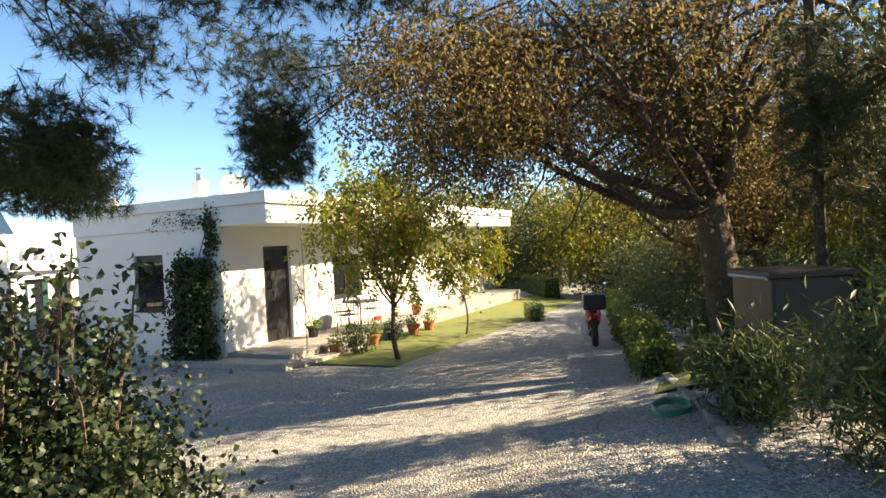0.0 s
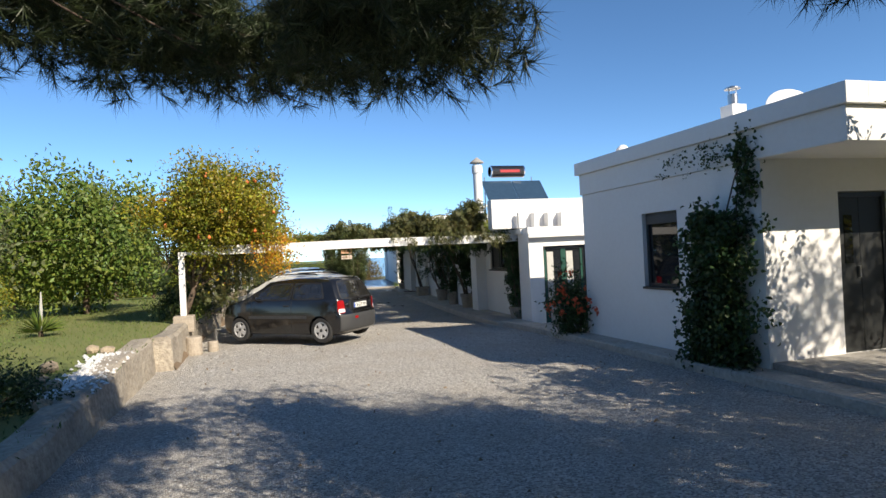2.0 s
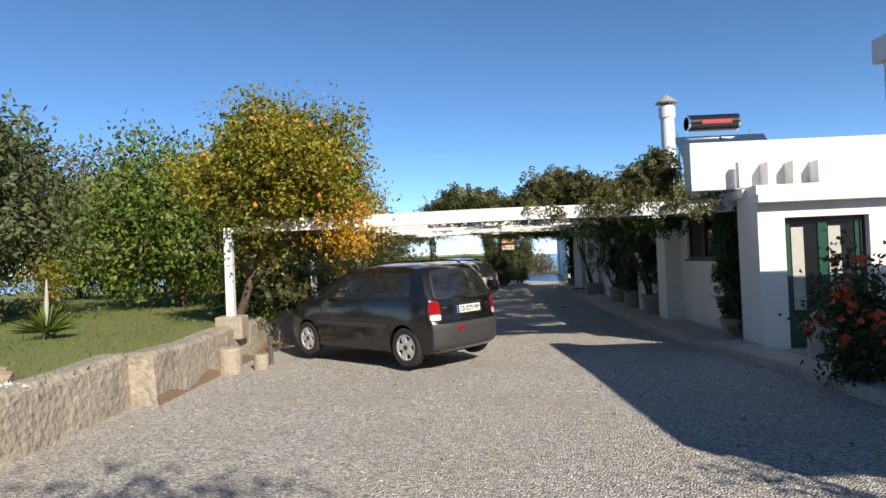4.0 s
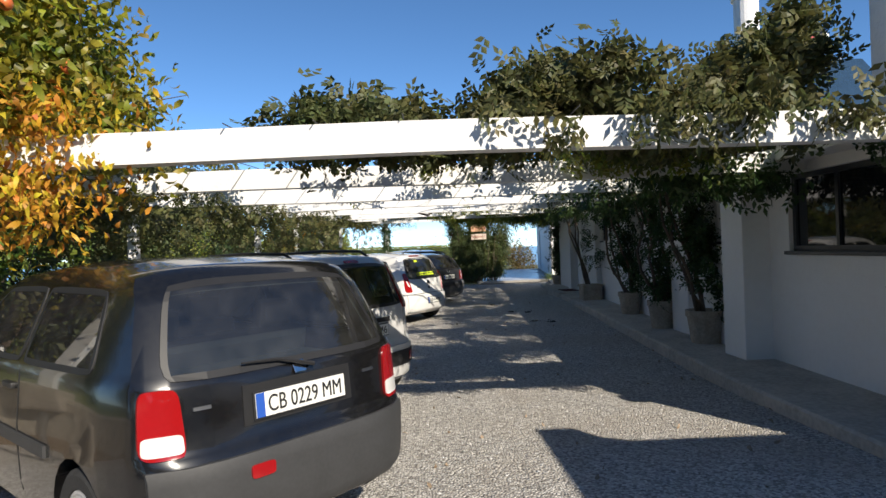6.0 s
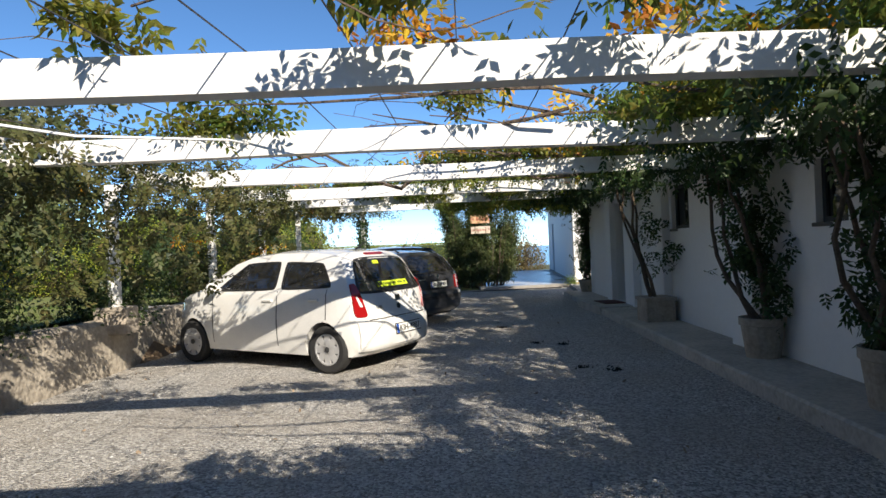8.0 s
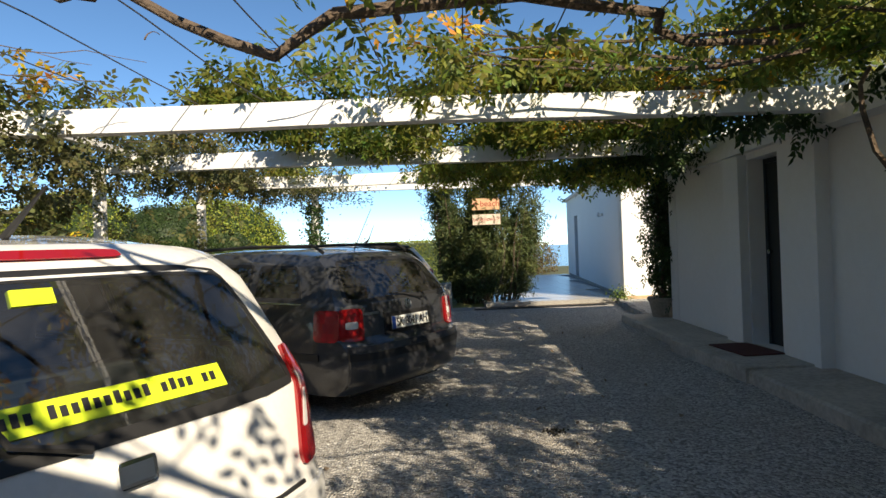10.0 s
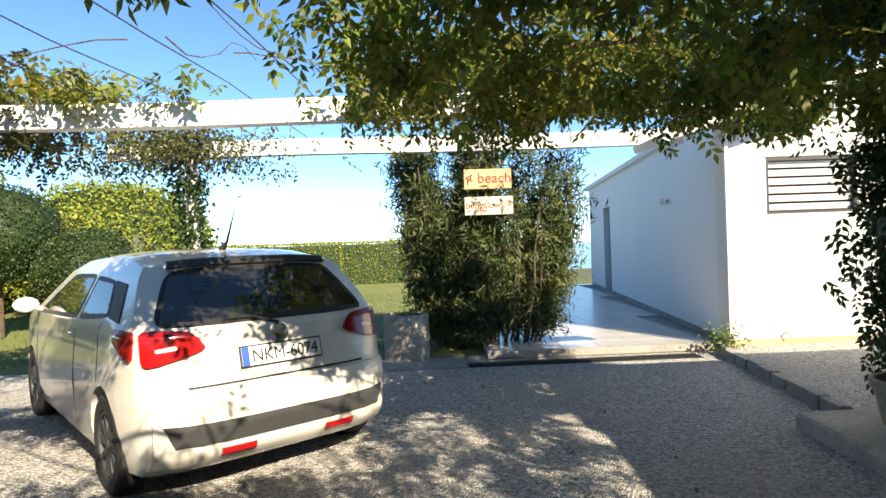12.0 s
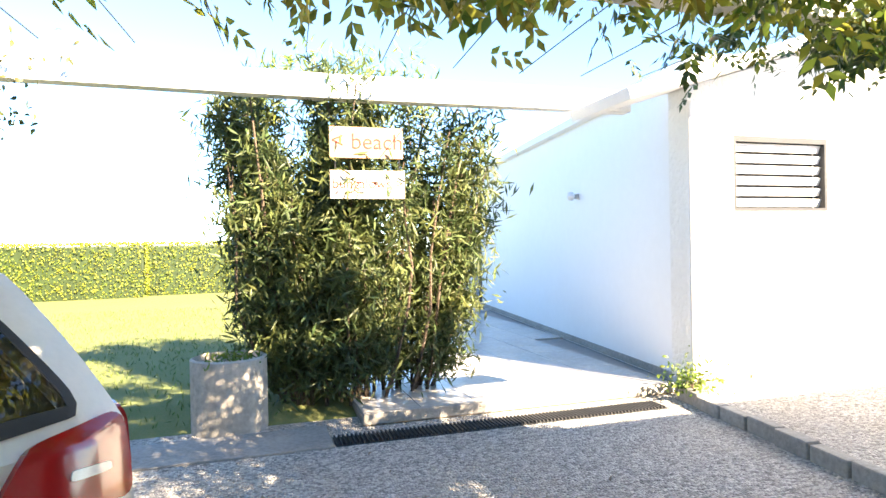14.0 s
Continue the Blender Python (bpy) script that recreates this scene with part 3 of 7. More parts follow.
part("vent_pipe", b_lathe([(0.09, 0), (0.09, 0.28), (0.12, 0.3), (0.12, 0.38), (0.05, 0.45)], 14), M["plaster"], cap)
bx = thing("roof_box", 8.85, 9.2, 3.06, "small white meter box on the roof", "box")
part("body", b_box(-0.1, -0.07, 0, 0.1, 0.07, 0.42, 0.01), M["plaster"], bx)
part("lid", b_box(-0.12, -0.09, 0.42, 0.12, 0.09, 0.44, 0.005), M["dark_frame"], bx)

# kerb along the house and the long wing
bm = bmesh.new()
ys = [5.9, 8, 10, 12, 14, 14.9, 15.0, 17, 19, 21, 23, 25, 27, 29, 31.5]
rows = []
for y in ys:
    x0, x1 = (6.82 if y < 15.0 else wall_x(y) - 0.55), (7.24 if y < 15.0 else wall_x(y) + 0.3)
    z = (ground_z(7, y) + 0.12) if y < 15.0 else 0.13
    rows.append([bm.verts.new(q) for q in ((x0, y, -0.3), (x0, y, z - 0.02), (x0 + 0.02, y, z), (x1, y, z + 0.005), (x1, y, -0.3))])
for a, b in zip(rows, rows[1:]):
    for q in range(5):
        bm.faces.new((a[q], b[q], b[(q + 1) % 5], a[(q + 1) % 5]))
bm.faces.new(rows[0])
bm.faces.new(rows[-1][::-1])
bmesh.ops.recalc_face_normals(bm, faces=bm.faces)
tagged(part("kerb_long", bm, M["kerb"]), "worn concrete kerb path along the walls", "kerb", kind="structure")
tagged(part("court_floor", b_box(7.24, 11.76, -0.3, 14, 14.36, 0.1), M["concrete"]), "concrete floor of the narrow court", "floor", kind="structure")
tagged(part("door_landing", b_box(7.36, 27.3, -0.3, 8.05, 28.9, 0.152, 0.01), M["kerb"]), "low concrete landing before a door", "step", kind="structure")

# court wall with the green glazed door
wall_with_holes("wall_court", 6.7, -0.1, 2.26, 0.25, [(0.35, 1.45, 0.08, 1.82)], M["plaster"], facing(7.3, 14.36, 0, 0), "white plastered wall with a glazed door")
tagged(part("wall_court_side", b_box(7.3, 14.61, -0.1, 7.55, 14.92, 2.26), M["plaster"]), "white plastered return of the court wall", "wall", kind="structure")
gd = thing("glazed_door", 7.65, 14.45, 0.09, "dark green glazed door with a pale curtain", "door")
part("door_frame", b_box(0, 0, 0, 0.06, 0.07, 1.73, bm=b_box(1.04, 0, 0, 1.1, 0.07, 1.73, bm=b_box(0.06, 0, 1.66, 1.04, 0.07, 1.73))), M["dark_frame"], gd)
for k in range(2):
    lf = part("door_leaf", b_box(0.06 + 0.49 * k, 0.02, 0, 0.12 + 0.49 * k, 0.06, 1.66, bm=b_box(0.49 + 0.49 * k, 0.02, 0, 0.55 + 0.49 * k, 0.06, 1.66, bm=b_box(0.12 + 0.49 * k, 0.02, 0, 0.49 + 0.49 * k, 0.06, 0.45))), M["green_door"], gd)
    part("pane", b_box(0.12 + 0.49 * k, 0.035, 0.45, 0.49 + 0.49 * k, 0.041, 1.66), M["glass"], lf)
    part("curtain", b_box(0.14 + 0.49 * k, 0.028, 0.5, 0.3 + 0.49 * k, 0.033, 1.6), M["curtain"], lf)
tagged(part("trim_court_ledge", b_box(7.24, 14.2, 2.02, 14, 14.358, 2.13, 0.01), M["plaster"]), "thin white ledge over the glazed door", "ledge", kind="structure")
tagged(part("parapet_wing", b_box(6.65, 14.84, 2.26, 14.0, 15.1, 2.93, 0.012), M["plaster_rough"]), "white parapet box with grey stains", "parapet", kind="structure")
for k in range(3):
    tagged(part("parapet_stub", b_box(7.6 + 0.34 * k, 14.62, 2.262, 7.66 + 0.34 * k, 14.838, 2.60, 0.006), M["plaster"]), "short white stub rafter before the parapet", "rafter", kind="structure")

# long wing: bays of wall, piers, ledge and roof
def strip_wall(name, y0, y1, back, z0, z1, holes, label, material="plaster"):
    """A stretch of the wing's front, set back from its line; holes as (y0, y1, z0, z1)."""
    a, b = Vector((wall_x(y0) + back, y0, 0)), Vector((wall_x(y1) + back, y1, 0))
    turn = math.degrees(math.atan2(a.y - b.y, a.x - b.x))
    ln = (b - a).length
    k = ln / (y1 - y0)
    return wall_with_holes(name, ln, z0, z1, 0.22, [((y1 - h[1]) * k, (y1 - h[0]) * k, h[2], h[3]) for h in holes], M[material], facing(b.x, b.y, 0, turn), label)


WING = "white plastered wall of the long low wing"
strip_wall("wall_wing_1", 14.922, 17.95, 0.24, -0.1, 2.3, [(15.6, 17.55, 1.27, 2.02)], WING)
window("window_3", 1.95, 0.75, facing(wall_x(17.55) + 0.24, 17.55, 1.27, -90), "dark high window in the wing", 2, 0.06)
tagged(part("pier_1", b_box(7.3, 17.9, -0.1, 7.62, 18.36, 2.3, 0.012), M["plaster"]), "white plastered pier of the wing", "pier", kind="structure")
strip_wall("wall_wing_2", 18.3, 27.2, 0.14, -0.1, 2.3, [(18.68, 18.98, 1.38, 1.9), (24.75, 25.45, 1.45, 2.08), (21.3, 21.75, 1.4, 1.95)], WING)
for n_, (y, w, zz, h) in enumerate(((18.98, 0.3, 1.38, 0.52), (25.45, 0.7, 1.45, 0.63), (21.75, 0.45, 1.4, 0.55))):
    window("window_%d" % (n_ + 4), w, h, facing(wall_x(y) + 0.14, y, zz, -86.5), "small dark high window in the wing", 0, 0.06)
for n_, (y0, y1) in enumerate(((19.75, 20.3), (25.55, 25.95), (22.75, 23.2))):
    tagged(part("pier_%d" % (n_ + 2), b_box(wall_x(y0) + 0.02, y0, -0.1, wall_x(y0) + 0.3, y1, 2.3, 0.012), M["plaster"]), "white plastered pier of the wing", "pier", kind="structure")
strip_wall("wall_wing_3", 27.2, 30.55, 0.02, -0.1, 2.3, [(27.8, 28.4, 0.15, 2.05)], WING)
wd = thing("wing_door", wall_x(28.4) + 0.16, 28.4, 0.15, "dark wooden door set deep in a white jamb", "door", -86.5)
part("door_frame", b_box(0, 0.02, 0, 0.05, 0.08, 1.9, bm=b_box(0.55, 0.02, 0, 0.6, 0.08, 1.9, bm=b_box(0.05, 0.02, 1.85, 0.55, 0.08, 1.9))), M["dark_frame"], wd)
lf = part("door_leaf", b_box(0.05, 0.03, 0, 0.55, 0.07, 1.85, 0.004), M["dark_door"], wd)
part("door_knob", b_lathe([(0.01, 0), (0.02, 0.02), (0.025, 0.04), (0.01, 0.05)], 10, m=Matrix.Translation((0.1, 0.03, 0.95)) @ Matrix.Rotation(radians(90), 4, "X")), M["chrome"], lf)
part("number_plate", b_box(0.28, 0.025, 1.4, 0.36, 0.03, 1.47), M["sign_wood"], lf)
tagged(part("door_jamb", b_box(7.93, 28.42, -0.1, 8.2, 28.75, 2.1, 0.008), M["plaster"]), "white jamb pier beside the wing door", "pier", kind="structure")
bm = bmesh.new()
rows = []
for y in (14.62, 17, 20, 24, 28, 30.75):
    x = wall_x(y)
    rows.append([bm.verts.new(q) for q in ((x - 0.06, y, 2.12), (x - 0.06, y, 2.24), (x + 0.26, y, 2.24), (x + 0.26, y, 2.12))])
for a, b in zip(rows, rows[1:]):
    for q in range(4):
        bm.faces.new((a[q], b[q], b[(q + 1) % 4], a[(q + 1) % 4]))
bm.faces.new(rows[0])
bm.faces.new(rows[-1][::-1])
bmesh.ops.recalc_face_normals(bm, faces=bm.faces)
tagged(part("trim_wing_ledge", bm, M["beam"]), "white ledge beam along the wing wall", "ledge", kind="structure")
bm = bmesh.new()
fp = [(wall_x(15.1) + 0.1, 15.1), (wall_x(17) + 0.1, 17), (wall_x(30.6) + 0.1, 30.6), (14, 30.6), (14, 15.1)]
lo = [bm.verts.new((x, y, 2.3)) for x, y in fp]
hi = [bm.verts.new((x, y, 2.42)) for x, y in fp]
bm.faces.new(lo[::-1])
bm.faces.new(hi)
for k in range(5):
    bm.faces.new((lo[k], lo[(k + 1) % 5], hi[(k + 1) % 5], hi[k]))
tagged(part("roof_wing", bm, M["plaster"]), "white flat roof of the long wing", "roof", kind="structure")
tagged(part("wall_wing_end", b_box(8.16, 30.56, -0.1, 14, 30.8, 2.3), M["plaster"]), "white plastered end wall of the wing", "wall", kind="structure")
tagged(part("wing_back", b_box(13.8, 14.61, -0.1, 14.0, 30.5, 2.3), M["plaster"]), "white plastered back wall of the wing", "wall", kind="structure")
tagged(part("upper_block_far", b_box(8.7, 27.2, 2.425, 12.5, 29.2, 3.4, 0.01), M["plaster"]), "white upper storey block on the wing", "wall", kind="structure")

# roof things on the wing
pc = thing("pipe_chimney", 7.54, 18.1, 2.42, "tall round white pipe chimney with a conical cap", "chimney")
part("flue_pipe", b_lathe([(0.125, 0), (0.125, 1.55), (0.15, 1.56), (0.15, 1.75), (0.13, 1.76), (0.13, 1.78)], 20), M["plaster"], pc, smooth=False)
for k in range(4):
    a = k * math.pi / 2
    part("cap_post", b_tube([(0.1 * math.cos(a), 0.1 * math.sin(a), 1.76), (0.1 * math.cos(a), 0.1 * math.sin(a), 1.86)], [0.012] * 2, 6), M["metal"], pc)
part("cap", b_lathe([(0.2, 1.84), (0.2, 1.86), (0.02, 2.0)], 20), M["concrete"], pc)
st = thing("solar_water_heater", 9.0, 20.6, 2.42, "black solar water tank with red lettering above two panels", "solar heater")
part("tank", b_lathe([(0.02, 0), (0.16, 0.0), (0.2, 0.03), (0.2, 1.17), (0.16, 1.2), (0.02, 1.2)], 24, m=Matrix.Translation((0, 0.3, 1.98)) @ Matrix.Rotation(radians(90), 4, "Y")), M["tank"], st, smooth=False)
for xx in (0.0, 1.165):
    part("end_cap", b_lathe([(0.02, 0), (0.2, 0.0), (0.205, 0.035), (0.02, 0.036)], 24, m=Matrix.Translation((xx, 0.3, 1.98)) @ Matrix.Rotation(radians(90), 4, "Y")), M["chrome"], st)
part("red_stripe", b_box(0.3, 0.093, 1.93, 1.0, 0.1, 2.02), M["red"], st)
for k in range(2):
    bm = b_box(-0.35 + 1.06 * k, 0, 0, 0.68 + 1.06 * k, 0.08, 1.35, 0.01)
    bm.transform(Matrix.Translation((0, -0.75, 0.65)) @ Matrix.Rotation(radians(-42), 4, "X"))
    pn = part("panel", bm, M["panel"], st)
    bm = b_box(-0.37 + 1.06 * k, 0.01, -0.03, 0.70 + 1.06 * k, 0.09, 0.0)
    bm.transform(Matrix.Translation((0, -0.75, 0.65)) @ Matrix.Rotation(radians(-42), 4, "X"))
    part("panel_rail", bm, M["metal"], pn)
for xx in (-0.2, 1.5):
    part("stand", b_tube([(xx, 0.3, 0), (xx, 0.3, 1.8)], [0.02] * 2, 6), M["metal"], st)
    part("stand", b_tube([(xx, -0.75, 0), (xx, -0.75, 0.66)], [0.02] * 2, 6), M["metal"], st)
vp = thing("vent_pipe", 8.2, 16.1, 2.42, "small bent metal vent pipe on the roof", "vent pipe")
part("pipe", b_tube([(0, 0, 0), (0, 0, 0.55), (0.0, 0.0, 0.62)], [0.05, 0.05, 0.06], 10), M["metal"], vp)
ga = thing("guard_post", 7.27, 14.7, 2.26, "thin pale post beside the parapet", "post")
part("post", b_box(-0.05, -0.05, 0, 0.05, 0.05, 0.36, 0.02), M["plaster"], ga)

# ---- the terrace building ----
BW = math.degrees(math.atan2(44.5 - 34.3, 9.9 - 8.62))
blen = math.hypot(44.5 - 34.3, 9.9 - 8.62)
wall_with_holes("wall_terrace", blen, -0.1, 2.75, 0.25, [(2.2, 3.05, 0.1, 2.12)], M["bluewall"], facing(9.9, 44.5, 0, BW + 180), "smooth pale wall in cool shade beside the terrace")
td = thing("terrace_door", 9.9 - 2.2 * math.cos(radians(BW)) + 0.12, 44.5 - 2.2 * math.sin(radians(BW)), 0.1, "dark recessed door onto the terrace", "door", BW + 180)
part("door_leaf", b_box(0, 0.02, 0, 0.85, 0.07, 2.02, 0.004), M["dark_door"], td)
part("door_handle", b_box(0.08, -0.01, 0.95, 0.1, 0.02, 1.08, 0.003), M["metal"], td)
wall_with_holes("wall_louvre", 5.4, -0.1, 3.6, 0.25, [(0.47, 1.53, 1.58, 2.24)], M["plaster_rough"], facing(8.62, 34.27, 0, 0), "rough white plastered gable wall")
# the gable's sloping top is cut by the rake
gable = bpy.data.objects["wall_louvre"].data
bm = bmesh.new()
bm.from_mesh(gable)
bmesh.ops.bisect_plane(bm, geom=bm.verts[:] + bm.edges[:] + bm.faces[:], plane_co=(8.6, 34.27, 2.62), plane_no=Vector((-0.31, 0, 1)).normalized(), clear_outer=True)
bmesh.ops.holes_fill(bm, edges=[e for e in bm.edges if e.is_boundary])
bm.to_mesh(gable)
bm.free()
tagged(part("plinth_louvre", b_box(8.63, 34.24, -0.1, 14.0, 34.268, 0.16), M["ochre"]), "worn ochre painted plinth", "plinth", kind="structure")
bm = b_box(-0.95, -0.55, 0, 6.0, 0.3, 0.09, 0.008)
bm.transform(Matrix.Translation((8.6, 34.27, 2.63)) @ Matrix.Rotation(-math.atan(0.31), 4, "Y"))
tagged(part("roof_louvre", bm, M["plaster"]), "white sloping roof edge over the gable", "roof", kind="structure")
bm = b_box(-0.02, -0.3, -0.09, 0.4, 10.6, 0.0, 0.008)
bm.transform(pose(8.55, 34.35, 2.84, 0, 0, BW - 90))
tagged(part("roof_terrace", bm, M["plaster"]), "thin white eave over the terrace wall", "roof", kind="structure")
lv = thing("louvre_window", 9.09, 34.27, 1.58, "white slatted louvre window in a green-grey frame", "window")
part("louvre_frame", b_box(0, 0.0, 0, 0.03, 0.12, 0.66, bm=b_box(1.03, 0, 0, 1.06, 0.12, 0.66, bm=b_box(0.03, 0, 0.61, 1.03, 0.12, 0.66, bm=b_box(0.03, 0, 0, 1.03, 0.12, 0.03)))), M["grey_plastic"], lv)
part("backing", b_box(0.03, 0.13, 0.03, 1.03, 0.14, 0.61), M["dark_frame"], lv)
slat = b_box(0, -0.005, -0.036, 1.0, 0.005, 0.036)
slat.transform(Matrix.Rotation(radians(24), 4, "X"))
sm = mesh_of("slat", slat, M["plaster"])
for k in range(6):
    o = new("slat", sm)
    o.parent = lv
    o.location = (0.03, 0.06, 0.08 + 0.098 * k)
tap = thing("wall_tap", 9.25, 34.22, 0.22, "small brass wall tap above the plinth", "tap")
part("pipe", b_tube([(0, 0.045, 0), (0, -0.03, 0), (0, -0.05, -0.04)], [0.012] * 3, 8), M["metal"], tap)
part("tap_handle", b_box(-0.03, -0.025, 0.012, 0.03, -0.015, 0.024, 0.003), M["metal"], tap)
wl = thing("wall_lamp", 8.86, 36.6, 1.9, "small round wall lamp on the terrace wall", "wall lamp")
part("base", b_box(0.0, -0.03, -0.03, 0.08, 0.03, 0.03, 0.008), M["metal"], wl)
part("shade", b_lathe([(0.03, -0.05), (0.05, 0), (0.03, 0.05)], 12, m=Matrix.Translation((-0.05, 0, 0))), M["plaster"], wl)
dp = thing("drain_pipe", 8.6, 34.22, 0.05, "thin white drain pipe at the wall's corner", "drain pipe")
part("pipe", b_tube([(0, 0, 0), (0, 0, 2.45)], [0.025] * 2, 10), M["plaster"], dp)

# terrace floor of single tiles
tagged(part("floor_terrace", b_box(5.85, 34.45, -0.3, 10.0, 45.0, 0.085), M["grout"]), "concrete terrace slab", "terrace", kind="structure")
tfloor = bpy.data.objects["floor_terrace"]
tagged(part("terrace_nosing", b_box(5.85, 34.40, 0.03, 8.62, 34.449, 0.115, 0.006), M["concrete"]), "chipped concrete edge of the terrace", "edge", kind="structure")
tagged(part("terrace_riser", b_box(5.85, 34.42, -0.2, 8.62, 34.452, 0.028), M["ochre"]), "ochre painted riser of the terrace step", "step", kind="structure")
tagged(part("skirting_terrace", b_box(0.4, -0.02, 0.1, blen, -0.001, 0.17, bm=None), M["concrete"]), "grey skirting along the terrace wall", "baseboard", kind="structure")
bpy.data.objects["skirting_terrace"].matrix_world = facing(9.9, 44.5, 0, BW + 180)
gr = thing("drain_grate", 5.6, 34.02, 0.02, "long dark metal drain grate before the terrace", "drain grate")
part("channel", b_box(0, 0, -0.03, 2.6, 0.2, 0.004), M["dark_frame"], gr)
bar = mesh_of("bar", b_box(0, 0.0, 0.0, 0.011, 0.2, 0.016), M["grey_plastic"])
for k in range(86):
    o = new("bar", bar)
    o.parent = gr
    o.location = (0.03 * k + 0.005, 0, 0.006)
tagged(part("apron", b_box(3.6, 34.0, -0.2, 5.59, 34.5, 0.035, 0.01), M["concrete"]), "cracked concrete apron with dry leaves", "apron", kind="structure")
bm = bmesh.new()
fp = [(8.15, 31.6), (8.55, 34.238), (14, 34.238), (14, 30.82), (8.2, 30.82)]
lo = [bm.verts.new((x, y, -0.2)) for x, y in fp]
hi = [bm.verts.new((x, y, 0.10)) for x, y in fp]
bm.faces.new(hi)
for k in range(5):
    bm.faces.new((lo[k], lo[(k + 1) % 5], hi[(k + 1) % 5], hi[k]))
bmesh.ops.recalc_face_normals(bm, faces=bm.faces)
tagged(part("gravel_bed", bm, M["gravel"]), "raised gravel bed beside the gable wall", "gravel bed", kind="structure")
bm = bmesh.new()
for k in range(9):
    f0, f1 = k / 9, (k + 0.96) / 9
    p = [Vector((8.12 + 0.4 * q, 31.6 + 2.62 * q, 0)) for q in (f0, f1)]
    w = 0.09 + 0.01 * math.sin(k * 2.1)
    b = b_box(-w, 0, -0.2, 0.0, (p[1] - p[0]).length, 0.125 + 0.008 * math.sin(k * 1.7), 0.012)
    b.transform(Matrix.Translation(p[0]) @ Matrix.Rotation(-math.atan2(0.4, 2.62), 4, "Z"))
    me = mesh_of("kerb_stone", b, M["concrete"])
    ks = tagged(new("kerb_bed_%d" % (k + 1), me), "dark worn kerb stone of the gravel bed", "kerb", kind="structure")

# ---- pergola ----
BEAM_Y = (15.06, 17.15, 19.3, 21.4, 23.9, 26.75, 29.3, 32.05, 34.6)


def beam_z(y):
    """Underside of the pergola's beams, which rise a little towards the sea."""
    return 1.975 + 0.0205 * (y - 15.06) + (0.09 if y > 34 else 0.0)


perg = thing("pergola", 0, 0, 0, "white painted pergola beams on posts over parked cars", "pergola", kind="")
for k, y in enumerate(BEAM_Y):
    x0 = 0.5 + 0.06 * max(0, y - 17)
    x1 = wall_x(y) + 0.24 if y < 30.5 else 8.9 if y < 33 else 8.3
    bm = b_box(x0, y, beam_z(y), x1, y + 0.13, beam_z(y) + 0.18)
    bmesh.ops.subdivide_edges(bm, edges=[e for e in bm.edges if abs(e.verts[0].co.x - e.verts[1].co.x) > 1], cuts=14)
    for v in bm.verts:
        v.co.z += 0.008 * math.sin(v.co.x * 1.3 + y)
        v.co.y += 0.006 * math.sin(v.co.x * 2.1 + y)
    part("beam", bm, M["beam"], perg)
for k, y in enumerate((15.125, 19.365, 23.965, 26.815, 29.365, 32.115)):
    x = 0.0 + 0.062 * max(0, y - 15)
    x += 0.05
    z = lawn_z(0, y)
    ps = part("post", b_box(x - 0.055, y - 0.055, z + 0.16, x + 0.055, y + 0.055, beam_z(y), 0.006), M["beam"], perg)
    part("footing", b_box(x - 0.19, y - 0.16, z - 0.15, x + 0.2, y + 0.16, z + 0.18, 0.03), M["pot"], ps)
    part("bracket", b_box(x - 0.05, y - 0.05, beam_z(y) + 0.003, x + 0.8, y + 0.05, beam_z(y) + 0.075), M["beam"], ps)
ps = part("post", b_box(2.42, 34.61, -0.05, 2.54, 34.72, beam_z(34.6), 0.006), M["beam"], perg)
for k in range(3):
    bm = b_box(0.55 + 0.36 * k, 15.2 + 5.8 * k, 2.158, 0.63 + 0.36 * k, 20.9 + 5.8 * k, 2.23, 0.006)
    for v in bm.verts:
        v.co.z += beam_z(v.co.y) - 1.973
    part("rail", bm, M["beam"], perg)
for k in range(13):
    x = 0.9 + 0.5 * k
    pts = [(x + 0.062 * max(0, y - 17), y, beam_z(y) + 0.215 + 0.02 * math.sin(y * 1.7 + k)) for y in np.linspace(15, 34, 18)]
    part("wire", b_tube(pts, [0.004] * 18, 4), M["cable"], perg)


# ---- cars ----
SEAL = 0.032


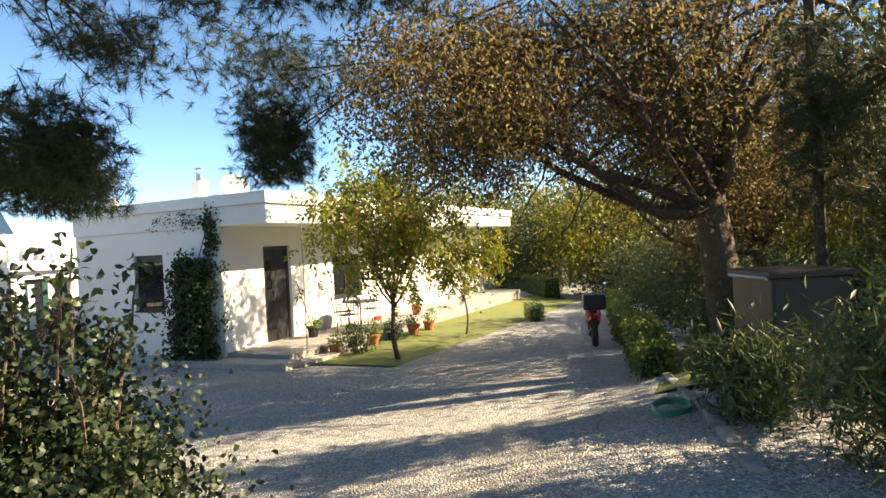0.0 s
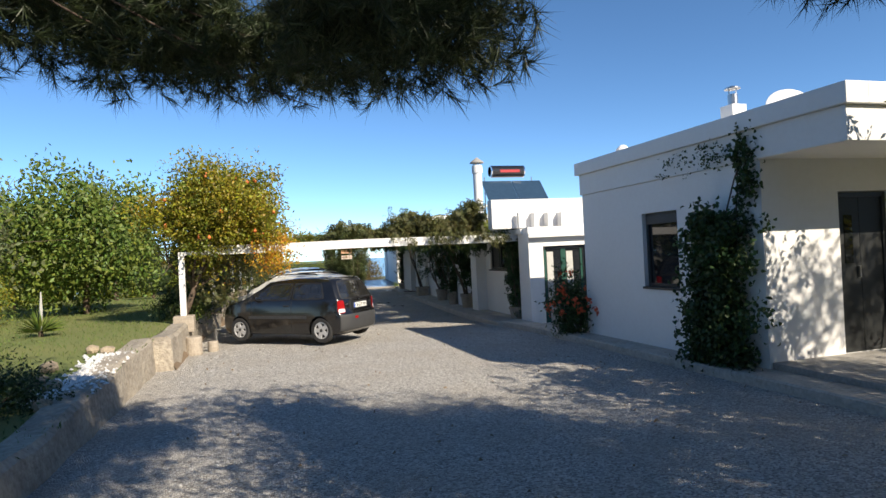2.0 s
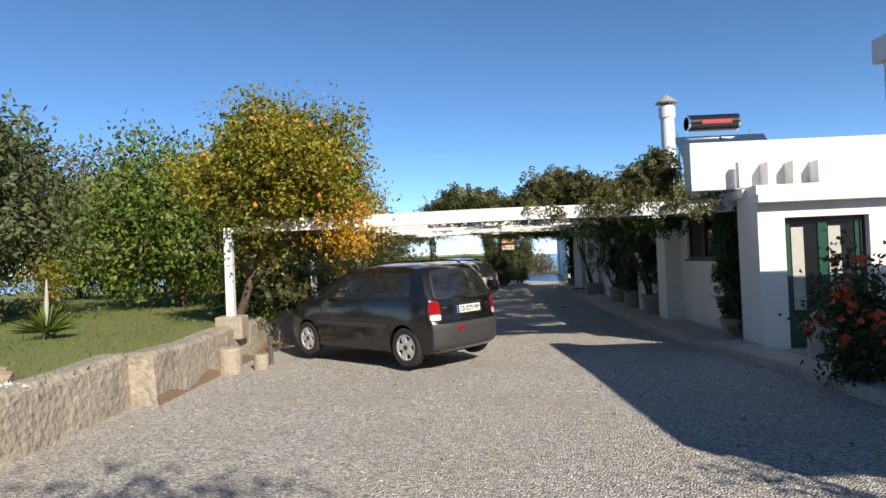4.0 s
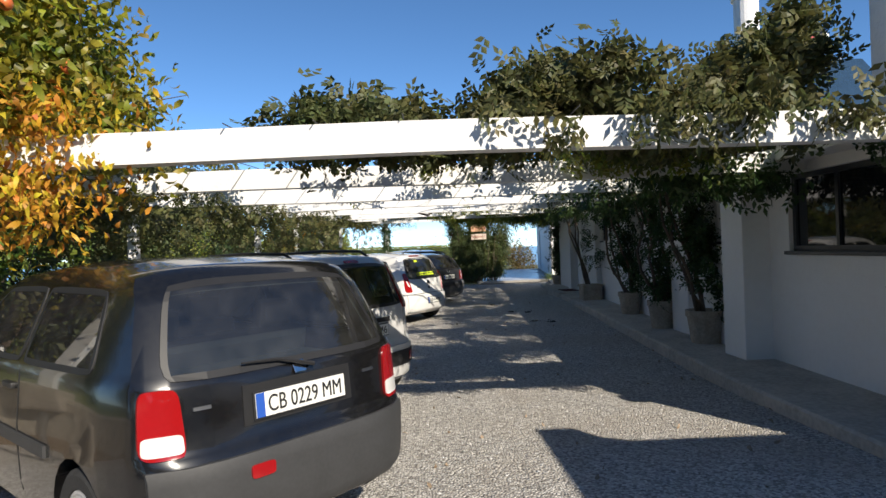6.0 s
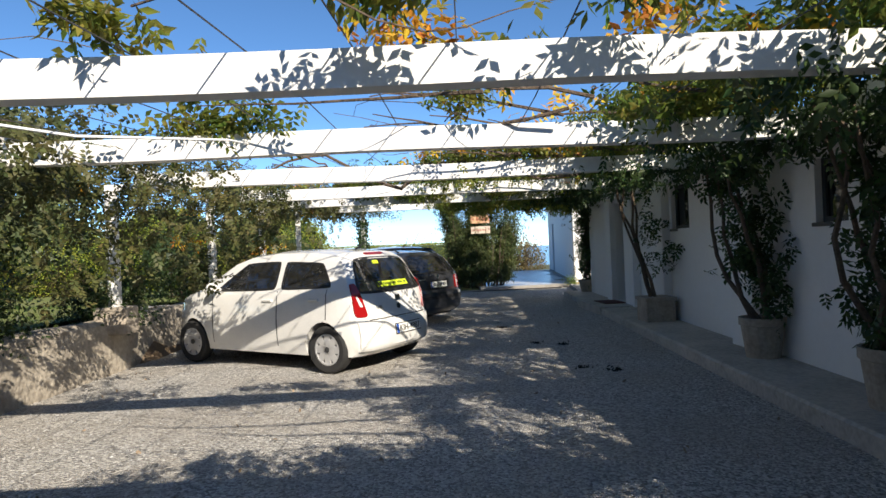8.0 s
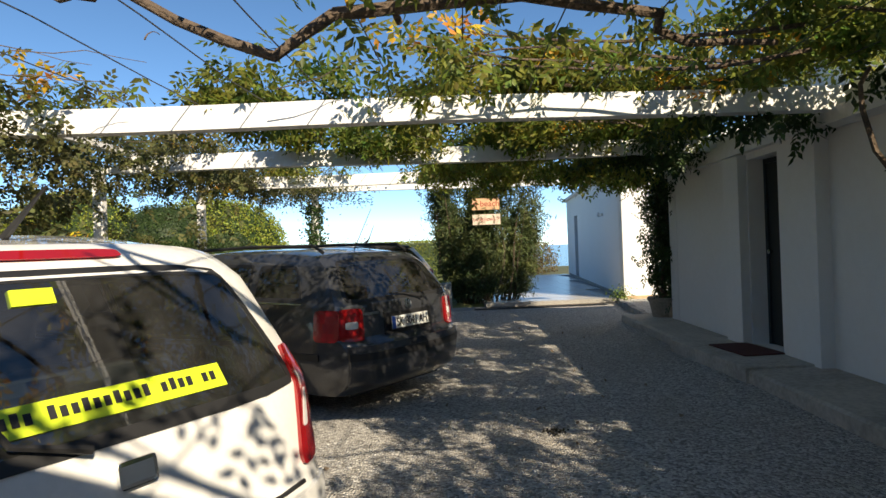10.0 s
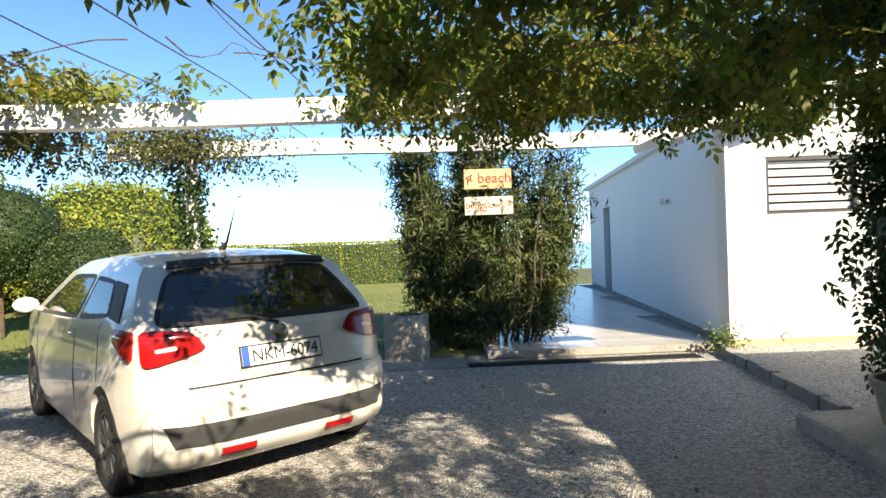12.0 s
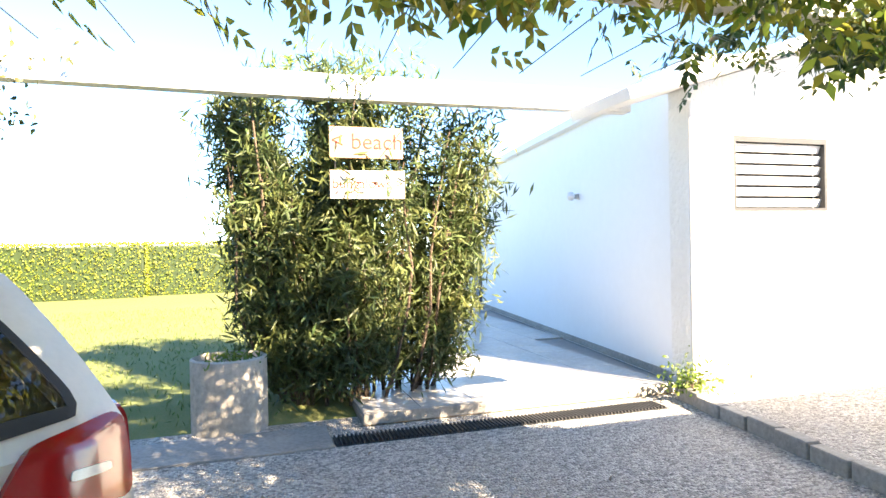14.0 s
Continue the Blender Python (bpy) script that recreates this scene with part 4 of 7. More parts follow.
def make_car(name, label, L, W, H, outline, paint, wheels, wheel_r, belt, spots, at, right, rim="alloy", size=1.0):
    """A car. outline: (x, z) from the rear foot over the roof to the front foot, x = 0 at the rear, in metres;
    spots: shapes of its lamps, panes and plate; at: the rear's middle on the ground; right: the car's right-hand way."""
    rx, ry = Vector((*right, 0)).normalized().xy
    turn = math.degrees(math.atan2(rx, -ry))          # heading is right turned by +90 degrees
    car = thing(name, at[0], at[1], at[2], label, "car", turn, "cars parked under the pergola")
    car.scale = (size, size, size)
    zs_r = [p[1] for p in outline]
    top = max(range(len(outline)), key=lambda k: outline[k][1])
    rear = outline[:top + 1]
    front = outline[top:]
    xr = lambda z: float(np.interp(z, [p[1] for p in rear], [p[0] for p in rear]))
    xf = lambda z: float(np.interp(z, [p[1] for p in front[::-1]], [p[0] for p in front[::-1]]))

    def warp(x, v, z):
        zf = float(np.interp(z, (0.15, 0.35, 0.6, belt, belt + 0.05, H), (0.93, 0.985, 1.0, 0.965, 0.94, 0.72)))
        d0, d1 = x, L - x
        pf = 1 - 0.10 * max(0, 1 - d0 / 0.5) ** 2 - 0.16 * max(0, 1 - d1 / 0.7) ** 2
        w = W / 2 * zf * pf
        a = abs(v)
        rnd = 0.14 * a ** 5 * max(0, 1 - d0 / 1.0) ** 2 - 0.22 * a ** 4 * max(0, 1 - d1 / 1.1) ** 2
        crown = -0.05 * a ** 4 * max(0.0, (z - belt) / (H - belt)) if z > belt else 0.0
        return Vector(((x + rnd) * S, v * w * S, (z + crown) * S))

    # the shell, with open wheel arches
    loop = list(outline)
    foot = 0.2
    for cx in (wheels[1], wheels[0]):
        ar = wheel_r + 0.045
        a0 = math.asin(min(1, (foot - wheel_r) / ar)) if foot < wheel_r else 0
        angs = np.linspace(-math.asin((wheel_r - foot) / ar), math.pi + math.asin((wheel_r - foot) / ar), 13)
        loop += [(cx + ar * math.cos(a), wheel_r + ar * math.sin(a)) for a in angs]
    bm = bmesh.new()
    near = [bm.verts.new((x, -1, z)) for x, z in loop]
    fc = bm.faces.new(near)
    ext = bmesh.ops.extrude_face_region(bm, geom=[fc])
    bmesh.ops.translate(bm, vec=(0, 2, 0), verts=[e for e in ext["geom"] if isinstance(e, bmesh.types.BMVert)])
    for v in (-0.94, -0.82, -0.6, -0.3, 0, 0.3, 0.6, 0.82, 0.94):
        bmesh.ops.bisect_plane(bm, geom=bm.verts[:] + bm.edges[:] + bm.faces[:], plane_co=(0, v, 0), plane_no=(0, 1, 0))
    for z in (0.35, 0.5, 0.65, 0.8, belt, belt + 0.05, belt + 0.2, belt + 0.35, H - 0.08):
        bmesh.ops.bisect_plane(bm, geom=bm.verts[:] + bm.edges[:] + bm.faces[:], plane_co=(0, 0, z), plane_no=(0, 0, 1))
    for x in list(np.linspace(0.12, L - 0.12, 18)):
        bmesh.ops.bisect_plane(bm, geom=bm.verts[:] + bm.edges[:] + bm.faces[:], plane_co=(x, 0, 0), plane_no=(1, 0, 0))
    bmesh.ops.recalc_face_normals(bm, faces=bm.faces)
    bm.normal_update()

    def on_face(f, face):
        c = f.calc_center_median()
        if face == "rear":
            return f.normal.x < -0.3 and abs(f.normal.y) < 0.1 and c.x < L / 2
        if face == "front":
            return f.normal.x > 0.3 and abs(f.normal.y) < 0.1 and c.x > L / 2
        return f.normal.y * (1 if face == "left" else -1) > 0.9

    def inset(q, face):
        """The quad drawn in by the width of the window's black seal."""
        k = W / 2 if face in ("rear", "front") else 1.0
        wide = max(0.2, (abs(q[1][0] - q[0][0]) + abs(q[2][0] - q[3][0])) / 2 * k)
        tall = max(0.15, (abs(q[3][1] - q[0][1]) + abs(q[2][1] - q[1][1])) / 2)
        fa, fb = SEAL / wide, SEAL / tall
        at_ = lambda a, b: tuple((q[0][i] * (1 - a) + q[1][i] * a) * (1 - b) + (q[3][i] * (1 - a) + q[2][i] * a) * b for i in (0, 1))
        return [at_(fa, fb), at_(1 - fa, fb), at_(1 - fa, 1 - fb), at_(fa, 1 - fb)], fa, fb

    for pname, face, quads, material, lift in spots:
        if material != "car_glass":
            continue
        for fce in (("left", "right") if face == "side" else (face,)):
            for q in quads:
                q = inset(list(q), fce)[0]
                mid_u, mid_z = sum(p[0] for p in q) / 4, sum(p[1] for p in q) / 4
                planes = []
                for p0, p1 in zip(q, q[1:] + q[:1]):
                    nu, nz = p1[1] - p0[1], p0[0] - p1[0]
                    if (mid_u - p0[0]) * nu + (mid_z - p0[1]) * nz > 0:
                        nu, nz = -nu, -nz
                    across = fce in ("rear", "front")
                    planes.append((Vector((0, p0[0], p0[1])) if across else Vector((p0[0], 0, p0[1])), Vector((0, nu, nz)) if across else Vector((nu, 0, nz))))
                for co, no in planes:
                    fs = [f for f in bm.faces if on_face(f, fce)]
                    geom = list({v for f in fs for v in f.verts}) + list({e for f in fs for e in f.edges}) + fs
                    bmesh.ops.bisect_plane(bm, geom=geom, plane_co=co, plane_no=no.normalized())
                gone = [f for f in bm.faces if on_face(f, fce) and all((f.calc_center_median() - co).dot(no) < 1e-5 for co, no in planes)]
                bmesh.ops.delete(bm, geom=gone, context="FACES")
    for v in bm.verts:
        x, y, z = v.co
        a = abs(y)
        if z > 0.25 and a > 0.9:
            edge = min(x - xr(z), xf(z) - x) if z < H else 0
            if z > belt:
                y *= 1 - 0.05 * max(0, 1 - (H - z) / 0.1)
        v.co = warp(x, y, z)
    bm.normal_update()
    inner = bm.copy()
    inner.normal_update()
    for v in inner.verts:
        v.co -= v.normal * 0.03
    bmesh.ops.delete(inner, geom=[f for f in inner.faces if f.calc_center_median().z < 0.45 * S], context="FACES")
    body = part("body", bm, paint, car, smooth=True)
    part("cabin_lining", inner, M["lining"], car, smooth=True)
    sm = body.modifiers.new("corner", "EDGE_SPLIT")
    sm.split_angle = radians(38)

    def patch(pname, quads, face, material, parent, lift=0.006, deep=0.02, label=""):
        """A panel on the skin. quads of (u, z) corners; face: rear, front, left or right."""
        bm = bmesh.new()
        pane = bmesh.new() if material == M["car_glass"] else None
        n = 10
        def skin(u, z, e):
            if face == "rear":
                p = warp(xr(z), u, z)
                return p + Vector((-e * S, 0, 0.35 * e * S if z > belt else 0))
            if face == "front":
                p = warp(xf(z), u, z)
                return p + Vector((e * S, 0, 0.5 * e * S))
            s = 1 if face == "left" else -1
            return warp(u, s, z) + Vector((0, s * e * S, 0))
        for q in quads:
            g = []
            for j in range(n + 1):
                row = []
                for i in range(n + 1):
                    a, b = i / n, j / n
                    if pane is not None:
                        fa, fb = inset(q, face)[1:]
                        a, b = [0.0 if k == 0 else 1.0 if k == n else f_ + (1 - 2 * f_) * (k - 1) / (n - 2) for k, f_ in ((i, fa), (j, fb))]
                    if "window" in pname or "lamp" in pname or pname == "windscreen":
                        p_, q_ = 2 * a - 1, 2 * b - 1
                        f_ = 1 - (0.06 if pane is not None else 0.11) * (abs(p_) * abs(q_)) ** 5
                        a, b = (p_ * f_ + 1) / 2, (q_ * f_ + 1) / 2
                    u = (q[0][0] * (1 - a) + q[1][0] * a) * (1 - b) + (q[3][0] * (1 - a) + q[2][0] * a) * b
                    z = (q[0][1] * (1 - a) + q[1][1] * a) * (1 - b) + (q[3][1] * (1 - a) + q[2][1] * a) * b
                    row.append((u, z))
                g.append(row)
            tops = [[bm.verts.new(skin(u, z, lift)) for u, z in row] for row in g]
            if pane is not None:
                clear = [[pane.verts.new(skin(u, z, lift - 0.001)) for u, z in row[1:n]] for row in g[1:n]]
                for j in range(n - 2):
                    for i in range(n - 2):
                        pane.faces.new((clear[j][i], clear[j][i + 1], clear[j + 1][i + 1], clear[j + 1][i]))
            for j in range(n):
                for i in range(n):
                    if pane is None or i in (0, n - 1) or j in (0, n - 1):
                        bm.faces.new((tops[j][i], tops[j][i + 1], tops[j + 1][i + 1], tops[j + 1][i]))
            bmesh.ops.delete(bm, geom=[v for row in tops for v in row if not v.link_faces], context="VERTS")
            ring = [(0, i) for i in range(n)] + [(j, n) for j in range(n)] + [(n, n - i) for i in range(n)] + [(n - j, 0) for j in range(n)]
            low = [bm.verts.new(skin(*g[j][i], lift - deep)) for j, i in ring]
            for k in range(len(ring)):
                a, b = ring[k], ring[(k + 1) % len(ring)]
                bm.faces.new((tops[a[0]][a[1]], low[k], low[(k + 1) % len(ring)], tops[b[0]][b[1]]))
        bmesh.ops.recalc_face_normals(bm, faces=bm.faces)
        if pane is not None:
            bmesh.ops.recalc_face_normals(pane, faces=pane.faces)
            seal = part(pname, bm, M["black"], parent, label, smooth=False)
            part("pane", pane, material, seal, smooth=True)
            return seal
        ob = part(pname, bm, material, parent, label, smooth=True)
        ob.modifiers.new("corner", "EDGE_SPLIT").split_angle = radians(35)
        return ob

    rect = lambda u0, z0, u1, z1: [(u0, z0), (u1, z0), (u1, z1), (u0, z1)]
    for pname, face, quads, material, lift in spots:
        quads = [rect(*q) if not isinstance(q[0], tuple) else list(q) for q in quads]
        faces = ("left", "right") if face == "side" else (face,)
        if face == "pair":
            for q in quads:
                patch(pname, [q], "rear", M[material], car, lift)
                patch(pname, [[(-u, z) for u, z in q]], "rear", M[material], car, lift)
            continue
        for fce in faces:
            for q in quads:
                patch(pname, [q], fce, M[material], car, lift)

    # wheels
    tw = 0.17
    for cx in wheels:
        for s in (1, -1):
            m = Matrix.Translation((cx * S, s * (W / 2 - tw - 0.01) * S, wheel_r * S)) @ Matrix.Rotation(radians(-90 * s), 4, "X")
            prof = [(wheel_r * 0.62, 0.02), (wheel_r * 0.9, 0.0), (wheel_r * 0.99, 0.025), (wheel_r, 0.05), (wheel_r, tw - 0.04), (wheel_r * 0.985, tw - 0.015), (wheel_r * 0.9, tw), (wheel_r * 0.68, tw - 0.005), (wheel_r * 0.64, tw - 0.03), (0.02, tw - 0.06)]
            wh = part("wheel", b_lathe([(r_ * S, z_ * S) for r_, z_ in prof[:-1]] + [(0.02, 0.04)], 28, m=m), M["tyre"], car)
            bm = b_lathe([(wheel_r * 0.66 * S, (tw - 0.05) * S), (wheel_r * 0.66 * S, (tw - 0.012) * S), (wheel_r * 0.60 * S, (tw - 0.008) * S), (wheel_r * 0.57 * S, (tw - 0.05) * S), (0.03 * S, (tw - 0.07) * S)], 28, m=m)
            nspoke = {"alloy": 5, "cover": 8, "star": 10}[rim]
            for k in range(nspoke):
                sw = {"alloy": 0.045, "cover": 0.045, "star": 0.022}[rim]
                sp = b_box(0.02 * S, -sw * S, (tw - 0.05) * S, wheel_r * 0.6 * S, sw * S, (tw - 0.014) * S, 0.006 * S)
                sp.transform(m @ Matrix.Rotation(2 * math.pi * k / nspoke, 4, "Z"))
                tmp = bpy.data.meshes.new("tmp")
                sp.to_mesh(tmp)
                sp.free()
                bm.from_mesh(tmp)
                bpy.data.meshes.remove(tmp)
            part("rim", bm, M["alloy"] if rim != "star" else M["grey_plastic"], wh)
            # Black disc behind the spokes paints the gaps dark, as if in shade.
            part("spoke_shade_disc", b_lathe([(0.03 * S, (tw - 0.05) * S), (wheel_r * 0.56 * S, (tw - 0.05) * S), (wheel_r * 0.56 * S, (tw - 0.042) * S), (0.03 * S, (tw - 0.042) * S)], 24, m=m), M["black"], wh)
            part("hub", b_lathe([(0.035 * S, (tw - 0.05) * S), (0.035 * S, (tw - 0.008) * S), (0.01 * S, (tw - 0.004) * S)], 14, m=m), M["grey_plastic"], wh)
    part("underside", b_box(0.25 * S, -W * 0.36 * S, 0.16 * S, (L - 0.25) * S, W * 0.36 * S, 0.4 * S), M["black"], car)
    # seats, shelf and dashboard inside
    fx, rx_ = 0.47 * L, 0.25 * L
    part("cabin_floor", b_box(0.3 * S, -W * 0.4 * S, 0.40 * S, (L - 0.9) * S, W * 0.4 * S, 0.46 * S), M["lining"], car)
    part("parcel_shelf", b_box((xr(belt) + 0.08) * S, -W * 0.36 * S, (belt - 0.09) * S, (rx_ - 0.02) * S, W * 0.36 * S, (belt - 0.06) * S, 0.006), M["lining"], car)
    part("dashboard", b_box((xf(belt) - 0.42) * S, -W * 0.38 * S, (belt - 0.28) * S, (xf(belt) - 0.06) * S, W * 0.38 * S, (belt - 0.03) * S, 0.04), M["black"], car)
    for x_, ys_, wide in ((fx, (-0.36, 0.36), 0.24), (rx_, (0.0,), 0.6)):
        for y_ in ys_:
            seat = part("seat", b_box(x_ * S, (y_ - wide) * S, 0.46 * S, (x_ + 0.5) * S, (y_ + wide) * S, 0.62 * S, 0.04), M["seat_cloth"], car)
            bk = b_box(-0.06 * S, -wide * S, 0, 0.07 * S, wide * S, (belt - 0.47) * S, 0.045)
            bk.transform(Matrix.Translation((x_ * S, y_ * S, 0.58 * S)) @ Matrix.Rotation(radians(-14), 4, "Y"))
            part("backrest", bk, M["seat_cloth"], seat)
            for hy in ((y_,) if wide < 0.5 else (-0.36, 0.36)):
                hr = b_box(-0.045 * S, -0.12 * S, 0, 0.045 * S, 0.12 * S, 0.17 * S, 0.03)
                hr.transform(Matrix.Translation(((x_ - 0.12) * S, hy * S, (belt + 0.10) * S)) @ Matrix.Rotation(radians(-10), 4, "Y"))
                part("headrest", hr, M["seat_cloth"], seat)
    sw_ = [Vector(((xf(belt) - 0.52) * S, 0.36 * S, (belt - 0.02) * S)) + Matrix.Rotation(radians(-25), 3, "Y") @ Vector((0, 0.17 * S * math.cos(a), 0.17 * S * math.sin(a))) for a in np.linspace(0, 2 * math.pi, 19)]
    part("steering_wheel", b_tube(sw_, [0.013] * 19, 6), M["black"], car)
    # inner arch liners close the shell's openings
    for cx in wheels:
        part("arch_liner", b_box((cx - wheel_r * 0.95) * S, -(W / 2 - tw - 0.05) * S, 0.2 * S, (cx + wheel_r * 0.95) * S, (W / 2 - tw - 0.05) * S, wheel_r * 1.95 * S), M["black"], car)

    def on_rear(v, z, e=0.012):
        """A pose on the rear skin, its z axis outward and x to the car's right as seen from behind."""
        p, q, r_ = warp(xr(z), v, z), warp(xr(z + 0.04), v, z + 0.04), warp(xr(z), v + 0.05, z)
        up, xx = (q - p).normalized(), (p - r_).normalized()
        nn = xx.cross(up).normalized()
        up = nn.cross(xx)
        mm = Matrix((xx, up, nn)).transposed().to_4x4()
        return Matrix.Translation(p + nn * e * S) @ mm
    return car, warp, xr, on_rear


def plate_on(car, m, text, blue=True, mid=0.02):
    bm = b_box(-0.27 * S, -0.065 * S, -0.006, 0.27 * S, 0.065 * S, 0.0, 0.002)
    pl = part("plate_holder", bm, M["black"], car)
    pl.matrix_local = m
    part("plate", b_box(-0.26 * S, -0.055 * S, 0.0, 0.26 * S, 0.055 * S, 0.004), M["plate"], pl, "white number plate with black characters")
    part("country_band", b_box(-0.259 * S, -0.0545 * S, 0.004, -0.215 * S, 0.0545 * S, 0.006), M["plate_blue"], pl)
    tx = letters(text, 0.1 * S, M["ink"], pl, pose(mid * S, -0.004, 0.0065))
    wide = max(v.co.x for v in tx.data.vertices) - min(v.co.x for v in tx.data.vertices)
    for v in tx.data.vertices:
        v.co.x *= 0.43 * S / wide
        v.co.y *= 1.08


def wiper_on(car, warp, xr, z, v0, v1, zz):
    pts = [warp(xr(z) - 0.03, v0, z), warp(xr(z + 0.06) - 0.035, (v0 + v1) / 2, z + 0.05), warp(xr(zz) - 0.03, v1, zz)]
    part("wiper", b_tube(pts, [0.012 * S, 0.009 * S, 0.005 * S], 6), M["black"], car)


def mirror_on(car, warp, x, z, paint):
    for s in (1, -1):
        p = warp(x, s, z)
        bm = bmesh.new()
        bmesh.ops.create_icosphere(bm, subdivisions=2, radius=1.0)
        for v in bm.verts:
            v.co = Vector((max(-0.55, v.co.x) * 0.055, v.co.y * 0.085, v.co.z * 0.058)) + Vector((p.x, p.y + s * 0.10, p.z + 0.055))
        b_tube([(p.x, p.y - s * 0.02, p.z + 0.01), (p.x, p.y + s * 0.07, p.z + 0.04)], [0.018, 0.014], 6, bm)
        part("side_mirror", bm, paint, car)


def handle_on(car, warp, x, z, material):
    for s in (1, -1):
        p = warp(x, s, z)
        part("door_handle", b_box(p.x - 0.07, p.y - 0.018, p.z - 0.014, p.x + 0.07, p.y + 0.018, p.z + 0.014, 0.008), material, car)


def rails_on(car, warp, x0, x1, H, material, v=0.9):
    for s in (1, -1):
        pts = [warp(x, s * v, H - 0.03) + Vector((0, 0, h)) for x, h in ((x0, 0.0), (x0 + 0.12, 0.055), ((x0 + x1) / 2, 0.07), (x1 - 0.15, 0.055), (x1, 0.0))]
        part("roof_rail", b_tube(pts, [0.014] * 5, 8), material, car)


# black three-door hatchback
hatch = [(0.14, 0.2), (0.02, 0.28), (0.0, 0.42), (0.0, 0.6), (0.06, 0.68), (0.08, 0.93), (0.30, 1.34), (0.42, 1.44), (0.8, 1.48), (1.4, 1.49), (1.95, 1.45), (2.2, 1.36), (2.85, 0.99), (3.5, 0.84), (3.7, 0.7), (3.76, 0.5), (3.72, 0.26), (3.6, 0.2)]
spots = [
    ("rear_window", "rear", [[(-0.88, 0.955), (0.88, 0.955), (0.84, 1.385), (-0.84, 1.385)]], "car_glass", 0.004),
    ("rear_bumper", "rear", [(-0.985, 0.26, 0.985, 0.62)], "grey_plastic", 0.02),
    ("tail_lamp", "pair", [[(0.76, 0.66), (0.985, 0.66), (0.985, 0.94), (0.80, 0.94)]], "red_lens", 0.012),
    ("reversing_lamp", "pair", [[(0.775, 0.675), (0.975, 0.675), (0.975, 0.755), (0.785, 0.755)]], "clear_lens", 0.016),
    ("rear_fog_lamp", "rear", [(0.30, 0.51, 0.46, 0.57)], "red_lens", 0.028),
    ("side_window", "side", [[(0.46, 0.985), (1.40, 0.965), (1.40, 1.40), (0.62, 1.39)], [(1.43, 0.965), (2.66, 0.965), (2.04, 1.39), (1.43, 1.40)]], "car_glass", 0.004),
    ("windscreen", "front", [[(-0.84, 1.02), (0.84, 1.02), (0.78, 1.36), (-0.78, 1.36)]], "car_glass", 0.004),
    ("rubbing_strip", "side", [(0.98, 0.55, 2.65, 0.61)], "grey_plastic", 0.012),
    ("door_seam", "side", [(1.40, 0.3, 1.412, 0.96), (2.56, 0.3, 2.572, 0.96)], "black", 0.002),
    ("headlamp", "front", [(0.6, 0.62, 0.92, 0.78), (-0.92, 0.62, -0.6, 0.78)], "clear_lens", 0.006),
    ("boot_recess", "rear", [(-0.42, 0.72, 0.42, 0.90)], "black", 0.003),
    ("boot_script", "rear", [(0.62, 0.835, 0.72, 0.85), (-0.66, 0.835, -0.55, 0.85)], "metal", 0.006),
]
ct = M["paint_black"]
car, wp, xr_, onr = make_car("hatchback_car", "dusty black three-door hatchback parked nose to the wall", 3.76, 1.645, 1.49, hatch, ct, (0.6, 2.96), 0.285, 0.95, spots, (3.50, 14.13, 0.14), (0.66, 0.75))
plate_on(car, onr(0.0, 0.80, 0.012), "CB 0229 MM")
wiper_on(car, wp, xr_, 0.94, -0.1, 0.42, 1.0)
mirror_on(car, wp, 2.45, 0.96, ct)
handle_on(car, wp, 1.55, 0.84, M["black"])
bd = part("badge", b_box(-0.03, -0.028, 0, 0.03, 0.028, 0.005, 0.004), M["chrome"], car)
bd.matrix_local = onr(0.0, 0.955 - 0.02, 0.004)
part("aerial", b_tube([wp(2.3, 0.8, 1.42), wp(1.9, 0.8, 1.5) + Vector((0, 0, 0.35))], [0.004, 0.002], 5), M["black"], car)

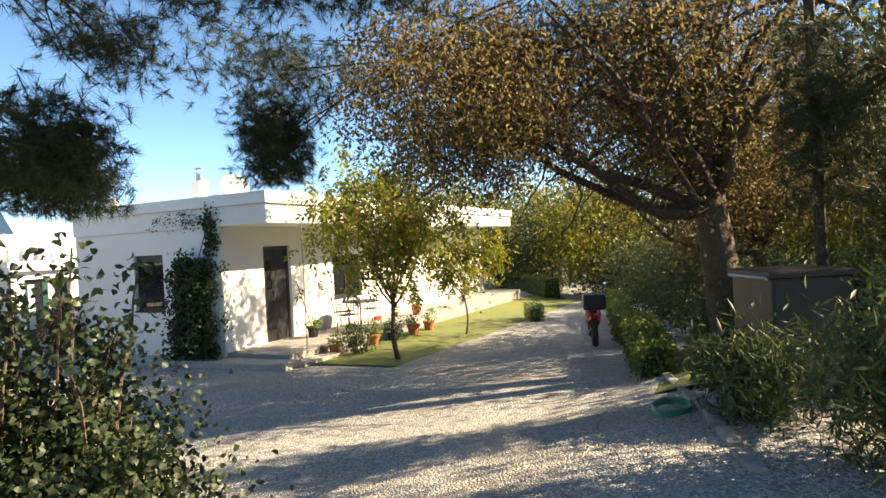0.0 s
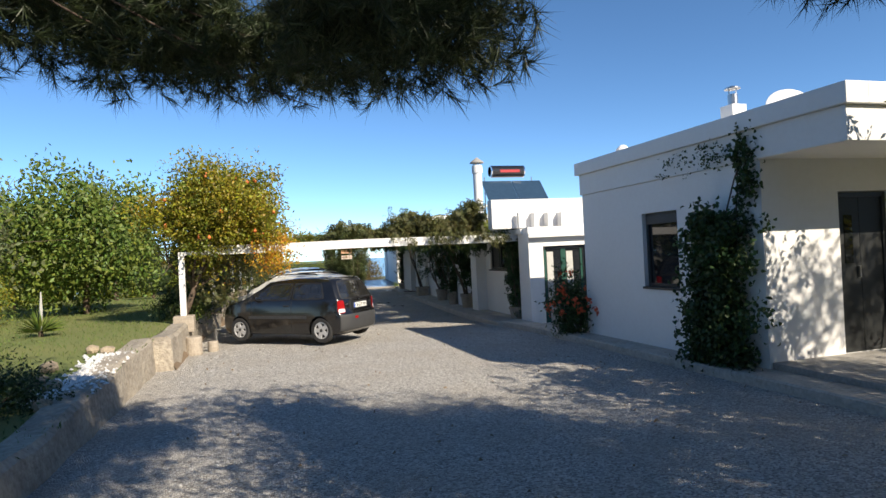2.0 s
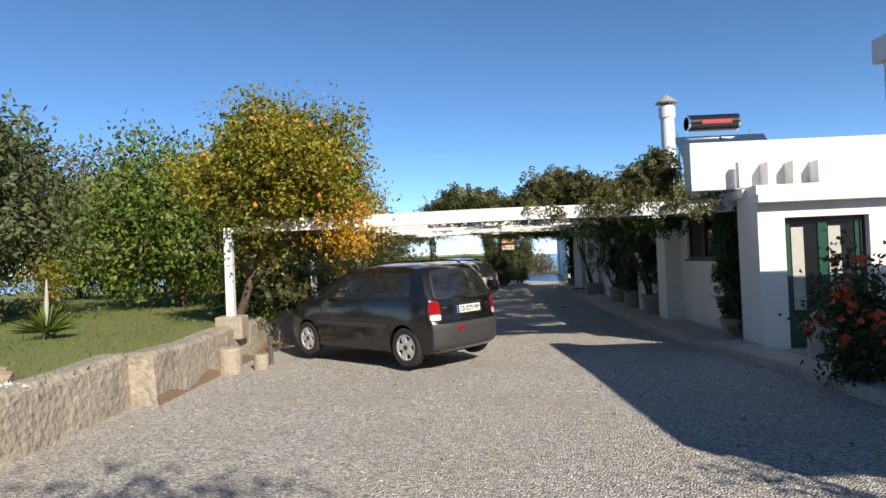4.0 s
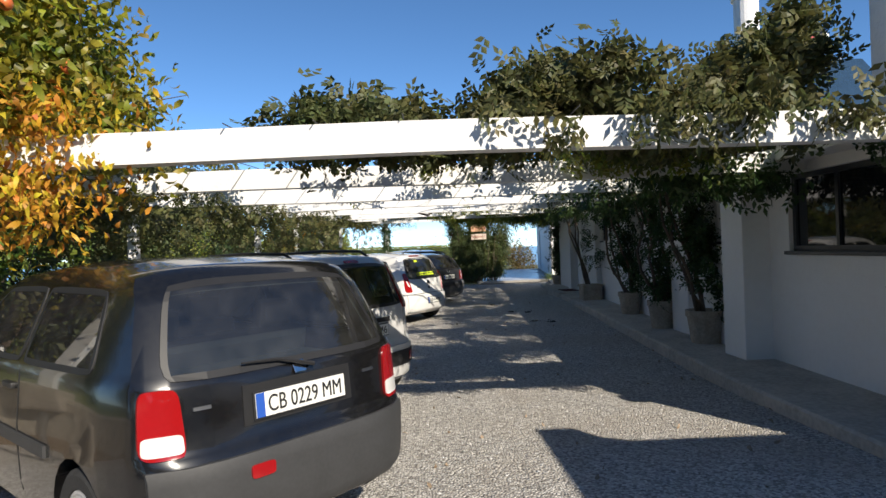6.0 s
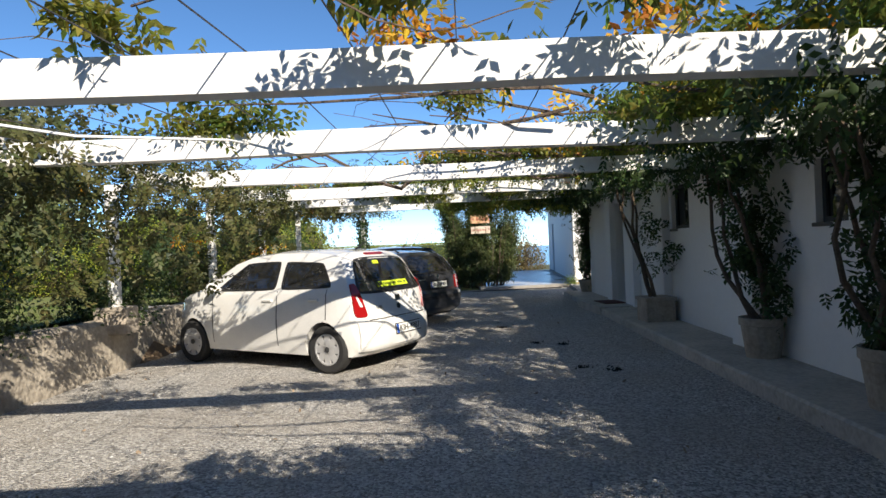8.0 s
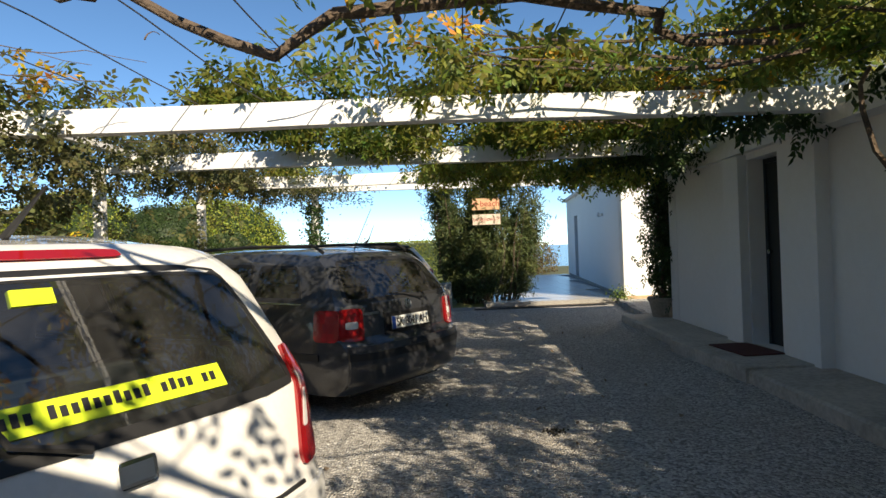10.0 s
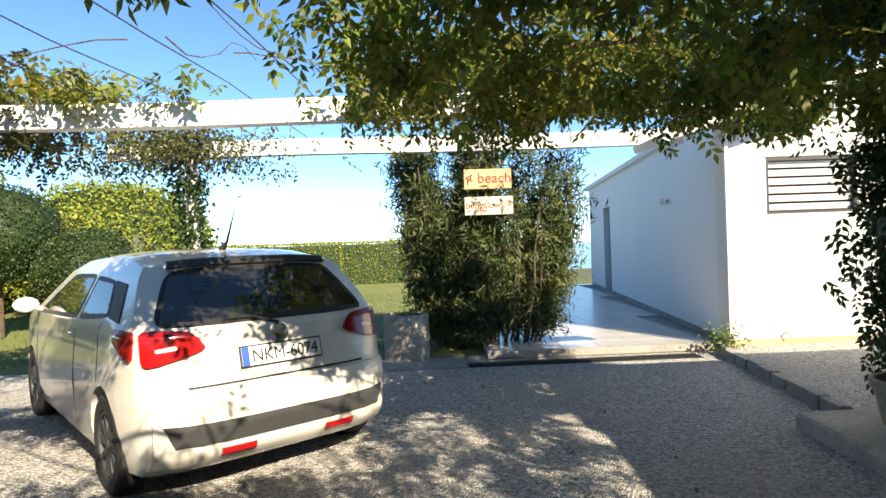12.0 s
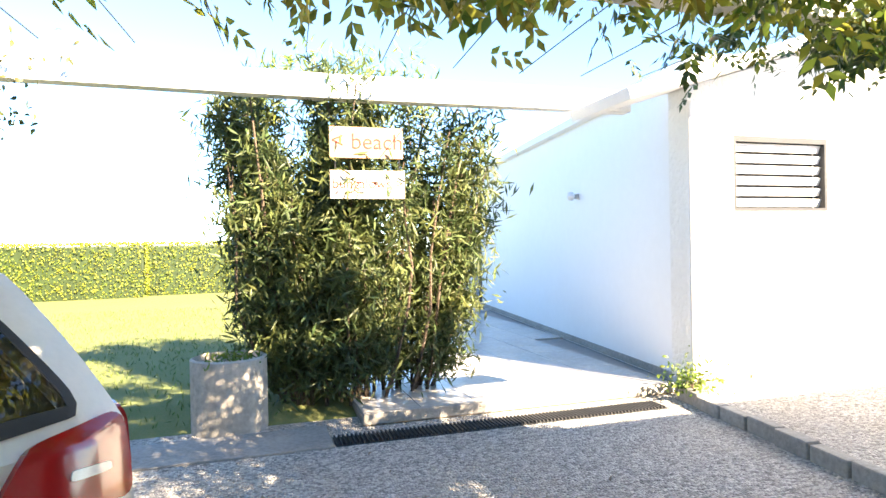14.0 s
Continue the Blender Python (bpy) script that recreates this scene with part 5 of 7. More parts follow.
# pale tall hatchback with roof rails
tall = [(0.14, 0.2), (0.02, 0.28), (0.0, 0.4), (0.0, 0.62), (0.05, 0.68), (0.06, 0.98), (0.22, 1.42), (0.34, 1.52), (0.8, 1.56), (1.5, 1.57), (1.9, 1.53), (2.15, 1.45), (2.75, 1.06), (3.4, 0.94), (3.6, 0.78), (3.65, 0.5), (3.62, 0.26), (3.5, 0.2)]
spots = [
    ("rear_window", "rear", [[(-0.80, 1.0), (0.80, 1.0), (0.82, 1.45), (-0.82, 1.45)]], "car_glass", 0.004),
    ("rear_bumper", "rear", [(-0.985, 0.24, 0.985, 0.60)], "paint_silver", 0.02),
    ("bumper_insert", "rear", [[(-0.93, 0.39), (0.93, 0.39), (0.90, 0.54), (-0.90, 0.54)]], "black", 0.028),
    ("tail_lamp", "pair", [[(0.76, 0.96), (0.99, 0.96), (0.99, 1.45), (0.83, 1.45)]], "red_lens", 0.014),
    ("reversing_lamp", "pair", [(0.85, 1.14, 0.93, 1.26)], "clear_lens", 0.018),
    ("bumper_reflector", "pair", [(0.76, 0.42, 0.90, 0.51)], "red_lens", 0.034),
    ("side_window", "side", [[(0.26, 1.05), (0.64, 1.03), (0.68, 1.45), (0.38, 1.44)], [(0.74, 1.04), (1.48, 1.03), (1.48, 1.45), (0.80, 1.43)], [(1.56, 1.03), (2.5, 1.03), (2.0, 1.44), (1.56, 1.45)]], "car_glass", 0.004),
    ("windscreen", "front", [[(-0.86, 1.08), (0.86, 1.08), (0.80, 1.46), (-0.80, 1.46)]], "car_glass", 0.004),
    ("door_seam", "side", [(1.51, 0.3, 1.522, 1.02), (0.70, 0.62, 0.712, 1.03), (2.52, 0.3, 2.532, 1.02)], "black", 0.002),
    ("rubbing_strip", "side", [(1.0, 0.50, 2.6, 0.60)], "black", 0.012),
    ("boot_handle", "rear", [(-0.40, 0.855, 0.40, 0.90)], "black", 0.02),
    ("boot_seam", "rear", [(-0.80, 0.64, -0.79, 1.0), (0.79, 0.64, 0.80, 1.0)], "black", 0.002),
    ("brake_lamp", "rear", [(-0.16, 1.455, 0.16, 1.485)], "red_lens", 0.012),
    ("headlamp", "front", [(0.6, 0.7, 0.92, 0.86), (-0.92, 0.7, -0.6, 0.86)], "clear_lens", 0.006),
]
ct = M["paint_silver"]
car, wp, xr_, onr = make_car("tall_hatchback_car", "pale grey tall hatchback with black roof rails", 3.65, 1.64, 1.57, tall, ct, (0.56, 2.86), 0.29, 1.02, spots, (3.53, 16.80, 0.06), (0.58, 0.81), rim="cover")
plate_on(car, onr(0.0, 0.775, 0.012), "ITO-1146")
wiper_on(car, wp, xr_, 1.0, 0.0, 0.5, 1.07)
mirror_on(car, wp, 2.4, 1.03, ct)
handle_on(car, wp, 1.62, 0.92, ct)
handle_on(car, wp, 0.86, 0.92, ct)
rails_on(car, wp, 0.5, 2.0, 1.57, M["black"])
bd = part("badge", b_lathe([(0.04, 0), (0.045, 0.006), (0.03, 0.012)], 18), M["grey_plastic"], car)
bd.matrix_local = onr(0.0, 0.945, 0.006)
ring = part("round_mark", b_lathe([(0.058, 0), (0.058, 0.003), (0.052, 0.004), (0.01, 0.004)], 22), M["paint_silver"], car, "small round sticker with a number")
part("ring", b_tube([(0.054 * math.cos(a), 0.054 * math.sin(a), 0.004) for a in np.linspace(0, 2 * math.pi, 25)], [0.003] * 25, 5), M["ink"], ring)
ring.matrix_local = onr(0.66, 0.86, 0.006)
letters("4", 0.08, M["ink"], ring, pose(0, 0, 0.0045))
part("aerial", b_tube([wp(1.9, 0.1, 1.53), wp(1.6, 0.1, 1.57) + Vector((0, 0, 0.16))], [0.005, 0.003], 5), M["black"], car)

# small white five-door hatchback with the yellow sticker
small = [(0.12, 0.2), (0.0, 0.28), (-0.02, 0.42), (0.0, 0.58), (0.05, 0.66), (0.10, 0.92), (0.34, 1.34), (0.48, 1.43), (0.9, 1.475), (1.5, 1.48), (1.95, 1.44), (2.2, 1.36), (2.75, 1.01), (3.3, 0.86), (3.5, 0.7), (3.56, 0.5), (3.52, 0.26), (3.4, 0.2)]
spots = [
    ("rear_window", "rear", [[(-0.90, 0.92), (0.90, 0.92), (0.80, 1.36), (-0.80, 1.36)]], "car_glass", 0.004),
    ("rear_bumper", "rear", [(-0.985, 0.26, 0.985, 0.60)], "paint_white", 0.022),
    ("tail_lamp", "pair", [[(0.78, 0.66), (0.985, 0.66), (0.985, 1.06), (0.90, 1.06)]], "red_lens", 0.014),
    ("reversing_lamp", "pair", [[(0.85, 0.78), (0.90, 0.78), (0.945, 0.90), (0.92, 0.90)]], "clear_lens", 0.018),
    ("side_window", "side", [[(0.42, 1.02), (1.30, 0.99), (1.30, 1.38), (0.66, 1.35)], [(1.38, 0.99), (2.5, 0.97), (1.98, 1.37), (1.38, 1.39)]], "car_glass", 0.004),
    ("windscreen", "front", [[(-0.86, 1.04), (0.86, 1.04), (0.80, 1.37), (-0.80, 1.37)]], "car_glass", 0.004),
    ("door_seam", "side", [(1.335, 0.3, 1.347, 0.98), (0.50, 0.64, 0.512, 1.0), (2.52, 0.3, 2.532, 0.97)], "black", 0.002),
    ("boot_seam", "rear", [(-0.78, 0.615, 0.78, 0.625)], "black", 0.003),
    ("brake_lamp", "rear", [(-0.30, 1.385, 0.30, 1.41)], "red_lens", 0.014),
    ("sticker", "rear", [(-0.46, 0.985, 0.40, 1.05)], "yellow", 0.009),
    ("small_sticker", "rear", [(0.10, 1.27, 0.26, 1.31)], "yellow", 0.009),
    ("script", "rear", [(0.44, 0.74, 0.50, 0.775), (0.53, 0.74, 0.545, 0.775), (0.565, 0.74, 0.58, 0.775)], "metal", 0.006),
    ("headlamp", "front", [(0.6, 0.64, 0.92, 0.8), (-0.92, 0.64, -0.6, 0.8)], "clear_lens", 0.006),
]
ct = M["paint_white"]
car, wp, xr_, onr = make_car("small_white_car", "small white five-door hatchback with a yellow rear sticker", 3.56, 1.645, 1.48, small, ct, (0.55, 2.97), 0.285, 0.93, spots, (4.05, 23.58, 0.0), (0.53, 0.85), rim="cover", size=1.06)
plate_on(car, onr(-0.08, 0.47, 0.03), "KIH-4987")
wiper_on(car, wp, xr_, 0.93, 0.15, 0.6, 1.25)
mirror_on(car, wp, 2.4, 0.98, ct)
handle_on(car, wp, 1.5, 0.86, ct)
handle_on(car, wp, 0.72, 0.87, ct)
for k in range(22):
    if k in (3, 14, 19):
        continue
    b = part("sticker_mark", b_box(-0.007, -0.012, 0, 0.007, 0.012 + 0.006 * (k % 3 == 1), 0.002), M["ink"], car)
    b.matrix_local = onr(0.37 - 0.037 * k, 1.017, 0.010)
bd = part("badge", b_box(-0.045, -0.03, 0, 0.045, 0.03, 0.008, 0.01), M["chrome"], car)
bd.matrix_local = onr(0.0, 0.84, 0.006)
lk = part("boot_lock", b_lathe([(0.03, 0), (0.03, 0.006), (0.015, 0.008)], 16), M["black"], car)
lk.matrix_local = onr(0.0, 0.735, 0.006)
part("aerial", b_tube([wp(0.7, 0.0, 1.46), wp(0.45, 0.0, 1.48) + Vector((0, 0, 0.1))], [0.012, 0.003], 5), M["black"], car)

# dark estate car
est = [(0.16, 0.2), (0.02, 0.3), (-0.02, 0.45), (0.0, 0.62), (0.08, 0.68), (0.10, 0.95), (0.36, 1.30), (0.52, 1.40), (1.0, 1.45), (2.0, 1.47), (2.6, 1.45), (2.95, 1.36), (3.65, 0.98), (4.4, 0.84), (4.6, 0.7), (4.68, 0.5), (4.64, 0.28), (4.5, 0.2)]
spots = [
    ("rear_window", "rear", [[(-0.92, 0.97), (0.92, 0.97), (0.86, 1.355), (-0.86, 1.355)]], "car_glass", 0.004),
    ("rear_bumper", "rear", [(-0.985, 0.26, 0.985, 0.62)], "paint_grey", 0.03),
    ("bumper_strip", "rear", [(-0.99, 0.50, 0.99, 0.56)], "black", 0.04),
    ("tail_lamp", "pair", [[(0.72, 0.66), (1.0, 0.66), (1.0, 0.93), (0.74, 0.93)]], "red_lens", 0.014),
    ("reversing_lamp", "pair", [(0.80, 0.76, 0.93, 0.82)], "clear_lens", 0.018),
    ("side_tail_lamp", "side", [(0.05, 0.66, 0.36, 0.925)], "red_lens", 0.01),
    ("side_window", "side", [[(0.55, 1.0), (1.30, 0.99), (1.30, 1.35), (0.78, 1.34)], [(1.38, 0.99), (2.26, 0.98), (2.26, 1.37), (1.38, 1.36)], [(2.34, 0.98), (3.4, 0.97), (2.75, 1.36), (2.34, 1.37)]], "car_glass", 0.004),
    ("window_trim", "side", [(0.55, 0.965, 3.4, 0.982)], "chrome", 0.008),
    ("windscreen", "front", [[(-0.86, 1.02), (0.86, 1.02), (0.80, 1.37), (-0.80, 1.37)]], "car_glass", 0.004),
    ("door_seam", "side", [(2.295, 0.3, 2.307, 0.98), (1.25, 0.62, 1.262, 0.98), (3.42, 0.3, 3.432, 0.97)], "black", 0.002),
    ("rubbing_strip", "side", [(0.3, 0.50, 3.5, 0.555)], "black", 0.012),
    ("boot_recess", "rear", [(-0.42, 0.67, 0.42, 0.86)], "black", 0.003),
    ("boot_script", "rear", [(0.50, 0.865, 0.70, 0.885)], "metal", 0.006),
    ("headlamp", "front", [(0.6, 0.62, 0.92, 0.78), (-0.92, 0.62, -0.6, 0.78)], "clear_lens", 0.006),
]
ct = M["paint_grey"]
car, wp, xr_, onr = make_car("estate_car", "dark grey estate car with roof rails and dappled light", 4.68, 1.746, 1.47, est, ct, (1.02, 3.72), 0.335, 0.96, spots, (4.58, 27.2, 0.0), (0.61, 0.79), rim="alloy", size=1.03)
plate_on(car, onr(0.0, 0.765, 0.024), "SK 8041 AH")
wiper_on(car, wp, xr_, 0.96, -0.25, 0.3, 1.03)
mirror_on(car, wp, 3.3, 0.97, ct)
handle_on(car, wp, 2.45, 0.88, ct)
handle_on(car, wp, 1.45, 0.88, ct)
rails_on(car, wp, 0.55, 2.7, 1.47, M["black"])
bd = part("badge", b_lathe([(0.04, 0), (0.042, 0.005), (0.034, 0.008), (0.01, 0.004)], 20), M["chrome"], car)
bd.matrix_local = onr(0.0, 0.915, 0.006)
part("aerial", b_tube([wp(0.75, 0.0, 1.42), wp(0.5, 0.0, 1.47) + Vector((0, 0, 0.3))], [0.005, 0.002], 5), M["black"], car)

# cream five-door hatchback nearest to the terrace
mic = [(0.14, 0.2), (0.0, 0.3), (-0.03, 0.46), (-0.02, 0.6), (0.06, 0.7), (0.12, 0.96), (0.42, 1.28), (0.5, 1.38), (0.9, 1.44), (1.5, 1.455), (2.0, 1.43), (2.35, 1.34), (3.0, 1.0), (3.7, 0.84), (3.92, 0.7), (4.0, 0.5), (3.96, 0.28), (3.8, 0.2)]
spots = [
    ("rear_window", "rear", [[(-0.90, 1.0), (0.90, 1.0), (0.80, 1.335), (-0.80, 1.335)]], "car_glass", 0.004),
    ("spoiler", "rear", [(-0.80, 1.34, 0.80, 1.385)], "black", 0.03),
    ("rear_bumper", "rear", [(-0.985, 0.24, 0.985, 0.66)], "paint_cream", 0.02),
    ("bumper_insert", "rear", [[(-0.86, 0.37), (0.86, 0.37), (0.93, 0.49), (-0.93, 0.49)]], "grey_plastic", 0.028),
    ("tail_lamp", "pair", [[(0.56, 0.88), (0.985, 0.79), (0.985, 1.0), (0.66, 0.98)]], "red_lens", 0.02),
    ("lamp_core", "pair", [[(0.76, 0.89), (0.90, 0.88), (0.90, 0.90), (0.77, 0.912)]], "clear_lens", 0.024),
    ("side_tail_lamp", "side", [[(0.14, 0.82), (0.46, 0.95), (0.42, 1.01), (0.14, 1.0)]], "red_lens", 0.012),
    ("bumper_reflector", "rear", [(0.30, 0.28, 0.56, 0.335), (-0.56, 0.28, -0.30, 0.335)], "red_lens", 0.03),
    ("side_window", "side", [[(0.72, 1.06), (1.42, 1.0), (1.42, 1.33), (0.95, 1.30)], [(1.48, 1.0), (2.85, 0.97), (2.15, 1.33), (1.48, 1.34)]], "car_glass", 0.004),
    ("rear_pillar_cover", "side", [[(0.42, 1.04), (0.70, 1.06), (0.92, 1.30), (0.62, 1.28)]], "black", 0.006),
    ("windscreen", "front", [[(-0.86, 1.04), (0.86, 1.04), (0.80, 1.35), (-0.80, 1.35)]], "car_glass", 0.004),
    ("door_seam", "side", [(1.45, 0.3, 1.462, 0.99), (0.80, 0.66, 0.812, 1.02), (2.87, 0.3, 2.882, 0.96)], "black", 0.002),
    ("boot_seam", "rear", [[(-0.72, 0.67), (0.72, 0.67), (0.72, 0.68), (-0.72, 0.68)]], "black", 0.004),
    ("boot_recess", "rear", [(-0.36, 0.72, 0.36, 0.87)], "paint_cream", 0.002),
    ("headlamp", "front", [(0.6, 0.64, 0.92, 0.8), (-0.92, 0.64, -0.6, 0.8)], "clear_lens", 0.006),
    ("white_sticker", "rear", [(0.48, 0.70, 0.58, 0.79)], "plate", 0.006),
]
ct = M["paint_cream"]
car, wp, xr_, onr = make_car("cream_car", "cream white hatchback with a black spoiler in dappled light", 4.0, 1.74, 1.455, mic, ct, (0.66, 3.19), 0.305, 0.97, spots, (4.34, 30.97, 0.0), (0.77, 0.64), rim="star", size=1.1)
plate_on(car, onr(0.0, 0.80, 0.014), "NKM-6074")
wiper_on(car, wp, xr_, 0.98, 0.0, 0.4, 1.03)
mirror_on(car, wp, 2.75, 0.98, ct)
handle_on(car, wp, 1.6, 0.88, ct)
bd = part("badge", b_lathe([(0.048, 0), (0.05, 0.006), (0.038, 0.009), (0.01, 0.005)], 20), M["chrome"], car)
bd.matrix_local = onr(0.0, 0.92, 0.008)
part("aerial", b_tube([wp(0.95, 0.0, 1.44), wp(0.85, 0.0, 1.44) + Vector((0, 0, 0.05)), wp(0.7, 0.0, 1.44) + Vector((0, 0, 0.24))], [0.025, 0.01, 0.002], 6), M["black"], car)


# ---- plants ----
def limb(bm, a, b, r0, r1, bend=0.12, n=7, seg=5):
    """A slightly crooked limb; returns its points."""
    a, b = Vector(a), Vector(b)
    ln = (b - a).length
    pts, rad = [], []
    bow, wave = Vector(rng.normal(size=3)), Vector(rng.normal(size=3))
    for k in range(seg + 1):
        f = k / seg
        o = (bow * 0.5 * math.sin(math.pi * f) + wave * 0.22 * math.sin(2 * math.pi * f) + Vector(rng.normal(size=3)) * 0.09 * math.sin(math.pi * f)) * bend * ln
        pts.append(a.lerp(b, f) + o)
        rad.append(r0 + (r1 - r0) * f)
    b_tube(pts, rad, n, bm)
    return pts


def crown_places(n, mid, size, hollow=0.35, clump=0.16, per=26):
    """Leaf places in clumps towards the outside of an uneven crown."""
    k = max(1, n // per)
    d = rng.normal(size=(k, 3))
    d /= np.linalg.norm(d, axis=1, keepdims=True)
    rad = (hollow + (1 - hollow) * rng.uniform(0, 1, k) ** 0.6) * (1 + 0.22 * np.sin(d[:, 0] * 5 + d[:, 2] * 4) + 0.16 * np.sin(d[:, 1] * 7 + 1.3))
    mids = np.array(mid) + d * rad[:, None] * np.array(size)
    return (mids[:, None] + rng.normal(size=(k, per, 3)) * clump * rng.uniform(0.6, 1.4, (k, 1, 1))).reshape(-1, 3)


def tree(name, x, y, z, label, trunk_h, r, mid, size, n, leaf, length, width, bark="bark", boughs=9, category="tree", clump=0.16, droop=0.3, hollow=0.35):
    t = thing(name, x, y, z, label, category)
    bm = bmesh.new()
    topp = Vector((mid[0] * 0.4, mid[1] * 0.4, trunk_h))
    limb(bm, (0, 0, -0.1), topp, r, r * 0.72, 0.06, 10, 6)
    for k in range(boughs):
        a = 2 * math.pi * k / boughs + rng.uniform(-0.4, 0.4)
        el = rng.uniform(0.15, 1.2)
        tip = Vector(mid) + Vector((math.cos(a) * math.cos(el) * size[0], math.sin(a) * math.cos(el) * size[1], math.sin(el) * size[2])) * 0.8
        pts = limb(bm, topp * rng.uniform(0.75, 1.0), tip, r * 0.42, r * 0.08, 0.18, 6, 5)
        for q in range(3):
            e = pts[3] + Vector(rng.normal(size=3)) * 0.35 * max(size)
            limb(bm, pts[2 + q % 2], e, r * 0.16, r * 0.04, 0.15, 5, 3)
    part("trunk", bm, M[bark], t, smooth=True)
    leaves("crown", crown_places(n, mid, size, hollow, clump), length, width, M[leaf], t, droop=droop, far=length > 0.095 or leaf == "olive_leaf" or n > 30000)
    return t


def bush(name, x, y, z, label, size, n, leaf, length, width, category="bush", stems=6, clump=0.1, droop=0.0, hollow=0.25, lift=0.95):
    t = thing(name, x, y, z, label, category)
    bm = bmesh.new()
    for k in range(stems):
        a = rng.uniform(0, 6.28)
        limb(bm, (0.08 * math.cos(a), 0.08 * math.sin(a), -0.05), (size[0] * 0.7 * math.cos(a), size[1] * 0.7 * math.sin(a), size[2] * rng.uniform(1.0, 1.7)), 0.018, 0.006, 0.12, 5, 4)
    part("stem_cluster", bm, M["bark"], t)
    c = crown_places(n, (0, 0, size[2] * lift), size, hollow, clump)
    c[:, 2] = np.abs(c[:, 2])
    leaves("foliage", c, length, width, M[leaf], t, droop=droop, far=name in ("roadside_bush", "edge_shrub", "low_bed_shrub", "oleander_shrub"))
    return t


# vine over the pergola: dense near the wing, thin in the middle, thick again on the outer edge
def vine_place(lo, hi, zlo, zhi, y0=14.95, y1=33.0, spread=0.34):
    def go():
        y = rng.choice([b for b in BEAM_Y if y0 <= b <= y1]) + rng.normal(0.12, spread)
        f = rng.uniform(0, 1)
        o = 0.062 * max(0, y - 17)
        x = lo + (hi - lo) * f + o
        return x, y, rng.uniform(zlo, zhi) + beam_z(y) - 1.975
    return go


vine = thing("pergola_vine", 7.2, 18.6, 0.12, "trumpet vine with green and yellowing leaves over the pergola", "vine")
vm = Matrix.Translation((-7.2, -18.6, -0.12))
shift = np.array([-7.2, -18.6, -0.12])
def vine_strip():
    y = rng.uniform(17.0, 30.8)
    return rng.uniform(6.05, 7.5) + 0.062 * (y - 17), y, rng.uniform(2.28, 2.6) + beam_z(y) - 1.975
cs = [clumps(235, 25, (0.18, 0.18, 0.08), vine_strip),
      clumps(40, 36, (0.21, 0.12, 0.08), vine_place(4.2, 6.2, 2.32, 2.5, 23.0, spread=0.25)),
      clumps(12, 40, (0.2, 0.12, 0.07), vine_place(3.9, 6.2, 2.17, 2.36, 16.0, 22.2, spread=0.25)),
      clumps(16, 40, (0.22, 0.12, 0.06), vine_place(1.3, 3.2, 2.17, 2.32, 18.0, spread=0.25))]
# thick bands that bulge over and hang before the later beams
def band(y0, y1, x0, x1, zlo, zhi):
    def go():
        x, y = rng.uniform(x0, x1), rng.uniform(y0, y1)
        return x, y, zlo + (zhi - zlo) * rng.uniform(0, 1) * (0.72 + 0.3 * math.sin(x * 3.3 + y))
    return go
cs += [clumps(20, 13, (0.28, 0.28, 0.06), band(24.4, 26.5, 4.2, 6.3, 2.32, 2.52)),
       clumps(26, 40, (0.16, 0.12, 0.07), band(26.95, 27.5, 2.9, 6.8, 2.36, 2.74)),
       clumps(44, 40, (0.16, 0.12, 0.08), band(28.8, 29.7, 3.0, 7.5, 2.42, 2.82)),
       clumps(20, 40, (0.17, 0.13, 0.09), band(16.4, 17.1, 3.6, 7.3, 2.15, 2.7))]
sprays("foliage", np.concatenate(cs) + shift, 0.17, 0.078, 0.034, M["vine_leaf"], vine, droop=0.6)
# the front hedge-like mass on the first beam rises towards the wing
def front_mass():
    f = rng.uniform(0, 1) ** 0.8
    x = 3.0 + 3.65 * f
    return x, rng.uniform(15.34, 16.5), 2.18 + rng.uniform(0, 1) * (0.24 + 0.5 * f ** 1.3) * (0.66 + 0.42 * math.sin(x * 4.1))
sprays("front_foliage", clumps(260, 26, (0.12, 0.12, 0.075), front_mass) + shift, 0.13, 0.062, 0.037, M["vine_olive"], vine, droop=0.5)
def front_hang():
    x = 4.2 + 2.9 * rng.uniform(0, 1) ** 0.7
    return x, rng.uniform(14.9, 15.05), rng.uniform(2.0, 2.26)
sprays("front_hanging_foliage", clumps(26, 8, (0.10, 0.05, 0.05), front_hang) + shift, 0.15, 0.066, 0.031, M["vine_olive"], vine, droop=1.2)
# hanging fringe under the beams on the wing's side
def fringe():
    y = rng.choice(BEAM_Y[1:8]) + rng.uniform(-0.1, 0.5)
    o = 0.062 * max(0, y - 17)
    return rng.uniform(6.0, 7.3) + o, y, rng.uniform(1.86, 2.12) + beam_z(y) - 1.975
sprays("hanging_foliage", clumps(120, 13, (0.16, 0.12, 0.08), fringe) + shift, 0.17, 0.08, 0.034, M["vine_dark"], vine, droop=1.2)
# curtain of vine over the passage's far end
def curtain():
    y = rng.uniform(29.6, 32.2)
    x = rng.uniform(4.7, 8.4)
    return x, y, rng.uniform(2.3, 2.42 + 0.42 * min(1.0, (x - 4.5) / 2)) if rng.uniform() < 0.75 else rng.uniform(2.12, 2.35)
sprays("far_foliage", clumps(120, 26, (0.19, 0.16, 0.09), curtain) + shift, 0.17, 0.078, 0.034, M["vine_leaf"], vine, droop=0.9)
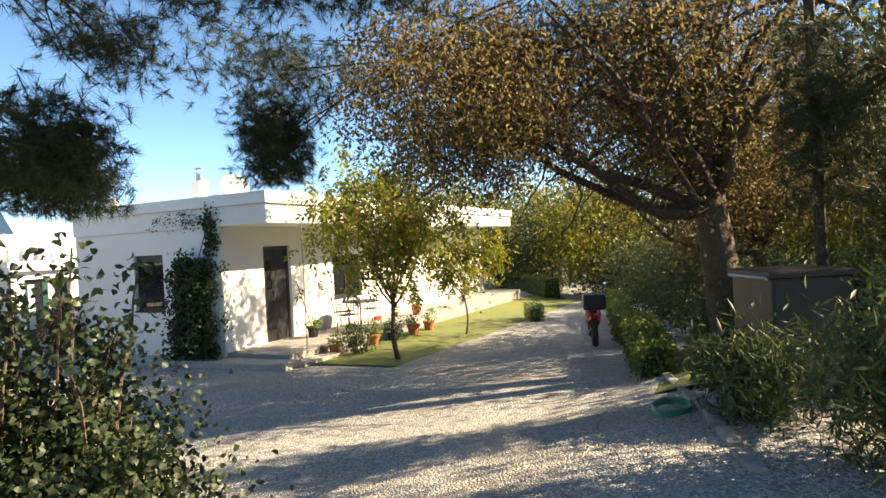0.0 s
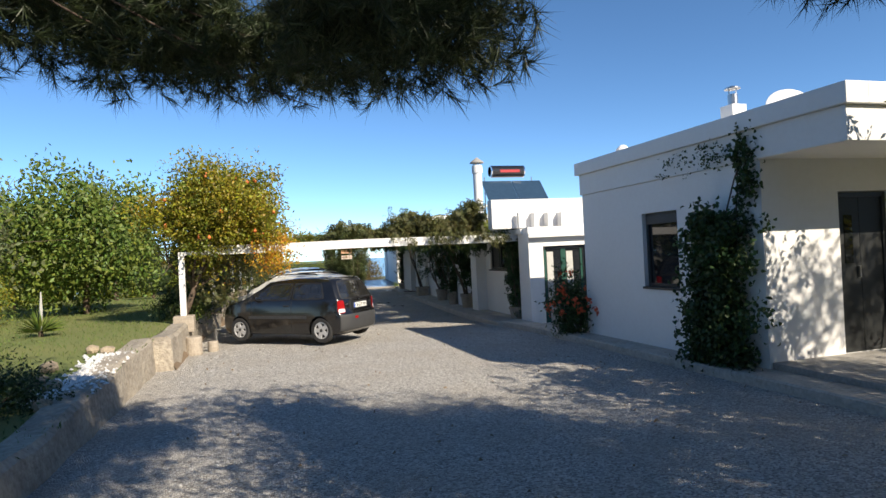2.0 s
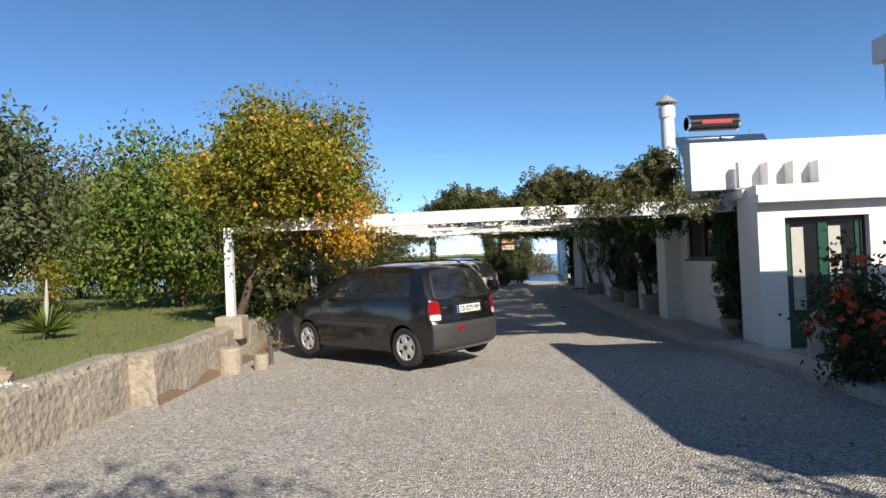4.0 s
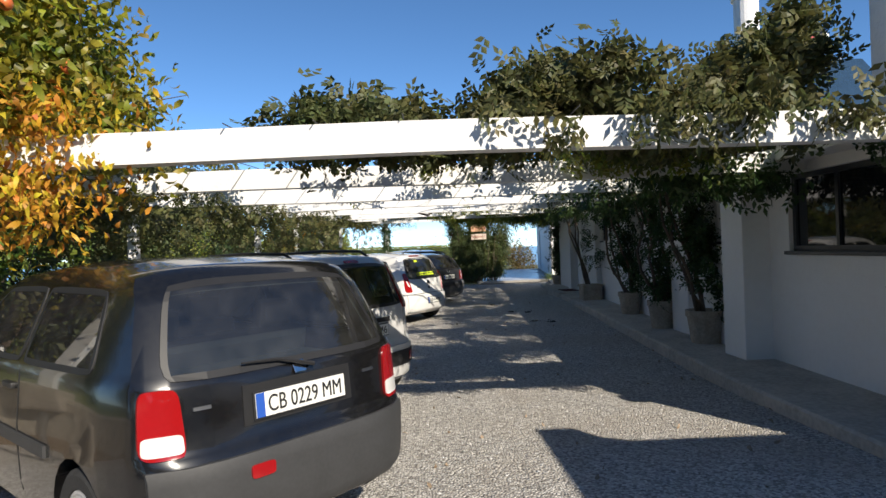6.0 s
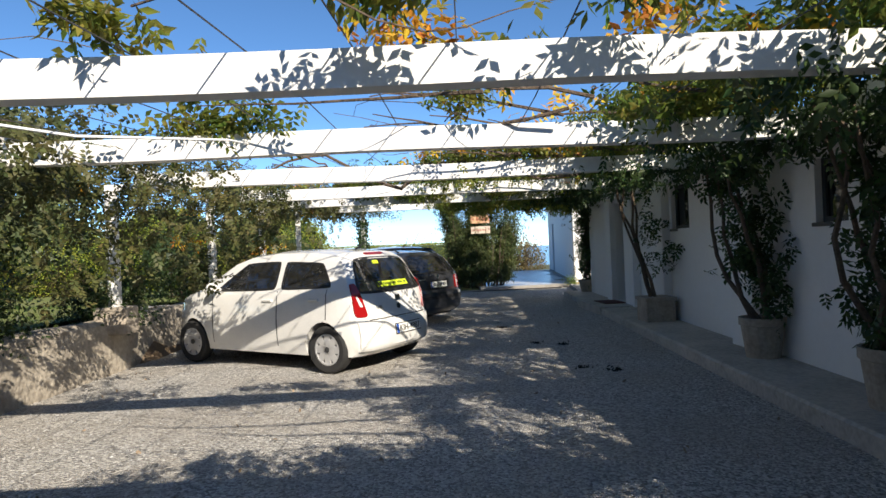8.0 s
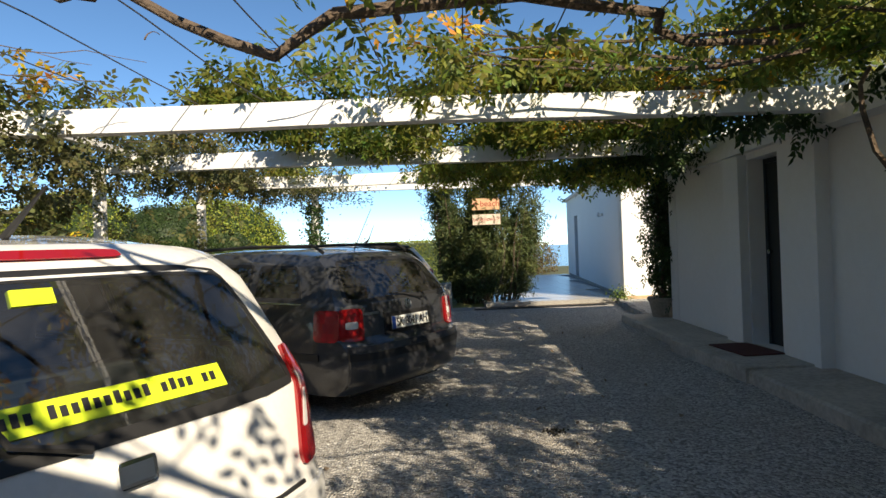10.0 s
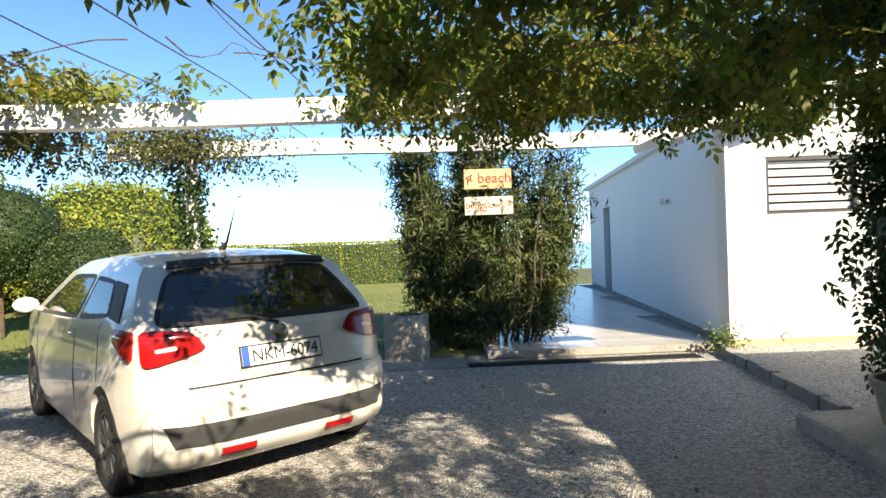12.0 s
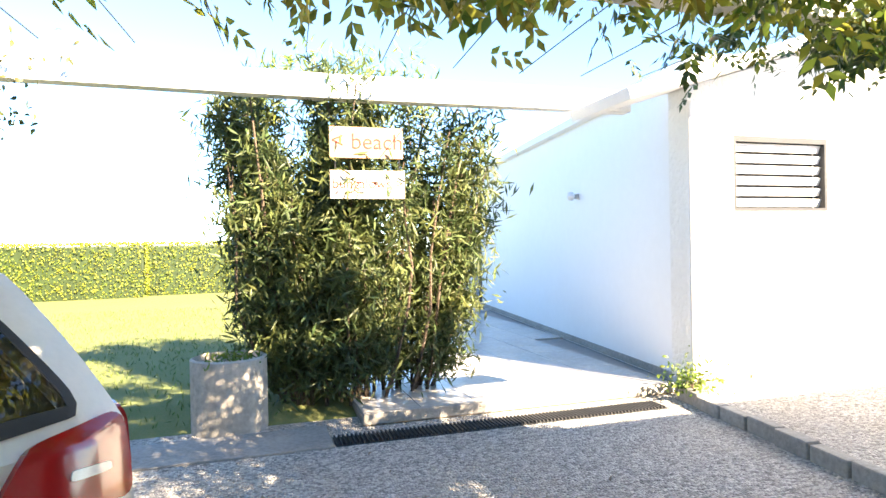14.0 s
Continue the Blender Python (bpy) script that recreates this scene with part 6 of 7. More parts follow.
# outer edge
def outer():
    y = rng.uniform(15.3, 33.0)
    return rng.uniform(-0.3, 1.5) + 0.062 * max(0, y - 17), y, (rng.uniform(1.9, 2.45) if rng.uniform() < 0.6 or y > 30 else rng.uniform(0.9, 1.95)) + beam_z(y) - 1.975
sprays("outer_foliage", clumps(420, 20, (0.17, 0.19, 0.11), outer) + shift, 0.13, 0.06, 0.035, M["vine_olive"], vine, droop=0.5)
sprays("autumn_foliage", clumps(70, 10, (0.16, 0.13, 0.06), lambda: (vine_place(3.9, 6.9, 2.2, 2.5, 18.0)() if rng.uniform() < 0.7 else outer())) + shift, 0.16, 0.075, 0.033, M["yellow_leaf"], vine, droop=0.5)
bm = bmesh.new()
for k in range(46):
    y = rng.uniform(17.2, 31.5)
    x0 = rng.uniform(4.5, 7.2) + 0.062 * max(0, y - 17)
    limb(bm, Vector((x0, y, beam_z(y) + 0.25)) + Vector(shift), Vector((x0 - rng.uniform(0.8, 2.4), y + rng.uniform(-0.9, 0.9), beam_z(y) + 0.3 + rng.uniform(-0.05, 0.2))) + Vector(shift), 0.016, 0.005, 0.07, 5, 6)
for k in range(60):
    y = rng.uniform(17.0, 32)
    x0 = rng.uniform(0.6, 4.5) + 0.062 * max(0, y - 17)
    limb(bm, Vector((x0, y, beam_z(y) + 0.22)) + Vector(shift), Vector((x0 + rng.uniform(-1.2, 1.2), y + rng.uniform(-0.8, 0.8), beam_z(y) + 0.22 + rng.uniform(0, 0.2))) + Vector(shift), 0.005, 0.002, 0.12, 4, 6)
tagged(part("branch_tangle", bm, M["bark"], vine), kind="stuff")
bm = bmesh.new()
for a, b, r0 in (((4.3, 25.0, 2.36), (2.35, 24.6, 2.42), 0.05), ((4.3, 25.0, 2.36), (6.6, 25.4, 2.3), 0.055), ((3.3, 24.85, 2.4), (2.6, 24.3, 2.62), 0.03), ((3.2, 24.8, 2.4), (2.3, 24.95, 2.56), 0.028), ((4.6, 25.1, 2.35), (4.4, 24.6, 2.75), 0.03)):
    limb(bm, Vector(a) + Vector(shift), Vector(b) + Vector(shift), r0 * 0.6, r0 * 0.3, 0.16, 7, 9)
part("cut_bough", bm, M["bark"], vine, "bare sawn grey bough")

# potted climbers along the wing
def potted(x, y, w, h, top, n, square, label, lean=0.36):
    t = thing("potted_climber", x, y, 0.118, label, "potted plant", 0, "pots along the wing")
    if square:
        bm = b_box(-w / 2, -w / 2, 0, w / 2, w / 2, h, 0.02)
        p = part("pot", bm, M["pot"], t)
        part("rim", b_box(-w / 2 - 0.02, -w / 2 - 0.02, h - 0.05, w / 2 + 0.02, w / 2 + 0.02, h + 0.002, 0.008), M["pot"], p)
    else:
        p = part("pot", b_lathe([(w * 0.36, 0), (w * 0.46, h * 0.8), (w * 0.5, h * 0.82), (w * 0.5, h), (w * 0.44, h), (w * 0.42, h - 0.06), (0.02, h - 0.06)], 22), M["pot"], t, smooth=False)
    for k in range(4):
        bm = bmesh.new()
        limb(bm, (rng.uniform(-0.08, 0.08), rng.uniform(-0.08, 0.08), h - 0.08), (-lean + rng.uniform(-0.1, 0.15), rng.uniform(-0.1, 0.3) * (lean > 0.1), top), 0.026, 0.012, 0.12, 6, 7)
        part("stem", bm, M["bark"], t)
    def pl():
        f = rng.uniform(0, 1)
        return rng.normal(0.06 - lean * f * f, 0.09), rng.normal(0.1 * f, 0.13 + 0.08 * f), h + (top - h) * f ** 0.85
    sprays("foliage", clumps(n // 60, 12, (0.08, 0.09, 0.09), pl), 0.15, 0.07, 0.032, M["vine_dark"], t, droop=0.9)


for x, y, w, h, n, sq in ((7.42, 19.1, 0.46, 0.42, 3000, False), (7.42, 20.5, 0.42, 0.42, 2400, False), (7.58, 22.4, 0.42, 0.40, 2400, False), (7.66, 25.4, 0.42, 0.36, 500, True), (8.18, 31.1, 0.5, 0.3, 7000, False), (7.4, 15.4, 0.4, 0.3, 6500, False)):
    potted(x, y, w, h, 2.1, n, sq, "pale clay pot with a climbing vine against the wing", 0.0 if y > 30 or y < 16 else 0.36)

# climber on the house corner and the rambling one above it
cl = thing("wall_climber", 7.2, 8.45, 0.15, "dense dark green climber on the house corner", "climber")
def wall_green():
    f = rng.uniform(0, 1)
    yy = -0.22 + rng.normal(0, 0.28) * (1.05 - 0.45 * f)
    return -0.12 - abs(rng.normal(0, 0.10)), yy, f ** 1.1 * 1.9
leaves("foliage", clumps(330, 34, (0.06, 0.08, 0.09), wall_green), 0.075, 0.05, M["vine_dark"], cl, droop=0.5)
leaves("upper_foliage", clumps(40, 16, (0.05, 0.06, 0.08), lambda: (-0.05, -0.66 + rng.normal(0, 0.09), rng.uniform(1.7, 2.95))), 0.065, 0.045, M["vine_dark"], cl, droop=0.4)
leaves("top_foliage", clumps(16, 14, (0.03, 0.10, 0.05), lambda: (-0.06, rng.uniform(-0.5, 0.9), rng.uniform(2.55, 2.9))), 0.045, 0.03, M["vine_dark"], cl, droop=0.3)
for k in range(5):
    bm = bmesh.new()
    limb(bm, (-0.03, rng.uniform(-0.2, 0.2), 0), (-0.03, -0.62 + rng.uniform(-0.08, 0.1), 2.7), 0.018, 0.008, 0.06, 5, 7)
    part("stem", bm, M["bark"], cl)

# red-flowering shrub by the court
rs = bush("flowering_shrub", 7.05, 12.0, 0.12, "green shrub with red trumpet flowers by the court", (0.33, 0.36, 0.62), 3400, "bush_leaf", 0.075, 0.035, "shrub")
c = crown_places(190, (-0.05, -0.05, 0.72), (0.42, 0.44, 0.5), 0.95, 0.035, 9)
leaves("blossom", c, 0.075, 0.06, M["flower"], rs, droop=0.2)
jar = thing("tall_bin", 7.35, 13.15, 0.1, "round pale grey bin with a domed lid", "bin")
part("body", b_lathe([(0.13, 0), (0.15, 0.02), (0.16, 0.45), (0.15, 0.47)], 20), M["kerb"], jar)
part("lid", b_lathe([(0.17, 0.46), (0.17, 0.49), (0.13, 0.57), (0.05, 0.62), (0.02, 0.63)], 20), M["concrete"], jar)

# oleander at the terrace and its sign
ole = thing("oleander_bush", 5.95, 35.25, 0.03, "tall dense oleander bush before the terrace", "bush")
tips = []
for k in range(64):
    a, rr = rng.uniform(0, 6.28), rng.uniform(0.1, 1.0) ** 0.5
    tip = Vector((1.22 * rr * math.cos(a), 0.75 * rr * math.sin(a), rng.uniform(1.9, 2.95) - 0.4 * rr))
    bm = bmesh.new()
    limb(bm, (0.65 * rr * math.cos(a), 0.35 * rr * math.sin(a), -0.05), tip, 0.016, 0.006, 0.08, 5, 5)
    tips.append(tip)
    part("stem", bm, M["bark"], ole)
def ole_place():
    tp = tips[rng.integers(len(tips))]
    f = rng.uniform(0.12, 1.03)
    return tp.x * (0.68 + 0.32 * f), tp.y * (0.6 + 0.4 * f), tp.z * f
cc = clumps(2100, 24, (0.10, 0.08, 0.07), ole_place)
cc[:, 2] = np.maximum(cc[:, 2], 0.1)
leaves("foliage", cc, 0.13, 0.021, M["oleander"], ole, droop=-0.35, far=True)
leaves("top_foliage", clumps(46, 16, (0.10, 0.08, 0.08), lambda: (rng.uniform(-0.7, 0.7), rng.uniform(-0.4, 0.4), rng.uniform(2.5, 2.95))), 0.12, 0.02, M["hedge_leaf"], ole, droop=-0.6)
sg = thing("wooden_sign", 5.93, 34.47, 0.03, "two hanging wooden boards with painted directions", "sign")
part("stake", b_tube([(0.05, 0.5, 0), (0.0, 0.45, 2.15)], [0.02, 0.018], 8), M["bark"], sg)
part("bracket", b_tube([(0.0, 0.45, 2.12), (0.0, 0.01, 2.12)], [0.012, 0.012], 6), M["bark"], sg)
bd1 = part("upper_board", b_box(-0.28, 0, 1.96, 0.27, 0.018, 2.19, 0.006), M["sign_wood"], sg, "orange painted board reading beach")
letters("< beach", 0.17, M["sign_ink"], bd1, pose(0, -0.002, 2.08, 90, 0, 0))
bd2 = part("lower_board", b_box(-0.28, 0, 1.66, 0.28, 0.018, 1.87, 0.006), M["sign_pale"], sg, "pale board reading bungalows")
letters("bungalows >", 0.105, M["sign_ink"], bd2, pose(0, -0.002, 1.77, 90, 0, 0))
for xx in (-0.24, 0.24):
    part("cord", b_tube([(xx, 0.008, 1.87), (xx, 0.008, 1.965)], [0.006] * 2, 6), M["ink"], sg)
cp = thing("cylinder_planter", 4.92, 34.75, 0.02, "round grey concrete planter on the grass edge", "planter")
part("planter", b_lathe([(0.27, 0), (0.27, 0.52), (0.25, 0.53), (0.24, 0.48), (0.02, 0.46)], 30), M["kerb"], cp)
leaves("weed_tuft", clumps(14, 8, (0.08, 0.08, 0.03), lambda: (rng.uniform(-0.15, 0.15), rng.uniform(-0.15, 0.15), 0.5)), 0.08, 0.02, M["hedge_leaf"], cp, droop=-0.6)
wd_ = bush("weed", 8.5, 34.15, 0.1, "small weed growing at the wall's foot", (0.12, 0.08, 0.09), 260, "hedge_leaf", 0.05, 0.025, "weed", 3)

# ---- pomegranate by the first beam ----
pg = tree("pomegranate_tree", -0.12, 15.6, 0.56, "pomegranate tree with red fruit and yellowing leaves", 0.9, 0.07, (0.98, -0.15, 2.28), (1.35, 1.05, 1.0), 30000, "pom_leaf", 0.088, 0.04, boughs=12, clump=0.12, droop=0.2)
for k in range(26):
    d_ = Vector(rng.normal(size=3)).normalized()
    p = Vector((0.98, -0.2, 2.25)) + Vector((d_.x * 1.2, d_.y * 0.95 - 0.1, d_.z * 0.85))
    fr = part("fruit", b_lathe([(0.008, -0.036), (0.03, -0.022), (0.038, 0), (0.03, 0.024), (0.01, 0.034), (0.014, 0.048)], 10, m=Matrix.Translation(p)), M["fruit"], pg, smooth=True)
leaves("yellow_spray", clumps(64, 24, (0.11, 0.1, 0.1), lambda: (rng.normal(1.95, 0.22), rng.normal(-0.6, 0.22), rng.uniform(1.05, 1.75))), 0.07, 0.03, M["yellow_leaf"], pg, droop=0.7)
leaves("top_shoots", clumps(40, 14, (0.07, 0.07, 0.12), lambda: (rng.uniform(-0.1, 1.8), rng.uniform(-0.6, 0.4), rng.uniform(3.0, 3.5))), 0.06, 0.024, M["pom_leaf"], pg, droop=-0.4)
bush("clipped_shrub", 0.02, 16.6, 0.56, "round clipped green shrub behind the wall", (0.34, 0.34, 0.26), 2600, "hedge_leaf", 0.04, 0.025, "shrub", 4)
# dark ivy mass along the parking edge
for k, y in enumerate((16.6, 18.3, 20.2, 22.3, 24.5, 27.0)):
    bush("edge_shrub", -0.35 + 0.062 * (y - 15) + 0.1 * math.sin(k * 2.0), y, 0.45, "dense dark shrub along the parking edge", (0.5, 0.75, 0.42 + 0.1 * (k % 2)), 3600, "bush_leaf", 0.06, 0.035, "shrub", 6)
iv = thing("ivy_post", 2.48, 34.66, 0.02, "pergola post wrapped in dark ivy", "ivy")
leaves("foliage", clumps(150, 24, (0.07, 0.07, 0.07), lambda: (rng.normal(0, 0.07), rng.normal(0, 0.07), rng.uniform(0.0, 2.2))), 0.06, 0.045, M["vine_dark"], iv, droop=0.5)
leaves("top_foliage", clumps(120, 40, (0.18, 0.14, 0.1), lambda: (rng.normal(-0.2, 0.45), rng.normal(-0.1, 0.3), rng.uniform(2.3, 2.72))), 0.06, 0.03, M["vine_olive"], iv, droop=0.4)

# ---- garden on the lawn's side ----
random_spots = ((-3.0, 20.5), (-5.5, 17.0), (-8.5, 21), (-6.5, 26), (-11, 17), (-13, 24), (-9.5, 30), (-3.8, 28.0), (-15.5, 19.5), (-17, 27), (-13, 33))
for k, (x, y) in enumerate(random_spots):
    h = 1.0 + 0.35 * (k % 3)
    tree("garden_tree", x, y, lawn_z(x, y), "broad green garden tree at the lawn's edge", 0.9, 0.09, (0, 0, 1.35 + h * 0.75), (1.9, 1.8, 1.3 + 0.45 * h), 14000, "far_leaf" if k % 3 else "hedge_leaf", 0.15, 0.08, boughs=8, clump=0.24)
for k in range(16):
    x, y = -11 - 1.9 * k + rng.uniform(-1, 1), 36 - 0.9 * k + rng.uniform(-2, 2)
    tree("grove_tree", x, y, 0.4, "grey-green olive in the far grove", 1.8, 0.16, (0, 0, 3.5), (2.8, 2.6, 2.3 + 0.6 * (k % 2)), 6500, "olive_leaf", 0.2, 0.1, boughs=7, clump=0.34)
tree("young_citrus_tree", -4.0, 17.3, 0.58, "small yellow-green citrus tree on the lawn", 0.5, 0.03, (0, 0, 0.8), (0.35, 0.35, 0.35), 1500, "pom_leaf", 0.06, 0.03, boughs=5)
# low dark bed by the wall, with stones
bush("low_bed_shrub", -1.1, 8.6, lawn_z(-1.1, 8.6), "low dark green bed of shrubs by the wall", (0.75, 0.8, 0.16), 4200, "bush_leaf", 0.05, 0.025, "shrub", 8)
bush("low_bed_shrub", -2.2, 10.2, lawn_z(-2.2, 10.2), "low dark green bed of shrubs by the wall", (0.9, 0.8, 0.2), 4200, "bush_leaf", 0.05, 0.025, "shrub", 8)
tree("pine_shrub", -2.7, 12.4, 0.58, "small rounded pine shrub on the lawn", 0.35, 0.05, (0, 0, 0.75), (0.7, 0.7, 0.38), 6500, "hedge_leaf", 0.07, 0.008, boughs=7, clump=0.1, droop=-0.3)
yc = thing("yucca", -2.3, 14.6, 0.58, "spiky green yucca rosette on the lawn", "yucca")
n = 120
dd = rng.normal(size=(n, 3))
dd[:, 2] = np.abs(dd[:, 2]) * 0.8
dd /= np.linalg.norm(dd, axis=1, keepdims=True)
vv = np.empty((n, 4, 3))
sd = np.cross(dd, (0, 0, 1))
sd /= np.linalg.norm(sd, axis=1, keepdims=True)
vv[:, 0], vv[:, 2] = dd * 0.03 + (0, 0, 0.12), dd * 0.45 + (0, 0, 0.12)
vv[:, 1], vv[:, 3] = dd * 0.2 + sd * 0.017 + (0, 0, 0.12), dd * 0.2 - sd * 0.017 + (0, 0, 0.14)
ii = np.arange(n)[:, None] * 4
raw("foliage", vv.reshape(-1, 3), np.concatenate([ii + [0, 1, 2], ii + [0, 2, 3]], 0), M["hedge_leaf"], yc)
part("stalk", b_tube([(0, 0, 0), (0, 0, 0.15)], [0.05, 0.04], 8), M["bark"], yc)
part("flower_spike", b_tube([(0, 0, 0.15), (0.02, 0, 0.5), (0.03, 0, 0.85)], [0.012, 0.03, 0.01], 7), M["curtain"], yc)
n = 900
c = np.stack([rng.normal(-0.42, 0.13, n), rng.uniform(8.6, 11.2, n), np.zeros(n)], 1)
c[:, 2] = [lawn_z(a, b) + 0.02 for a, b in c[:, :2]]
d = np.array([[1, 0, 0], [0, 1, 0], [-1, 0, 0], [0, -1, 0], [0, 0, 1]])
v = c[:, None] + d[None] * rng.uniform(0.012, 0.04, (n, 1, 1)) * rng.uniform(0.6, 1.3, (n, 5, 1))
i = np.arange(n)[:, None] * 5
raw("white_pebbles", v.reshape(-1, 3), np.concatenate([i + [k, (k + 1) % 4, 4] for k in range(4)], 0), M["white_stone"], None, "white pebbles along the garden wall", "pebbles", "stuff")


def rock(x, y, z, r, label, material="rock", cat="rock", group=""):
    bm = bmesh.new()
    bmesh.ops.create_icosphere(bm, subdivisions=2, radius=r)
    for q in bm.verts:
        q.co *= 1 + 0.35 * noise.noise(q.co * 3 / r + Vector((x, y, 0)))
        q.co.z *= 0.75
    bm.transform(Matrix.Translation((x, y, z + r * 0.5)))
    return tagged(part("garden_rock", bm, M[material]), label, cat, group)


for x, y, r in ((-0.5, 11.3, 0.10), (-0.75, 11.6, 0.09), (-0.6, 9.3, 0.10), (-0.85, 9.8, 0.08), (-0.45, 8.5, 0.09), (-0.95, 10.4, 0.11)):
    rock(x, y, lawn_z(x, y), r, "tan rock among the white pebbles", group="rocks in the bed")
for x, y, r, h in ((0.30, 14.35, 0.155, 0.34), (0.62, 14.62, 0.1, 0.2)):
    s_ = thing("stone_bollard", x, y, ground_z(x, y), "weathered round stone stump before the wall", "stump", 0, "stumps by the wall")
    part("stump", b_lathe([(r * 0.96, -0.03), (r, 0.02), (r * 0.97, h - 0.02), (r * 0.9, h), (0.02, h + 0.004)], 18), M["pot"], s_)
pp = thing("pipe_stub", 0.66, 14.95, ground_z(0.6, 14.9), "short grey pipe stub at the wall", "pipe")
part("pipe", b_tube([(0, 0, 0), (0, 0, 0.28), (0.0, -0.03, 0.42)], [0.03, 0.03, 0.035], 10), M["metal"], pp)

# ---- porch things ----
def patio_chair(x, y, turn):
    t = thing("patio_chair", x, y, 0.32, "dark metal patio chair with a curved back", "chair", turn, "chairs round the porch table")
    for sx in (-0.17, 0.17):
        part("leg", b_tube([(sx, -0.17, 0), (sx, -0.17, 0.56), (sx, 0.16, 0.56)], [0.011] * 3, 6), M["dark_frame"], t)
        part("leg", b_tube([(sx, 0.18, 0), (sx, 0.16, 0.38), (sx, 0.24, 0.74)], [0.011] * 3, 6), M["dark_frame"], t)
    part("seat", b_box(-0.18, -0.18, 0.365, 0.18, 0.18, 0.385, 0.006), M["grey_plastic"], t)
    part("backrest", b_tube([(-0.17, 0.24, 0.74), (0, 0.28, 0.79), (0.17, 0.24, 0.74)], [0.011] * 3, 6), M["dark_frame"], t)
    for k in range(5):
        part("back_slat", b_tube([(-0.12 + 0.06 * k, 0.18, 0.39), (-0.12 + 0.06 * k, 0.26, 0.76)], [0.006] * 2, 5), M["dark_frame"], t)
for x, y, tr in ((10.0, 6.75, 160), (11.2, 6.9, -120), (10.6, 7.25, 10)):
    patio_chair(x, y, tr)
tb = thing("patio_table", 10.6, 6.8, 0.32, "round metal table on the porch", "table")
part("tabletop", b_lathe([(0.42, 0.60), (0.42, 0.62), (0.41, 0.625), (0.02, 0.625)], 26), M["grey_plastic"], tb)
for k in range(4):
    a = k * math.pi / 2 + 0.6
    part("leg", b_tube([(0.3 * math.cos(a), 0.3 * math.sin(a), 0), (0.2 * math.cos(a), 0.2 * math.sin(a), 0.6)], [0.012] * 2, 6), M["dark_frame"], tb)
for k, (x, y, r, mt) in enumerate(((8.35, 5.95, 0.12, "terracotta"), (8.9, 5.9, 0.10, "black"), (9.6, 5.85, 0.13, "terracotta"), (10.3, 5.8, 0.12, "black"), (11.2, 5.75, 0.15, "terracotta"), (12.0, 5.75, 0.14, "terracotta"), (9.2, 7.1, 0.13, "black"), (13.0, 6.6, 0.14, "terracotta"))):
    zz = 0.32 if y > 6.2 else ground_z(x, y)
    t = thing("flower_pot", x, y, zz, "terracotta flower pot with a small plant" if mt == "terracotta" else "dark plastic flower pot with a small plant", "flower pot", 0, "pots by the porch")
    part("pot", b_lathe([(r * 0.72, 0), (r * 0.95, r * 1.5), (r * 1.08, r * 1.52), (r * 1.08, r * 1.8), (r * 0.95, r * 1.8), (0.02, r * 1.6)], 18), M[mt], t)
    leaves("foliage", clumps(14, 14, (0.05, 0.05, 0.06), lambda: (rng.normal(0, r * 0.8), rng.normal(0, r * 0.8), r * 1.9 + abs(rng.normal(0, 0.12)))), 0.06, 0.03, M["hedge_leaf"], t, droop=-0.2)
bush("rose_bush", 8.6, 5.55, ground_z(8.6, 5.5), "sparse rose bush in the bed before the porch", (0.35, 0.25, 0.32), 900, "bush_leaf", 0.045, 0.03, "bush", 6)
for x, tr in ((9.3, 12), (11.9, -10)):
    br = thing("broom", x, 7.52, 0.32, "broom leaning on the porch wall", "broom")
    part("stick", b_tube([(0, -0.35, 0.1), (0.02, 0.06, 1.2)], [0.012] * 2, 7), M["wood"], br)
    part("head", b_box(-0.1, -0.4, 0, 0.1, -0.32, 0.1, 0.01), M["red"], br)
pt = tree("porch_tree", 8.07, 4.39, ground_z(8.07, 4.39), "young broad-leaved tree with yellow-green leaves before the porch", 1.25, 0.05, (-0.05, 0.15, 2.4), (1.2, 1.1, 1.1), 1200, "walnut_leaf", 0.12, 0.055, boughs=11, clump=0.17, droop=0.7)
sprays("leaf_sprays", crown_places(1000, (-0.05, 0.15, 2.4), (1.25, 1.15, 1.15), 0.3, 0.24, 10), 0.26, 0.115, 0.05, M["walnut_leaf"], pt, droop=0.9)
yt = tree("young_tree", 11.5, 4.6, ground_z(11.5, 4.6), "thin young tree with bright yellow-green leaves", 1.0, 0.025, (0.1, 0, 1.7), (0.9, 0.8, 0.75), 500, "pom_leaf", 0.11, 0.05, boughs=6, clump=0.17, droop=0.6)
sprays("leaf_sprays", crown_places(420, (0.1, 0, 1.7), (0.9, 0.8, 0.75), 0.3, 0.16, 12), 0.24, 0.11, 0.048, M["pom_leaf"], yt, droop=0.9)
tagged(part("lawn_porch", b_sheet(7.4, 22, 20, 3.9, 6.1, 8, lambda x, y: ground_z(x, y) + 0.03 - 0.15 * max(0, 4.3 - y)), M["lawn"]), "strip of grass before the porch", "lawn", kind="structure")

